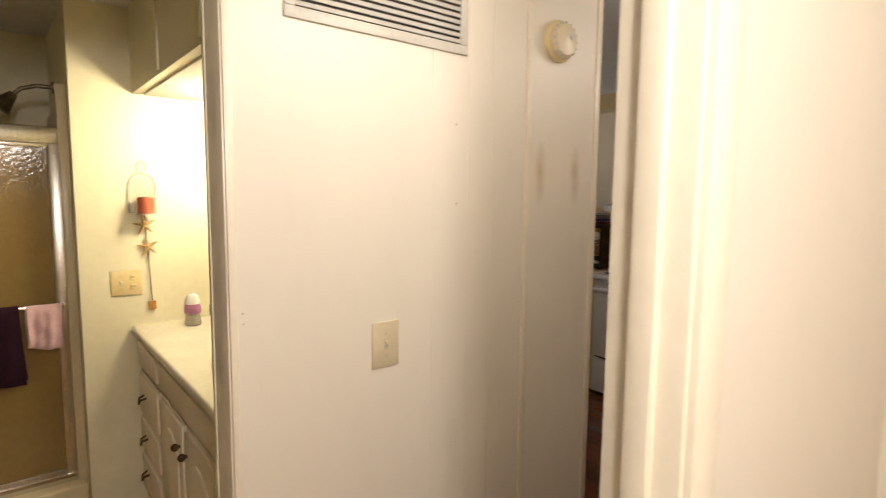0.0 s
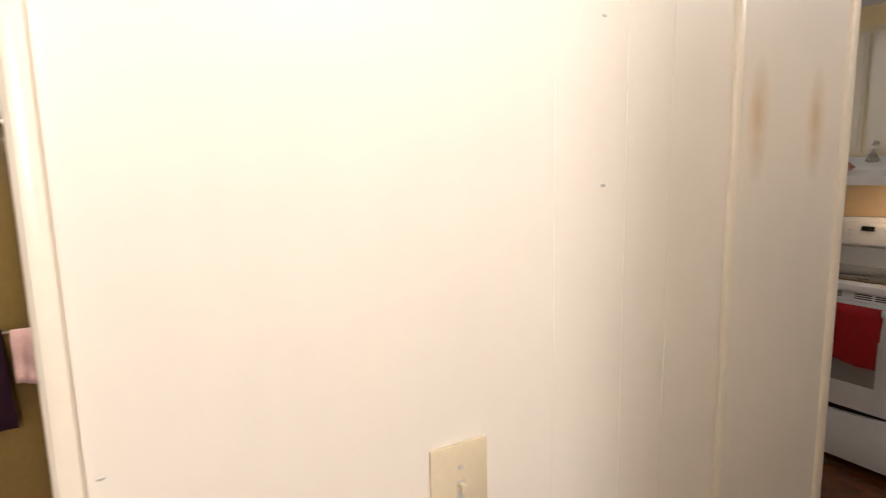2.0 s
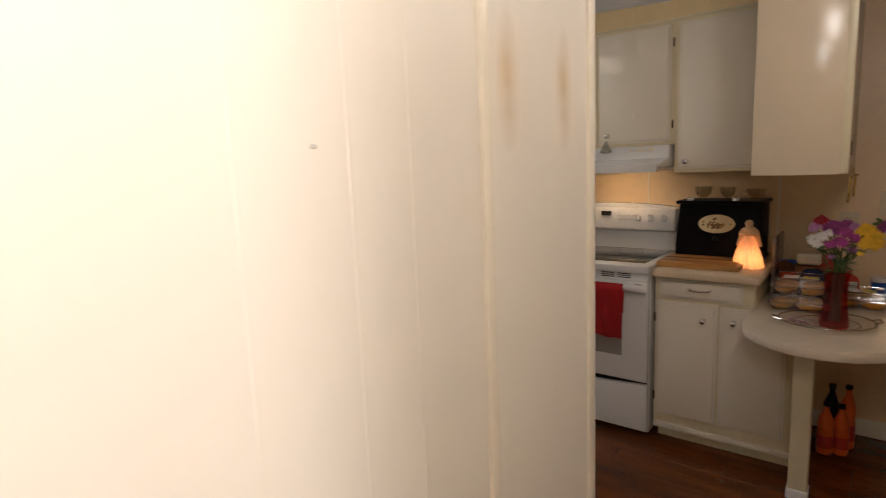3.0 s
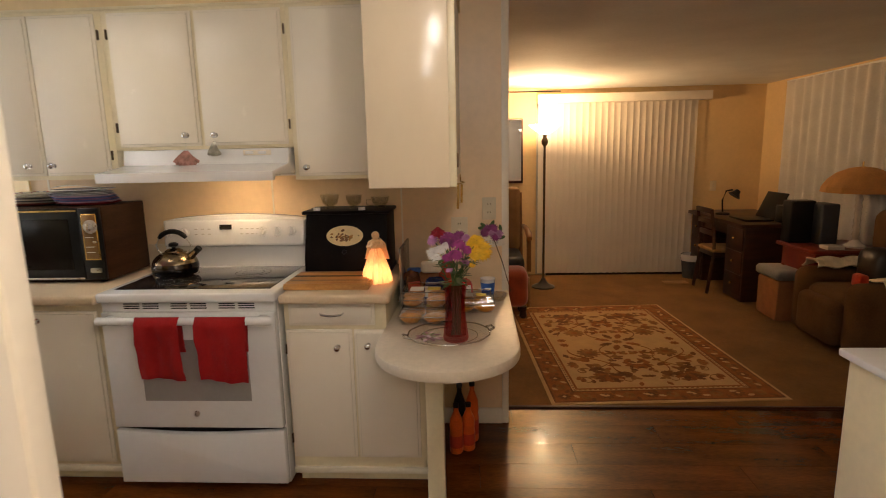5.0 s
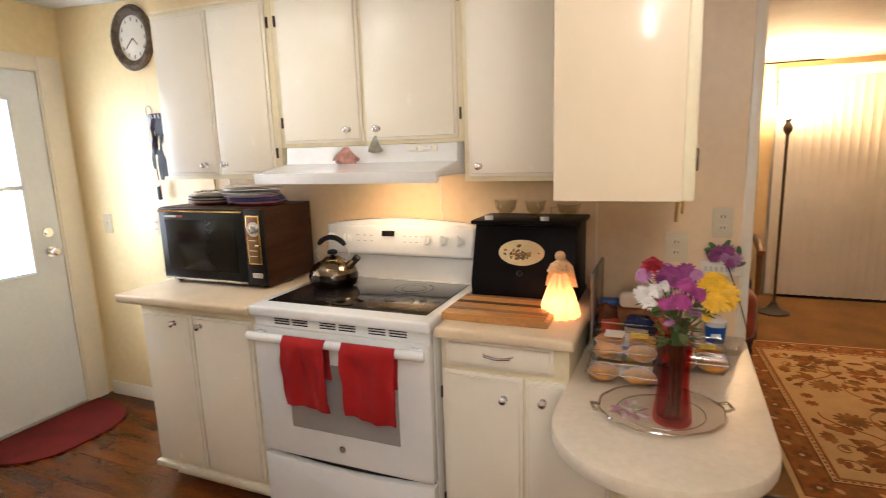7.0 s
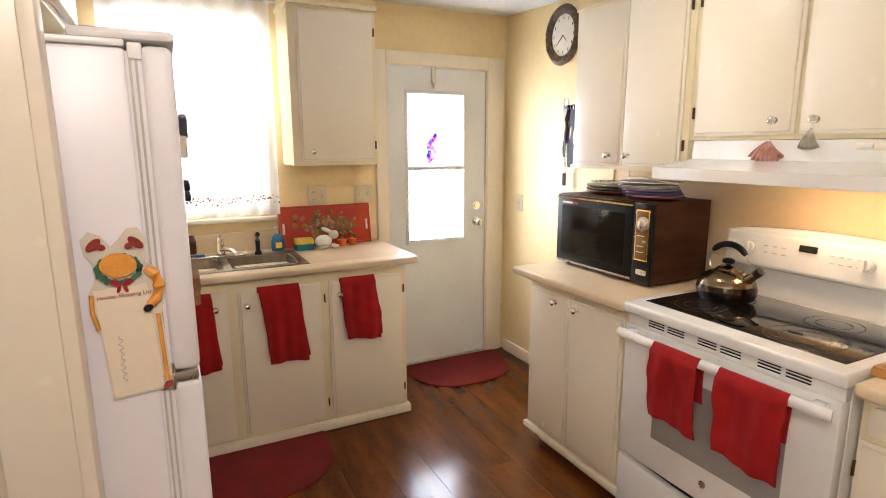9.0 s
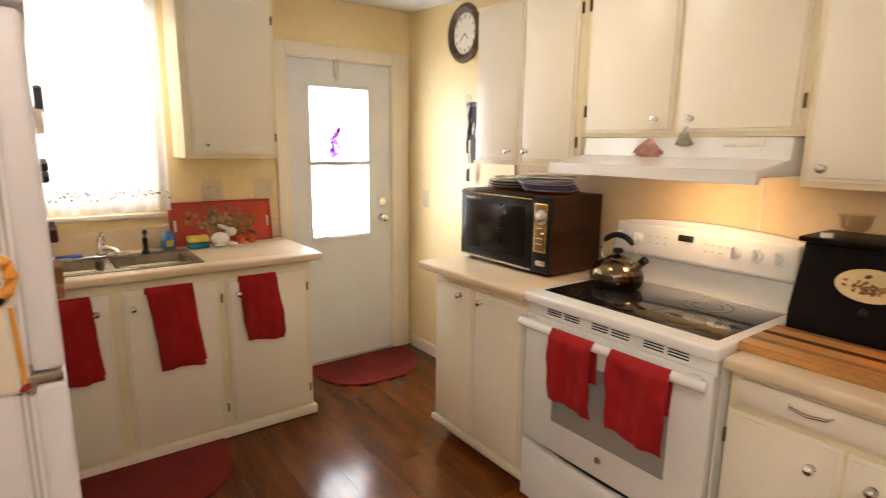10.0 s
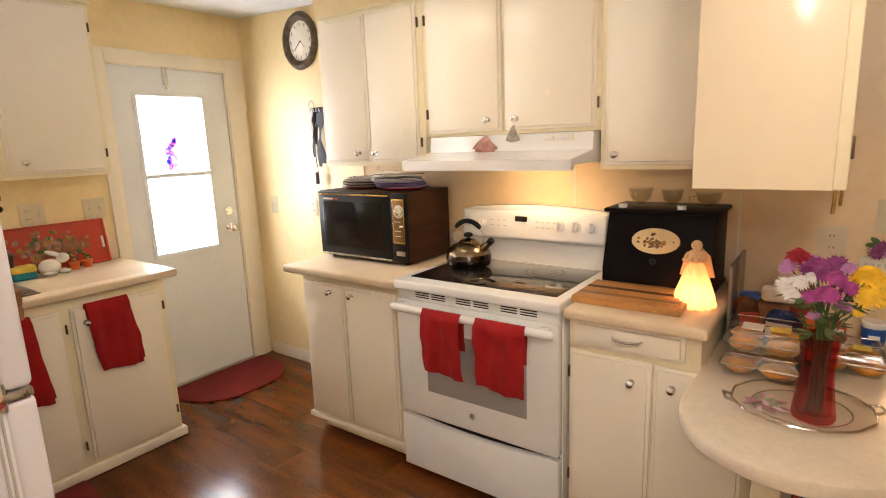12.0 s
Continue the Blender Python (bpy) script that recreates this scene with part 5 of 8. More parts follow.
def bread_box():
    b = thing("bread_box", (-0.855, 4.12, 0.912), "black wooden bread box with an oval picture", "bread box")
    x0, x1 = -1.055, -0.660
    prof = [(4.285, 0.913), (4.285, 1.205), (4.060, 1.205), (3.990, 0.995), (3.990, 0.913)]
    part("body", prism(B(), prof, "x", x0, x1, 0.004), BLACKWOOD, b)
    part("lid_board", box(B(), x0 - 0.014, x1 + 0.014, 4.035, 4.288, 1.205, 1.221, 0.005), BLACKWOOD, b)
    part("base_board", box(B(), x0 - 0.006, x1 + 0.006, 3.980, 4.288, 0.912, 0.930, 0.003), BLACKWOOD, b)
    tilt = Matrix.Translation((-0.862, 4.022, 1.103)) @ Matrix.Rotation(radians(90 - 18.4), 4, "X")
    part("picture", lathe(B(), [(0.088, 0.0), (0.088, 0.003), (0.086, 0.004)], (0, 0, 0), 40, (1.0, 0.56), tilt), OVALPIC, b, "cream oval picture")
    rnd = random.Random(9)
    for k in range(46):
        bm = B()
        u, v = rnd.gauss(0, 0.026), rnd.gauss(-0.010, 0.011)
        if (u / 0.070) ** 2 + (v / 0.036) ** 2 > 1:
            continue
        ball(bm, (0, 0, 0), rnd.uniform(0.003, 0.008), (1.3, 0.8, 0.12), 8, 5)
        bmesh.ops.transform(bm, matrix=tilt @ Matrix.Translation((u, v, 0.0042)) @ Matrix.Rotation(rnd.uniform(0, 3), 4, "Z"), verts=bm.verts)
        part("picture_shape", bm, (SEPIA, OCHRE, OAK)[k % 3], b)
    kb = B()
    ball(kb, (-0.862, 3.992, 1.030), 0.011, (1, 1, 1))
    part("knob", kb, BLACKPL, b)


bread_box()


def glass_cup(x, y, r, h, foot, label):
    z = 1.221
    prof = [(r * foot, 0), (r * foot, 0.004), (r * 0.35, 0.010), (r * 0.80, h * 0.45), (r, h), (r * 0.95, h), (r * 0.72, h * 0.47), (r * 0.2, 0.014)]
    g = thing("glass_cup", (x, y, z), label, "cup", "glassware on the bread box")
    part("bowl", lathe(B(), prof, (x, y, z), 20), AMBERGLASS, g)
    return g


glass_cup(-0.955, 4.14, 0.048, 0.072, 0.6, "footed smoky glass dessert cup")
glass_cup(-0.835, 4.14, 0.042, 0.068, 0.7, "straight smoky glass cup")
g = glass_cup(-0.705, 4.14, 0.047, 0.058, 0.65, "smoky glass teacup with a handle")
part("handle", tube(B(), [(-0.750, 4.14, 1.265), (-0.775, 4.14, 1.262), (-0.772, 4.14, 1.238), (-0.742, 4.14, 1.236)], 0.003, 7), AMBERGLASS, g)
for x in (-1.005, -0.785):
    bm = B()
    rod(bm, (x, 4.075, 1.221), (x, 4.075, 1.236), 0.017, seg=18)
    single("tea_light", bm, ENAMEL, "small white tea light", "candle", "tea lights")


def cutting_board():
    b = thing("cutting_board", (-0.90, 3.85, 0.912), "striped wooden cutting board on the counter", "cutting board")
    part("lower_board", box(B(), -1.075, -0.700, 3.725, 3.975, 0.912, 0.934, 0.004), BOARD, b)
    for k in range(9):
        y = 3.722 + 0.0285 * k
        part("strip", box(B(), -1.070, -0.715, y, y + 0.027, 0.9335, 0.941, 0.001, 1), (BOARD, BOARD, OAK, BOARD, BOARD, WALNUT)[k % 6], b)


cutting_board()


def fluted_skirt(c):
    """A pleated glass skirt."""
    bm = lathe(B(), [(0.060, 0), (0.064, 0.010), (0.057, 0.045), (0.042, 0.095), (0.027, 0.138), (0.016, 0.158)], c, 72)
    for v in bm.verts:
        d = Vector((v.co.x - c[0], v.co.y - c[1], 0))
        v.co += d * 0.13 * math.cos(12 * math.atan2(d.y, d.x))
    return bm


def angel():
    c = (-0.690, 3.885, 0.912)
    a = thing("night_light_figurine", c, "lit frosted glass figurine night light", "night light")
    part("skirt", fluted_skirt(c), NIGHTGLOW, a, "glowing frosted skirt")
    b = B()
    lathe(b, [(0.020, 0.155), (0.028, 0.172), (0.026, 0.190), (0.009, 0.200)], c, 16)
    ball(b, (c[0], c[1], c[2] + 0.213), 0.018)
    for s in (-1, 1):
        tube(b, [(c[0] + s * 0.025, c[1] - 0.006, c[2] + 0.185), (c[0] + s * 0.034, c[1] - 0.025, c[2] + 0.165), (c[0] + s * 0.006, c[1] - 0.036, c[2] + 0.170)], 0.007, 8)
    part("figure", b, FROST, a, "frosted plain figure")
    for s in (-1, 1):
        w = B()
        sheet(w, lambda u, v, s=s: Vector((c[0] + s * (0.012 + 0.045 * u * (1 - 0.4 * v)), c[1] + 0.026, c[2] + 0.100 + 0.10 * v * (1 - 0.25 * u))), 5, 6, 0.004)
        part("wing", w, FROST, a)


angel()


def flower(bm, c, r, n, layers, droop=0.25, rnd=random):
    for L in range(layers):
        for k in range(n):
            a = 2 * math.pi * (k + 0.5 * L) / n + rnd.uniform(-0.1, 0.1)
            rr = r * (1 - 0.22 * L)
            d = Vector((math.cos(a), math.sin(a), 0))
            t = Vector((-d.y, d.x, 0))
            up = Vector((0, 0, 0.10 * r + 0.20 * r * L))
            p0, p1, p2 = Vector(c) + up, Vector(c) + up + d * rr * 0.6 + Vector((0, 0, 0.10 * r)), Vector(c) + up + d * rr - Vector((0, 0, droop * r))
            w = rr * (0.13 if n > 12 else 0.30)
            q = [bm.verts.new(p) for p in (p0, p1 + t * w, p2, p1 - t * w)]
            bm.faces.new(q)


RIMGLASS = thin_plastic("clear_glass_rim", 0.35, (0.72, 0.66, 0.58, 1))


def bouquet():
    c = Vector((-0.322, 3.515, 0.7655))
    v = thing("vase", c, "ruby red glass vase on the table", "vase")
    prof = [(0.047, 0), (0.050, 0.008), (0.046, 0.04), (0.039, 0.10), (0.038, 0.14), (0.041, 0.19), (0.047, 0.225), (0.043, 0.225), (0.037, 0.19), (0.034, 0.14), (0.035, 0.10), (0.041, 0.02), (0.004, 0.014)]
    part("glass", lathe(B(), prof, c, 24), REDGLASS, v, "translucent ruby glass")
    f = thing("flowers", c + Vector((0, 0, 0.02)), "mixed bouquet of purple, white and yellow daisies", "flowers")
    rnd = random.Random(21)
    heads = []
    for dx, dy, z, m, r in ((-0.062, -0.02, 1.078, PETAL_W, 0.030), (-0.095, 0.0, 1.060, PETAL_W, 0.032), (-0.075, -0.04, 1.045, PETAL_W, 0.030), (-0.040, -0.03, 1.098, PETAL_W, 0.024),
                            (-0.070, 0.03, 1.140, PETAL_R, 0.036), (-0.090, 0.02, 1.115, PETAL_L, 0.032), (-0.020, 0.0, 1.115, PETAL_P, 0.044), (0.022, -0.03, 1.100, PETAL_M, 0.032), (-0.045, -0.02, 1.112, PETAL_P, 0.026), (0.048, 0.02, 1.122, PETAL_L, 0.022), (0.075, -0.04, 1.020, PETAL_Y, 0.016),
                            (0.006, -0.06, 1.062, PETAL_M, 0.036), (-0.030, -0.05, 1.050, PETAL_M, 0.024), (0.052, -0.02, 1.075, PETAL_M, 0.030), (0.045, -0.04, 1.030, PETAL_L, 0.022),
                            (-0.02, -0.05, 1.000, PETAL_L, 0.018), (0.02, 0.05, 1.12, PETAL_P, 0.036), (0.090, 0.01, 1.105, PETAL_Y, 0.044), (0.120, 0.00, 1.075, PETAL_Y, 0.044),
                            (0.095, -0.03, 1.060, PETAL_Y, 0.040), (0.130, 0.02, 1.050, PETAL_Y, 0.036), (-0.03, 0.06, 1.12, PETAL_L, 0.034), (0.08, 0.05, 1.09, PETAL_Y, 0.036)):
        heads.append((Vector((c.x + 0.90 * dx, c.y + 0.90 * dy, z)), m, r))
    for p, m, r in heads:
        p.z = 1.050 + (p.z - 1.0) * 0.92
        base = c + Vector((rnd.uniform(-0.018, 0.018), rnd.uniform(-0.018, 0.018), 0.02))
        neck = c + Vector((rnd.uniform(-0.026, 0.026), rnd.uniform(-0.026, 0.026), 0.225))
        stem = part("stem", tube(B(), [base, neck, (neck + p) / 2 + Vector((0, 0, 0.012)), p], 0.0022, 5), GREEN, f)
        bm = B()
        lean = Matrix.Translation(p) @ Matrix.Rotation(radians(rnd.uniform(25, 55)), 4, "X") @ Matrix.Rotation(rnd.uniform(-0.5, 0.5), 4, "Y")
        flower(bm, (0, 0, 0), r * 0.92, 19 if m is not PETAL_R else 9, 4, 0.10, rnd)
        bmesh.ops.transform(bm, matrix=lean, verts=bm.verts)
        bm.normal_update()
        bmesh.ops.solidify(bm, geom=bm.faces[:], thickness=0.0008)
        part("blossom", bm, m, stem)
        bm = B()
        ball(bm, lean @ Vector((0, 0, r * 0.35)), r * 0.26, (1, 1, 0.6), 8, 6)
        part("blossom_eye", bm, OCHRE if m is not PETAL_R else PETAL_R, stem)
    for k in range(72):
        a, h = rnd.uniform(0, 6.28), rnd.uniform(0.222, 0.335)
        reach = 0.012 + 0.55 * (h - 0.20)
        p = c + Vector((rnd.uniform(0.4, 1.0) * reach * math.cos(a), rnd.uniform(0.4, 0.9) * reach * math.sin(a), h))
        bm = B()
        w = rnd.uniform(0.006, 0.012)
        d = Vector((math.cos(a), math.sin(a), rnd.uniform(-0.4, 0.6))).normalized() * rnd.uniform(0.03, 0.05)
        t = Vector((-math.sin(a), math.cos(a), 0)) * w
        q = [bm.verts.new(x) for x in (p, p + d * 0.5 + t, p + d, p + d * 0.5 - t)]
        bm.faces.new(q)
        bm.normal_update()
        bmesh.ops.solidify(bm, geom=bm.faces[:], thickness=0.0006)
        part("leaf", bm, (GREEN, LEAFDULL)[k % 2], f)
    ROSE, LEAFG = material("dusty_rose_glaze", (0.42, 0.20, 0.22), 0.3, vary=0.25, scale=30.0), material("pale_leaf_glaze", (0.34, 0.37, 0.20), 0.3, vary=0.2, scale=30.0)
    t = thing("glass_platter", (-0.351, 3.558, 0.760), "oval clear glass platter with handles under the vase", "platter")
    turn = Matrix.Rotation(radians(18), 4, "Z")
    cx, cy = -0.351, 3.558

    def oval(k, f=1.0):
        return Matrix.Translation((cx, cy, 0)) @ turn @ Vector((0.165 * f * math.cos(k), 0.148 * f * math.sin(k), 0))
    part("dish", lathe(B(), [(0.10, 0.0), (0.108, 0.001), (0.150, 0.014), (0.152, 0.016), (0.106, 0.0045), (0.004, 0.004)], (cx, cy, 0.7605), 40, (1.08, 0.97), turn), PLATTERGLASS, t)
    part("rim", tube(B(), [oval(k * math.pi / 24, 1 + 0.012 * math.cos(k * math.pi / 2)) + Vector((0, 0, 0.7770)) for k in range(49)], 0.0032, 7), RIMGLASS, t, "bright clear glass rim")
    part("inner_rim", tube(B(), [oval(k * math.pi / 24, 0.70) + Vector((0, 0, 0.7655)) for k in range(49)], 0.0016, 6), RIMGLASS, t)
    for s in (0.0, math.pi):
        part("handle", tube(B(), [oval(s - 0.16) + Vector((0, 0, 0.777)), oval(s - 0.11, 1.13) + Vector((0, 0, 0.783)), oval(s + 0.11, 1.13) + Vector((0, 0, 0.783)), oval(s + 0.16) + Vector((0, 0, 0.777))], 0.0045, 7), RIMGLASS, t)
    rnd = random.Random(4)
    for k in range(26):
        bm = B()
        a, rr = rnd.uniform(0, 6.28), rnd.uniform(0.012, 0.050)
        ball(bm, (-0.435 + 1.15 * rr * math.cos(a), 3.535 + rr * math.sin(a), 0.7665 + 0.0003 * k), 0.017, (1, 0.45, 0.10), 8, 6, Matrix.Rotation(a, 4, "Z"))
        part("painted_petal", bm, (ROSE, ROSE, LEAFG, PINK)[k % 4], t)


bouquet()


pies = random.Random(8)


def clamshell(x, y, z, w, d, n, label):
    b = thing("pastry_box", (x, y, z), label, "food box", "pastry boxes")
    h = 0.070
    shell = lathe(B(), [(0.5, 0.0), (0.53, 0.02), (0.56, 0.036), (0.56, 0.040), (0.53, 0.056), (0.47, h), (0.46, h), (0.52, 0.055), (0.545, 0.038), (0.515, 0.02), (0.49, 0.002)], (0, 0, 0), 4)
    bmesh.ops.transform(shell, matrix=Matrix.Translation((x, y, z)) @ Matrix.Diagonal((w * 1.30, d * 1.30, 1, 1)) @ Matrix.Rotation(radians(45), 4, "Z"), verts=shell.verts)
    part("shell", shell, CLEARPL, b, "clear plastic clamshell")
    for f, zz in ((0.505, 0.038), (0.425, h)):
        k = f * 1.04
        loop = [(x - w * k, y - d * k, z + zz), (x + w * k, y - d * k, z + zz), (x + w * k, y + d * k, z + zz), (x - w * k, y + d * k, z + zz), (x - w * k, y - d * k, z + zz)]
        part("crimped_edge", tube(B(), loop, 0.0022, 6), RIMGLASS, b)
    for i in range(n):
        for j in range(2):
            px, py = x - w / 2 + w * (i + 0.5) / n, y - d / 4 + d / 2 * j
            q, hh = pies.uniform(1.02, 1.22), pies.uniform(0.75, 1.0)
            bm = lathe(B(), [(0.028 * q, 0.0), (0.040 * q, 0.012 * hh), (0.044 * q, 0.024 * hh), (0.038 * q, 0.034 * hh), (0.022 * q, 0.041 * hh), (0.004, 0.043 * hh)], (px + pies.uniform(-0.006, 0.006), py + pies.uniform(-0.006, 0.006), z + 0.004), 18)
            for v in bm.verts:
                v.co += 0.005 * Vector((noise.noise(v.co * 45), noise.noise(v.co * 45 + Vector((7, 0, 0))), 0.4 * noise.noise(v.co * 60)))
            part("pie", bm, CRUST, b, "golden baked pie", smooth=60)
    part("sticker", box(B(), x - w * 0.30, x - w * 0.02, y - d * 0.30, y + d * 0.05, z + h + 0.0005, z + h + 0.0018), PAPER, b, "white and orange label")
    part("sticker", box(B(), x + w * 0.06, x + w * 0.32, y - d * 0.25, y + d * 0.00, z + h + 0.0005, z + h + 0.0018), SPONGE, b)


clamshell(-0.468, 3.790, 0.7605, 0.20, 0.19, 2, "clear box of small baked pies on the table")
clamshell(-0.462, 3.800, 0.8320, 0.21, 0.19, 2, "clear box of small baked pies stacked on another")
clamshell(-0.250, 3.960, 0.7605, 0.18, 0.18, 2, "clear box of pastries behind the vase")
for x, y, z, w, d, h, m, lab, tilt in ((-0.545, 4.13, 0.761, 0.075, 0.05, 0.16, BLUE, "blue snack packet leaning on the wall", 8), (-0.470, 4.08, 0.761, 0.10, 0.07, 0.15, KRAFT, "brown snack box on the table", -6),
                                       (-0.455, 4.06, 0.912, 0.10, 0.05, 0.055, PAPER, "white packet on the snack box", 5), (-0.395, 4.17, 0.761, 0.09, 0.05, 0.19, TRAYRED, "red snack bag at the back of the table", 4),
                                       (-0.335, 4.10, 0.761, 0.10, 0.06, 0.10, ORANGE, "orange snack packet at the back of the table", -8), (-0.565, 4.02, 0.761, 0.05, 0.09, 0.10, BLACKPL, "dark bottle cap packet beside the counter", 0)):
    bm = B()
    box(bm, x - w / 2, x + w / 2, y - d / 2, y + d / 2, z + 0.001, z + h, min(w, d, h) * 0.28, 3, Matrix.Rotation(radians(tilt), 4, "Z"))
    for v in bm.verts:
        v.co += 0.004 * Vector((noise.noise(v.co * 40), noise.noise(v.co * 40 + Vector((5, 0, 0))), 0))
    single("snack_packet", bm, m, lab, "packet", "snack packets")


def table_cup():
    c = (-0.178, 4.175, 0.7605)
    k = thing("yogurt_tub", c, "white and blue plastic tub", "tub")
    part("tub", lathe(B(), [(0.030, 0), (0.036, 0.085), (0.038, 0.088), (0.038, 0.094)], c, 22), ENAMEL, k)
    part("label_band", lathe(B(), [(0.0312, 0.014), (0.0365, 0.074), (0.0368, 0.074), (0.0315, 0.014)], c, 22), BLUE, k, "blue label band")
    part("label_mark", box(B(), c[0] - 0.016, c[0] + 0.016, c[1] - 0.0385, c[1] - 0.0345, 0.800, 0.812, 0.001), ENAMEL, k)
    p = thing("flower_pick", (-0.10, 4.27, 0.761), "purple silk flower sign on a metal stem", "ornament")
    part("stem", tube(B(), [(-0.055, 4.26, 0.762), (-0.10, 4.262, 0.92), (-0.150, 4.265, 1.06)], 0.0025, 6), BRONZE, p)
    part("card", box(B(), -0.235, -0.090, 4.268, 4.273, 0.995, 1.062, 0.001, 1, Matrix.Rotation(radians(-8), 4, "Y")), PAPER, p, "pale lettered card")
    for k2 in range(6):
        part("card_mark", box(B(), -0.222 + 0.018 * k2, -0.210 + 0.018 * k2, 4.2655, 4.2685, 1.015, 1.034), SLATM, p)
    rnd = random.Random(2)
    for dx, dz in ((0, 0), (-0.034, -0.004), (0.036, -0.012), (0.010, 0.018), (-0.018, 0.016), (0.020, -0.024)):
        bm = B()
        flower(bm, (0, 0, 0), 0.029, 14, 3, 0.1, rnd)
        bmesh.ops.transform(bm, matrix=Matrix.Translation((-0.155 + dx, 4.258, 1.078 + dz)) @ Matrix.Rotation(radians(80), 4, "X"), verts=bm.verts)
        bm.normal_update()
        bmesh.ops.solidify(bm, geom=bm.faces[:], thickness=0.0008)
        part("blossom", bm, PETAL_L if dx in (0, 0.036) else PETAL_P, p)
    for k2, (dx, dz) in enumerate(((-0.050, 0.020), (-0.040, 0.034), (0.046, 0.018), (0.004, 0.042), (0.052, -0.030))):
        part("leaf", ball(B(), (-0.155 + dx, 4.262, 1.078 + dz), 0.020, (1.0, 0.12, 0.45), 8, 6, Matrix.Rotation(0.7 * k2, 4, "Y")), GREEN, p)
    g = thing("glass_dish", (-0.135, 4.10, 0.7605), "small clear glass dish on the table", "dish")
    part("bowl", lathe(B(), [(0.035, 0), (0.055, 0.030), (0.053, 0.030), (0.033, 0.004)], (-0.135, 4.10, 0.7605), 20), AMBERGLASS, g)


table_cup()


def bottles_under_table():
    for x, y, m, h in ((-0.345, 4.00, ORANGE, 0.24), (-0.285, 4.03, ORANGE, 0.23), (-0.330, 4.10, BLACKPL, 0.30), (-0.265, 4.12, ORANGE, 0.30)):
        b = thing("juice_bottle", (x, y, 0), "orange drink bottle on the floor under the table", "bottle", "bottles under the table")
        part("bottle", lathe(B(), [(0.030, 0.0), (0.034, 0.006), (0.034, h * 0.42), (0.031, h * 0.5), (0.034, h * 0.58), (0.030, h * 0.74), (0.012, h * 0.92), (0.012, h)], (x, y, 0.0), 18), m, b)
        part("cap", rod(B(), (x, y, h), (x, y, h + 0.018), 0.015), BLACKPL if m is ORANGE else BLUESTUFF, b)
        part("label_band", lathe(B(), [(0.0345, h * 0.14), (0.0345, h * 0.40), (0.034, h * 0.40), (0.034, h * 0.14)], (x, y, 0.0), 18), TRAYRED, b)


bottles_under_table()


def shells():
    for x, m, z in ((-1.567, SHELLPINK, 1.505), (-1.431, SHELLGREY, 1.545)):
        s = thing("hanging_shell", (x, 3.972, z), "scallop shell hanging from a cabinet knob", "ornament", "hanging shells")
        part("thread", rod(B(), (x, 3.966, z + 0.02), (x, 3.966, 1.585), 0.0012, seg=5), PAPER, s)
        wide = m is SHELLPINK
        R = 0.084 if wide else 0.074
        half = 0.84 if wide else 0.46

        def fan(u, v, x=x, z=z, R=R, half=half, wide=wide):
            a = -math.pi / 2 + half * (2 * u - 1)
            r = R * (0.12 + 0.88 * v) * (1 + 0.04 * math.cos(u * 46))
            return Vector((x + r * math.cos(a), 3.966 - 0.014 * math.sin(math.pi * v * 0.8) - 0.002 * math.cos(u * 46) * v, z + 0.022 + r * math.sin(a)))
        part("shell", sheet(B(), fan, 34, 8, 0.002), m, s)


shells()


def clock():
    c = Vector((-3.075, 4.288, 2.145))
    k = thing("wall_clock", c, "oval wall clock with a carved dark rim", "clock")
    rot = Matrix.Rotation(radians(90), 4, "X")
    rim = lathe(B(), [(0.120, 0.0), (0.165, 0.0), (0.172, 0.014), (0.160, 0.030), (0.145, 0.034), (0.128, 0.026), (0.118, 0.016), (0.118, 0.004)], c, 48, (0.90, 1.0), rot)
    part("rim", rim, CLOCKRIM, k, "carved brown rim")
    rnd = random.Random(8)
    for i in range(40):
        a = 2 * math.pi * i / 40
        bm = B()
        ball(bm, (c.x + 0.148 * 0.90 * math.cos(a), c.y - 0.030, c.z + 0.148 * math.sin(a)), rnd.uniform(0.008, 0.013), (1, 0.6, 1), 7, 5)
        part("bead", bm, CLOCKRIM, k)
    part("face", lathe(B(), [(0.120, 0.002), (0.120, 0.008), (0.118, 0.0085)], c, 40, (0.90, 1.0), rot), PAPER, k, "cream clock face")
    for i in range(12):
        a = 2 * math.pi * i / 12
        part("hour_mark", box(B(), c.x + 0.098 * 0.9 * math.sin(a) - 0.0016, c.x + 0.098 * 0.9 * math.sin(a) + 0.0016, c.y - 0.0105, c.y - 0.0085, c.z + 0.098 * math.cos(a) - 0.009, c.z + 0.098 * math.cos(a) + 0.009), BLACKPL, k)
    for a, L in ((radians(140), 0.050), (radians(228), 0.078)):
        tip = c + Vector((L * math.sin(a), -0.012, L * math.cos(a)))
        part("clock_hand", rod(B(), (c.x, c.y - 0.012, c.z), tip, 0.0025, 0.0012, seg=6), BLACKPL, k)


clock()


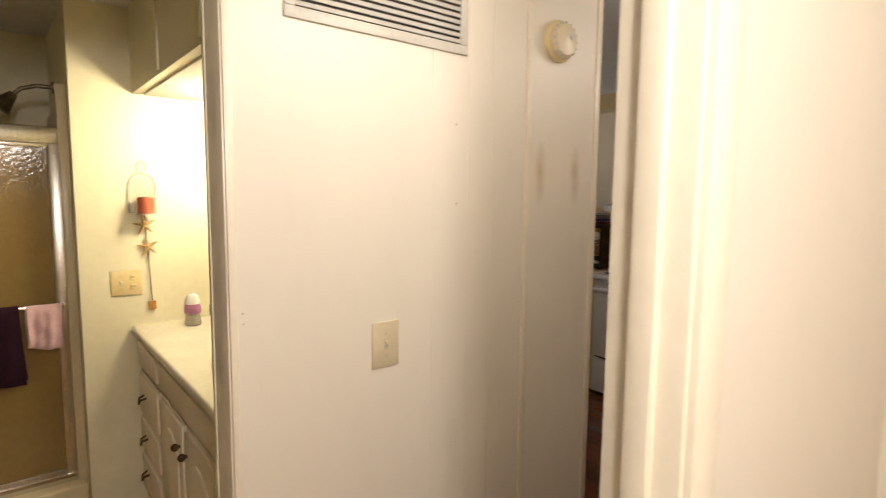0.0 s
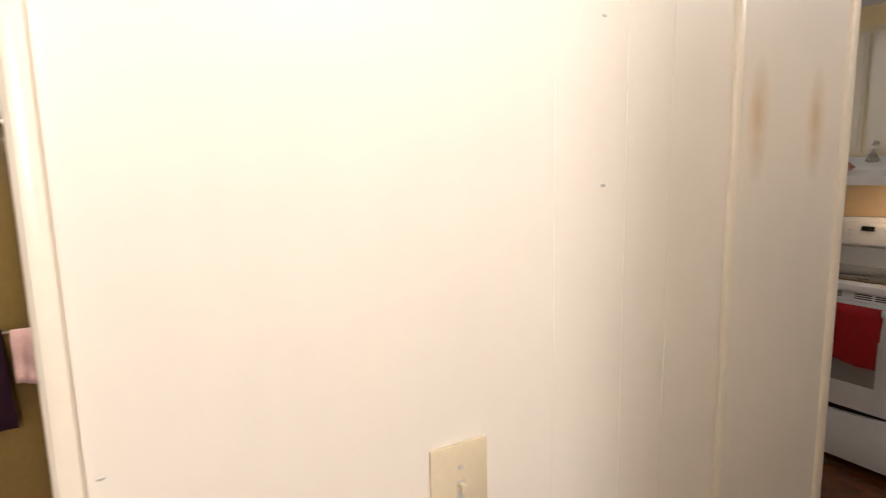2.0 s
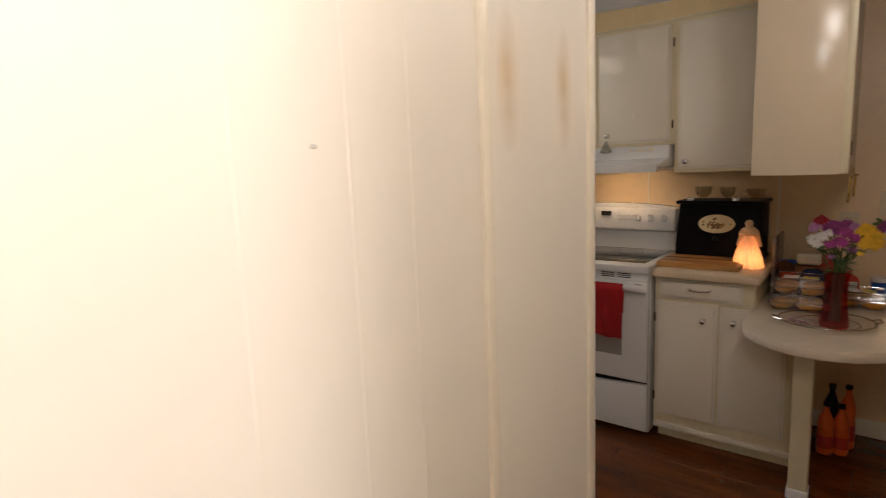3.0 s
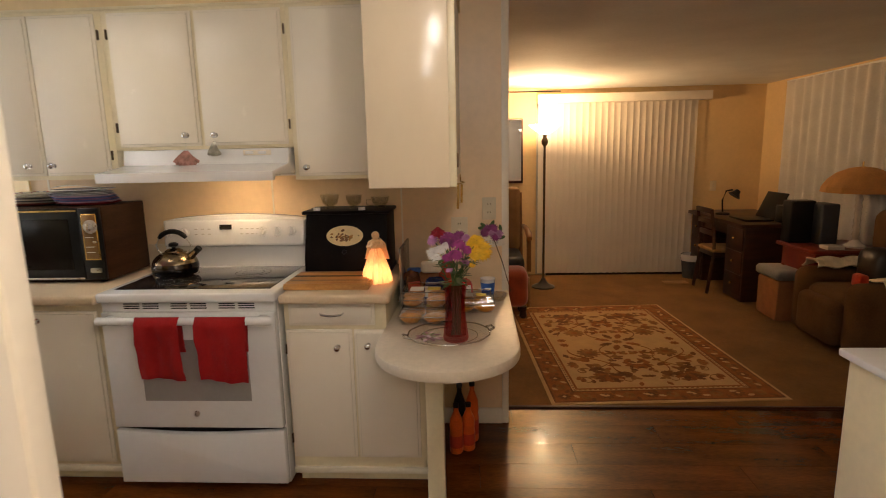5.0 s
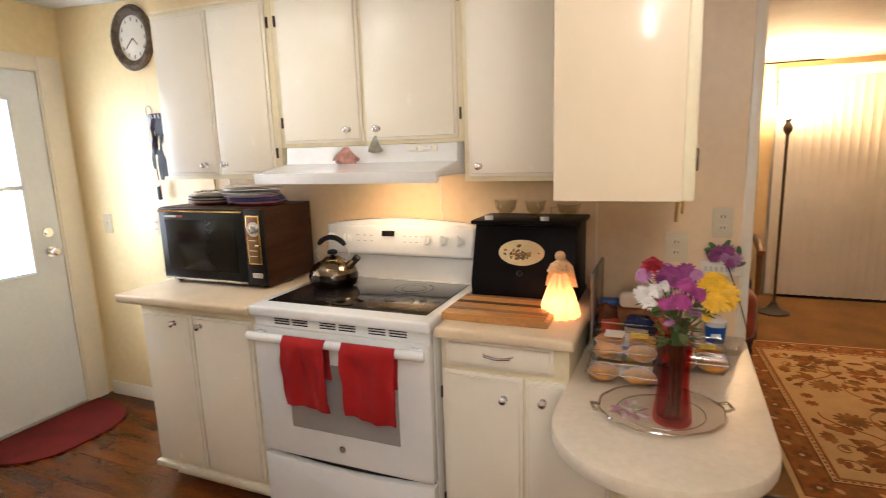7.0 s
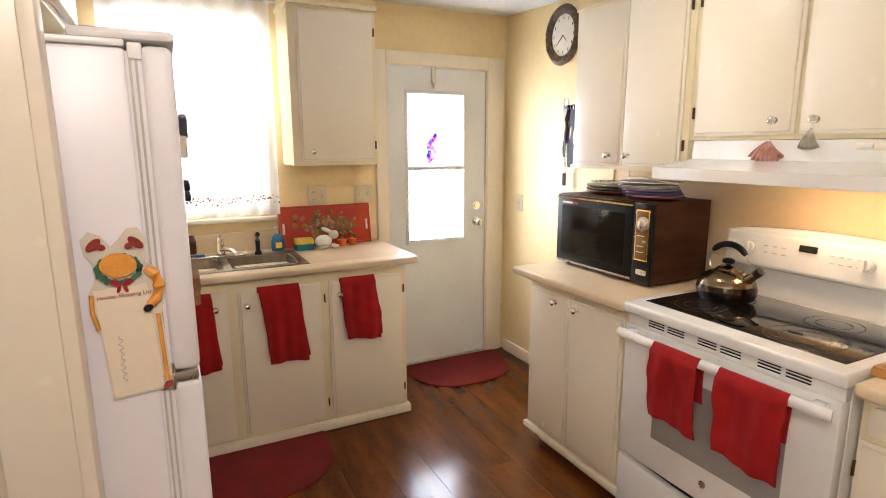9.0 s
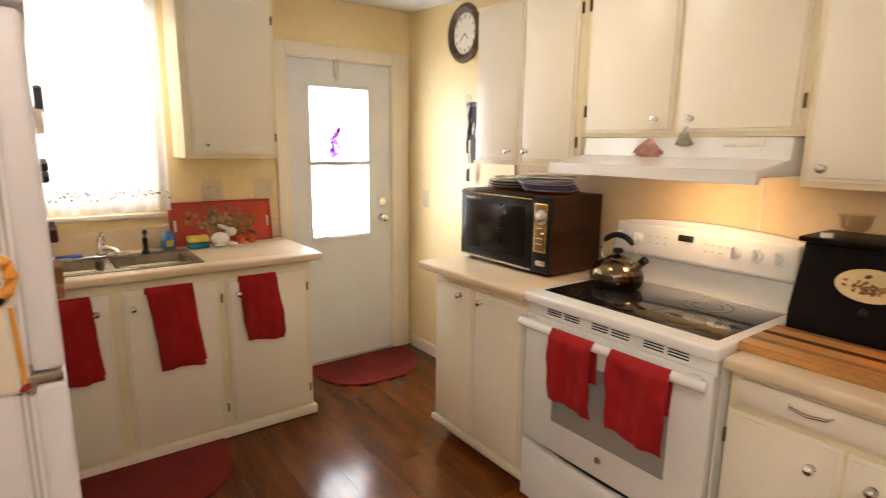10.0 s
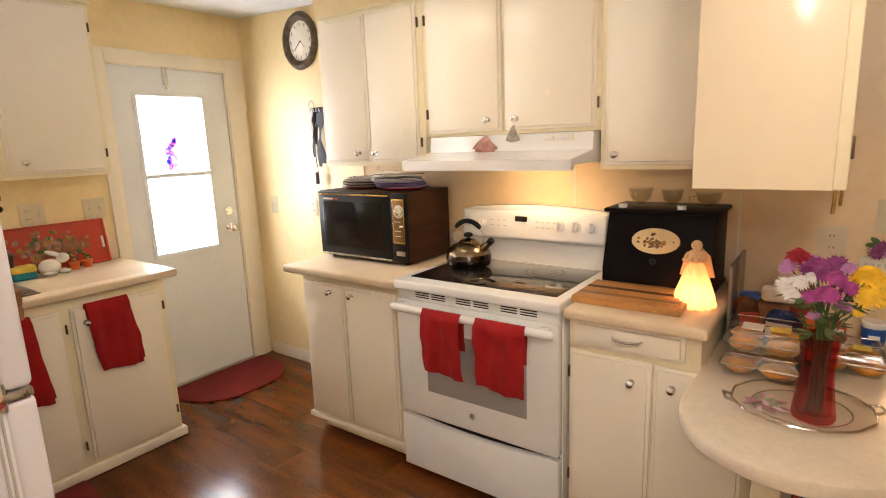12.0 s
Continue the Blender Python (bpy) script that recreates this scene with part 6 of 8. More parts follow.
def key_rack():
    x, y = -2.965, 4.286
    k = thing("key_rack", (x, y, 1.70), "dark hook rack with lanyards and keys", "key rack")
    part("rack", box(B(), x - 0.06, x + 0.06, y - 0.012, y + 0.004, 1.715, 1.742, 0.003), BRONZE, k)
    for dx, z0, w, m in ((-0.030, 1.44, 0.013, BLACKPL), (0.008, 1.38, 0.018, BLACKPL), (0.034, 1.40, 0.034, BLACKPL), (-0.048, 1.58, 0.018, SLATM), (-0.016, 1.52, 0.024, PURPLE)):
        part("hook", tube(B(), [(x + dx, y - 0.008, 1.726), (x + dx, y - 0.030, 1.715), (x + dx, y - 0.034, 1.735)], 0.0025, 6), STEEL, k)
        part("strap", sheet(B(), lambda u, v, dx=dx, z0=z0, w=w: Vector((x + dx + w * (2 * u - 1) * (0.6 + 0.4 * math.sin(v * 9)) + 0.006 * math.sin(v * 7 + dx * 60), y - 0.028 - 0.006 * math.sin(v * 5), z0 + (1.735 - z0) * v)), 4, 14, 0.004), m, k)
    part("loop", tube(B(), [(x - 0.035 + 0.022 * math.cos(a), y - 0.03, 1.755 + 0.028 * math.sin(a)) for a in [2 * math.pi * i / 12 for i in range(13)]], 0.003, 6), SLATM, k)
    part("key_ring", tube(B(), [(x - 0.022 + 0.012 * math.cos(a), y - 0.03, 1.365 + 0.014 * math.sin(a)) for a in [2 * math.pi * i / 12 for i in range(13)]], 0.002, 6), STEEL, k)
    part("strap_tail", tube(B(), [(x - 0.028, y - 0.03, 1.45), (x - 0.022, y - 0.03, 1.378)], 0.003, 6), BLACKPL, k)
    part("key_fob", box(B(), x - 0.040, x - 0.012, y - 0.038, y - 0.026, 1.270, 1.345, 0.005), BLACKPL, k)
    part("key", box(B(), x - 0.020, x - 0.010, y - 0.034, y - 0.031, 1.285, 1.352, 0.001), TRAYRED, k)


key_rack()


def wind_chime():
    x, y = -0.310, 3.95
    c = thing("brass_chime", (x, y, 1.18), "brass hook chain hanging beside the cabinet", "ornament")
    part("hook", tube(B(), [(x, 4.27, 1.362), (x, 4.27, 1.34), (x + 0.02, 4.265, 1.335), (x - 0.016, 4.262, 1.325)], 0.003, 6), BRASS, c)
    part("tube", rod(B(), (x - 0.012, 4.266, 1.33), (x - 0.016, 4.266, 1.20), 0.006, seg=10), BRASS, c)
    part("tube", rod(B(), (x + 0.006, 4.272, 1.325), (x + 0.004, 4.272, 1.23), 0.005, seg=10), BRASS, c)
    part("cord", rod(B(), (x, 4.270, 1.36), (x, 4.270, 1.375), 0.0015, seg=6), BRASS, c)


wind_chime()


def sink_things():
    t = thing("tray", (-3.62, 2.97, 0.912), "red tin tray painted with flowers, leaning on the wall", "tray")
    lean = Matrix.Translation((-3.640, 2.97, 0.914)) @ Matrix.Rotation(radians(-9), 4, "Y")

    def slab(x0, x1, y0, y1, z0, z1, bev=0.0):
        bm = box(B(), x0, x1, y0, y1, z0, z1, bev)
        bmesh.ops.transform(bm, matrix=lean, verts=bm.verts)
        return bm
    part("panel", slab(0.0, 0.004, -0.275, 0.275, 0.0, 0.235), TRAYRED, t, "red lacquered panel")
    for a in ((-0.002, 0.014, -0.282, -0.270, 0, 0.240), (-0.002, 0.014, 0.270, 0.282, 0, 0.240), (-0.002, 0.014, -0.28, 0.28, 0.232, 0.244), (-0.002, 0.014, -0.28, 0.28, -0.001, 0.010)):
        part("rim", slab(*a, 0.003), TRAYRED, t)
    for y in (-0.262, 0.250):
        part("handle", slab(0.004, 0.012, y, y + 0.014, 0.08, 0.145, 0.004), CERAMIC, t, "white tray handle")
    rnd = random.Random(12)
    for k in range(150):
        y, z = rnd.gauss(0.0, 0.090), 0.120 + rnd.gauss(0, 0.036)
        if abs(y) > 0.20 or not 0.03 < z < 0.21:
            continue
        bm = B()
        ball(bm, (0.0055, y, z), rnd.uniform(0.007, 0.019), (0.09, 1, 0.8), 8, 5, Matrix.Rotation(rnd.uniform(0, 3), 4, "X"))
        bmesh.ops.transform(bm, matrix=lean, verts=bm.verts)
        part("painted_flower", bm, (OCHRE, SEPIA, SEPIA, GREEN, OAK, SHELLPINK)[k % 6], t)
    b = thing("soap_bottle", (-3.560, 2.625, 0.9165), "blue dish soap bottle with a white pump", "bottle")
    part("bottle", lathe(B(), [(0.034, 0), (0.038, 0.01), (0.038, 0.055), (0.028, 0.085), (0.013, 0.098)], (-3.575, 2.665, 0.9165), 20, (0.7, 1)), material("clear_blue_soap", (0.10, 0.32, 0.62), 0.1, glass=0.5, vary=0.1), b)
    part("label_mark", box(B(), -3.551, -3.547, 2.648, 2.682, 0.935, 0.968, 0.001), SPONGE, b, "yellow label")
    part("pump", tube(B(), [(-3.575, 2.665, 1.014), (-3.575, 2.665, 1.050), (-3.560, 2.650, 1.055), (-3.545, 2.638, 1.050)], 0.005, 7), ENAMEL, b)
    for z, m, lab in ((0.912, TEAL, "teal scouring sponge beside the sink"), (0.947, SPONGE, "yellow sponge resting on another")):
        bm = B()
        box(bm, -3.585, -3.515, 2.755, 2.860, z + 0.0005, z + 0.034, 0.007, 2)
        single("sponge", bm, m, lab, "sponge", "sponges")
    r = thing("rabbit_figurine", (-3.56, 2.94, 0.912), "white ceramic rabbit figurine", "figurine")
    bm = B()
    ball(bm, (-3.555, 2.925, 0.952), 0.046, (0.75, 1.15, 0.86))
    ball(bm, (-3.545, 2.985, 0.990), 0.028, (0.85, 1.1, 0.95))
    for s in (-1, 1):
        ball(bm, (-3.550 + s * 0.010, 2.945, 1.018), 0.030, (0.28, 1.1, 0.42), 12, 8, Matrix.Rotation(radians(-25), 4, "X"))
        ball(bm, (-3.540 + s * 0.020, 2.985, 0.923), 0.018, (0.8, 1.4, 0.6))
        ball(bm, (-3.545 + s * 0.026, 2.915, 0.922), 0.022, (0.8, 1.5, 0.5))
    part("rabbit", bm, CERAMIC, r)
    for y in (3.045, 3.105):
        p = thing("flower_pot", (-3.575, y, 0.912), "tiny orange flower pot ornament", "ornament", "tiny pots")
        part("pot", lathe(B(), [(0.018, 0), (0.026, 0.032), (0.028, 0.033), (0.028, 0.040)], (-3.575, y, 0.9125), 16), ORANGE, p)
        for k in range(5):
            bm = B()
            ball(bm, (-3.575 + 0.008 * math.cos(k * 1.3), y + 0.012 * math.sin(k * 1.3), 0.965 + 0.007 * k), 0.010, (1, 1, 0.7), 8, 5)
            part("bloom", bm, (OCHRE, GREEN)[k % 2], p)
    bm = B()
    box(bm, -3.50, -3.478, 2.16, 2.27, 0.9335, 0.945, 0.004)
    single("scrub_brush", bm, BLUE, "blue brush lying on the faucet base", "brush")


sink_things()


def crumpled_packet(x, y, z, sx, sy, sz, mat, band, label, turn):
    """A soft foil bag, creased all over, with crimped ends."""
    b = thing("snack_packet", (x, y, z), label, "packet", "snack packets")
    bm = B()
    ball(bm, (0, 0, 0), 1.0, (1, 1, 1), 20, 14)
    for v in bm.verts:
        d = v.co.normalized()
        k = 1 + 0.22 * noise.noise(d * 2.7 + Vector((x * 31, y * 17, 0))) + 0.10 * noise.noise(d * 7.0 + Vector((x * 13, 3, 0)))
        e = max(abs(d.x), abs(d.y), abs(d.z))
        v.co = Vector((d.x * sx, d.y * sy, d.z * sz)) * k * (0.55 + 0.45 / e * 0.8)
    low = min(v.co.z for v in bm.verts)
    m = Matrix.Translation((x, y, z - low + 0.001)) @ Matrix.Rotation(radians(turn), 4, "Z")
    bmesh.ops.transform(bm, matrix=m, verts=bm.verts)
    part("bag", bm, mat, b, smooth=25)
    bm = B()
    sheet(bm, lambda u, v: m @ Vector(((u - 0.5) * sx * 1.3, -sy * 1.02 - 0.004 * math.sin(6 * u), (v - 0.4) * sz * 0.7)), 8, 4, 0.0015)
    part("printed_band", bm, band, b)


NAVY = material("navy_foil", (0.02, 0.035, 0.14), 0.25, vary=0.3, scale=30.0)
COCOA = material("cocoa_film", (0.10, 0.035, 0.015), 0.25, vary=0.35, scale=30.0)
crumpled_packet(-0.545, 4.02, 0.7605, 0.045, 0.040, 0.085, COCOA, TRAYRED, "dark brown snack bag against the counter end", 20)
crumpled_packet(-0.430, 3.975, 0.7605, 0.060, 0.035, 0.075, NAVY, PAPER, "navy foil snack bag behind the pies", -15)
crumpled_packet(-0.345, 3.900, 0.7605, 0.055, 0.035, 0.045, COCOA, ORANGE, "brown snack bag with an orange band", 35)
crumpled_packet(-0.300, 4.075, 0.7605, 0.050, 0.030, 0.060, TRAYRED, PAPER, "red snack bag near the wall", 10)


# ---- living room ----
def rug():
    x0, x1, y0, y1 = 0.185, 1.600, 4.500, 6.520
    z = 0.008
    r = thing("area_rug", ((x0 + x1) / 2, (y0 + y1) / 2, z), "cream oriental rug with rust flowered border", "rug")
    CREAMW = material("cream_rug_wool", (0.56, 0.355, 0.150), 1.0, vary=0.08, scale=9.0, bump=0.6, bump_scale=400)
    RUST = material("rust_rug_wool", (0.30, 0.105, 0.022), 1.0, vary=0.20, scale=14.0, bump=0.6, bump_scale=400)
    DARKW = material("brown_rug_wool", (0.20, 0.078, 0.020), 1.0, vary=0.25, scale=14.0, bump=0.6, bump_scale=400)
    OLIVE = material("olive_rug_wool", (0.29, 0.135, 0.036), 1.0, vary=0.25, scale=14.0, bump=0.6, bump_scale=400)
    part("backing", box(B(), x0, x1, y0, y1, z, z + 0.008, 0.003), CREAMW, r, "cream bound edge")
    for inset, m, dz in ((0.022, DARKW, 0.0090), (0.034, RUST, 0.0098), (0.155, DARKW, 0.0106), (0.165, CREAMW, 0.0114), (0.185, RUST, 0.0122), (0.200, CREAMW, 0.0130)):
        part("band", box(B(), x0 + inset, x1 - inset, y0 + inset, y1 - inset, z + dz - 0.004, z + dz), m, r)
    rnd = random.Random(31)

    def rosette(c, R, n, m, m2, top):
        bm = B()
        ring = []
        for k in range(n):
            for da, f in ((-0.46, 0.62), (-0.30, 0.88), (-0.10, 0.98), (0.0, 1.0), (0.10, 0.98), (0.30, 0.88)):
                a = 2 * math.pi * (k + da) / n
                ring.append(bm.verts.new((c[0] + R * f * math.cos(a), c[1] + R * f * math.sin(a), top)))
        bm.faces.new(ring)
        bm.normal_update()
        bmesh.ops.solidify(bm, geom=bm.faces[:], thickness=0.0006)
        mot = part("motif", bm, m, r)
        bm = B()
        bmesh.ops.create_circle(bm, cap_ends=True, segments=12, radius=R * 0.28, matrix=Matrix.Translation((c[0], c[1], top + 0.0008)))
        bm.normal_update()
        bmesh.ops.solidify(bm, geom=bm.faces[:], thickness=0.0006)
        part("motif_centre", bm, m2, mot)
    def leaf(px, py, L, W, ang, m, top):
        bm, ring = B(), []
        for t, w in ((0, 0.0), (0.2, 0.75), (0.3, 0.60), (0.5, 1.0), (0.6, 0.72), (0.8, 0.62), (1.0, 0.0), (0.8, -0.62), (0.6, -0.72), (0.5, -1.0), (0.3, -0.60), (0.2, -0.75)):
            ring.append(bm.verts.new((px + L * t * math.cos(ang) - W * w * math.sin(ang), py + L * t * math.sin(ang) + W * w * math.cos(ang), top)))
        bm.faces.new(ring)
        bm.normal_update()
        bmesh.ops.solidify(bm, geom=bm.faces[:], thickness=0.0006)
        part("leaf_motif", bm, m, r)

    def scroll(pts, m, w=0.0028):
        part("vine", tube(B(), [(x, y, top - 0.0012) for x, y in pts], w, 5), m, r)
    top = z + 0.0142
    cx, cy = (x0 + x1) / 2, (y0 + y1) / 2
    rosette((cx, cy, 0), 0.040, 10, OLIVE, RUST, top + 0.0004)
    for k in range(8):
        a = math.pi * k / 4 + math.pi / 8
        leaf(cx + 0.055 * math.cos(a), cy + 0.075 * math.sin(a), 0.115, 0.030, a, (DARKW, RUST)[k % 2], top)
    small = [(rnd.uniform(0.04, 0.45), rnd.uniform(0.20, 0.75), rnd.uniform(0.055, 0.095), rnd.uniform(0, 6.28), k) for k in range(60)]
    for sx in (-1, 1):
        for sy in (-1, 1):
            lift = 0.00002 * (sx + 2 * sy + 3)

            def flip(a):
                return math.atan2(sy * math.sin(a), sx * math.cos(a))
            rosette((cx + sx * 0.28, cy + sy * 0.22, 0), 0.088, 12, OLIVE, RUST, top + 0.0004)
            for k in range(7):
                a = -1.9 + 0.63 * k + 1.2
                leaf(cx + sx * 0.25, cy + sy * 0.62, 0.110 if k % 2 else 0.130, 0.027, flip(a), (DARKW, RUST)[k % 2], top + 0.0008 + 0.00012 * k + lift)
                if k < 5:
                    leaf(cx + sx * 0.02, cy + sy * 0.45, 0.085, 0.024, flip(0.35 + 0.55 * k), (RUST, DARKW)[k % 2], top + 0.0007 + 0.00012 * k + lift)
                    leaf(cx + sx * 0.42, cy + sy * 0.44, 0.070, 0.020, flip(-1.0 + 0.55 * k), (OLIVE, RUST)[k % 2], top + 0.0009 + 0.00012 * k + lift)
            rosette((cx + sx * 0.42, cy + sy * 0.05, 0), 0.036, 7, RUST, DARKW, top + 0.0004)
            for px, py, L, a, k in small:
                leaf(cx + sx * px, cy + sy * py, L, L * 0.30, flip(a), (OLIVE, RUST, DARKW)[k % 3], top + 0.0005 - 0.00004 * k + lift)
            scroll([(cx + sx * (0.10 + 0.20 * t + 0.05 * math.sin(9 * t)), cy + sy * (0.06 + 0.58 * t)) for t in [i / 20 for i in range(21)]], OLIVE, 0.0042)
            scroll([(cx + sx * (0.42 - 0.30 * t + 0.04 * math.sin(8 * t)), cy + sy * (0.16 + 0.42 * t)) for t in [i / 20 for i in range(21)]], RUST, 0.0042)
            for hx, hy, d in ((0.36, 0.34, 1), (0.14, 0.70, -1), (0.14, 0.28, -1), (0.42, 0.70, 1), (0.40, 0.55, -1)):
                scroll([(cx + sx * (hx + d * (0.012 + 0.008 * t) * math.cos(t)), cy + sy * (hy + (0.012 + 0.008 * t) * math.sin(t))) for t in [i * 0.4 for i in range(15)]], OLIVE, 0.0032)
    r.location, r.rotation_euler = (0.85, 5.538, z), (0, 0, radians(3.3))
    zb = z + 0.0106
    for side in range(4):
        L = (x1 - x0) if side < 2 else (y1 - y0)
        m = int(L / 0.048)
        for k in range(m):
            s = 0.095 + (L - 0.19) * k / (m - 1)
            w = 0.095 + (0.022 if k % 2 else -0.022) * (k % 3 != 0)
            p = {0: (x0 + s, y0 + w), 1: (x0 + s, y1 - w), 2: (x0 + w, y0 + s), 3: (x1 - w, y0 + s)}[side]
            if side > 1 and k in (0, m - 1):
                continue
            if k % 3 == 0:
                rosette((*p, 0), 0.042, 8, (DARKW, OLIVE)[k % 2], (CREAMW, RUST)[k % 2], zb)
            else:
                leaf(p[0], p[1], 0.050, 0.015, 1.1 * k, (OLIVE, DARKW, CREAMW)[k % 3], zb)
        q = int(L / 0.04)
        for k in range(q):
            s = 0.17 + (L - 0.34) * k / (q - 1)
            p = {0: (x0 + s, y0 + 0.176), 1: (x0 + s, y1 - 0.176), 2: (x0 + 0.176, y0 + s), 3: (x1 - 0.176, y0 + s)}[side]
            leaf(p[0], p[1], 0.020, 0.006, 0.0 if side < 2 else math.pi / 2, DARKW, z + 0.0120)


rug()


DARKBASE = material("dark_bronze_base", (0.035, 0.026, 0.020), 0.45, vary=0.2, scale=12.0)


def torchere():
    x, y = 0.515, 7.33
    t = thing("floor_lamp", (x, y, 0.008), "lit bronze torchere floor lamp with a frosted bowl", "floor lamp")
    part("base", lathe(B(), [(0.125, 0), (0.125, 0.012), (0.105, 0.022), (0.060, 0.040), (0.030, 0.075), (0.018, 0.10)], (x, y, 0.008), 28), DARKBASE, t)
    part("pole", rod(B(), (x, y, 0.10), (x, y, 1.56), 0.012, seg=12), BRONZE, t)
    part("collar", lathe(B(), [(0.013, 0), (0.032, 0.03), (0.036, 0.06), (0.018, 0.10), (0.024, 0.12), (0.040, 0.135)], (x, y, 1.52), 20), BRONZE, t, "turned bronze collar")
    part("bowl", lathe(B(), [(0.040, 0), (0.075, 0.022), (0.125, 0.060), (0.172, 0.102), (0.166, 0.103), (0.118, 0.066), (0.06, 0.022), (0.02, 0.010)], (x, y, 1.645), 30), LAMPGLASS, t, "glowing frosted glass bowl")


torchere()


def patio_door():
    d = thing("door_patio", (1.4, 7.99, 0), "sliding glass patio door behind closed blinds", "door", kind="structure")
    f = B()
    for a, b, c, e in ((0.50, 0.56, 0, 2.02), (2.24, 2.30, 0, 2.02), (0.5, 2.3, 0, 0.05), (0.5, 2.3, 1.97, 2.02), (1.37, 1.43, 0, 2.02)):
        box(f, a, b, 7.97, 8.03, c, e)
    part("frame", f, SLATM, d)
    # opaque dark sheets in place of glass, added to block daylight behind the blinds
    for a, b in ((0.56, 1.37), (1.43, 2.24)):
        part("pane", box(B(), a, b, 7.998, 8.002, 0.05, 1.97), BLACKVOID, d, "opaque dark panel added to keep daylight out")
    v = thing("vertical_blinds", (1.45, 7.90, 0.03), "closed cream vertical blinds with a valance", "blinds")
    part("valance", box(B(), 0.50, 2.42, 7.835, 7.948, 2.005, 2.100, 0.004), BLIND, v, "cream valance")
    n = 25
    for k in range(n):
        x = 0.520 + (2.285 - 0.520) * (k + 0.5) / n
        bm = B()

        def vane(u, w, x=x):
            s = (u - 0.5) * 0.089
            return Vector((x + s * 0.95, 7.895 + s * 0.24 + 0.006 * math.cos(math.pi * (u - 0.5)), 0.035 + 1.975 * w))
        part("vane", sheet(bm, vane, 4, 1, 0.0012), BLIND, v, smooth=60)
    bm = B()
    box(bm, 0.62, 2.30, 7.905, 7.947, 0.008, 0.035)
    structure("trim_track", bm, BLACKPL, "dark patio door bottom track")


patio_door()


def chair_part(bm, x0, x1, y0, y1, z0, z1, b):
    return box(bm, x0, x1, y0, y1, z0, z1, b, 3)


def armchair():
    a = thing("armchair", (-0.03, 6.85, 0.008), "tan armchair with carved oak arms and black seat", "armchair")
    part("backrest", chair_part(B(), -0.36, 0.235, 7.02, 7.16, 0.46, 1.12, 0.05), CHAIRTAN, a, "tan upholstered back")
    part("seat", chair_part(B(), -0.34, 0.235, 6.50, 7.06, 0.36, 0.50, 0.05), LEATHER, a, "black leather seat cushion")
    part("seat_frame", chair_part(B(), -0.36, 0.26, 6.50, 7.10, 0.28, 0.37, 0.012), OAK, a)
    for s in (-0.39, 0.275):
        part("arm", tube(B(), [(s, 7.08, 0.72), (s, 6.80, 0.735), (s, 6.56, 0.715), (s, 6.49, 0.68)], [0.022, 0.026, 0.032, 0.026], 10), OAK, a)
        part("arm_post", tube(B(), [(s, 6.56, 0.70), (s + 0.004, 6.57, 0.55), (s, 6.53, 0.36)], 0.022, 8), OAK, a)
        for y in (6.54, 7.08):
            part("leg", rod(B(), (s * 0.93, y, 0.30), (s, y, 0.008), 0.028, 0.018, seg=10), OAK, a)
        part("back_post", rod(B(), (s * 0.92, 7.12, 0.30), (s * 0.88, 7.16, 1.06), 0.022, seg=8), OAK, a)
    o = thing("ottoman", (-0.05, 6.36, 0.008), "burnt orange velvet footstool with dark feet", "ottoman")
    part("cushion", chair_part(B(), -0.32, 0.235, 6.13, 6.44, 0.115, 0.455, 0.07), ORANGEVELVET, o)
    for x in (-0.28, 0.19):
        for y in (6.18, 6.40):
            part("foot", lathe(B(), [(0.018, 0), (0.034, 0.03), (0.026, 0.07), (0.036, 0.115)], (x, y, 0.008), 14), DARKWOOD, o)


armchair()


def wall_mirror():
    m = thing("wall_mirror", (-0.02, 7.94, 1.10), "dark framed mirror on the living room wall", "mirror")
    part("glass", box(B(), -0.38, 0.335, 7.936, 7.942, 1.13, 1.84), MIRROR, m)
    for a, b, c, e in ((-0.41, 0.345, 1.83, 1.85), (-0.41, 0.345, 1.11, 1.14), (0.325, 0.345, 1.11, 1.85), (-0.41, -0.38, 1.11, 1.85)):
        part("frame", box(B(), a, b, 7.925, 7.95, c, e, 0.004), DARKWOOD, m)


wall_mirror()


def ceiling_fan():
    x, y = -0.32, 6.15
    z = ceiling_z(x) + 0.003
    f = thing("ceiling_fan", (x, y, z), "dark brown ceiling fan at rest", "ceiling fan")
    part("rod", rod(B(), (x, y, z), (x, y, z - 0.10), 0.014), BRONZE, f)
    part("motor", lathe(B(), [(0.05, 0.0), (0.105, 0.02), (0.105, 0.085), (0.06, 0.11)], (x, y, 1.905), 26), BRONZE, f)
    for k in range(4):
        bm = B()
        box(bm, 0.13, 0.80, -0.062, 0.062, -0.004, 0.004, 0.003)
        box(bm, 0.06, 0.16, -0.015, 0.015, -0.005, 0.005)
        bmesh.ops.transform(bm, matrix=pose(x, y, 1.965, 8, 0, 2 + 90 * k), verts=bm.verts)
        part("blade", bm, DARKWOOD, f)


ceiling_fan()


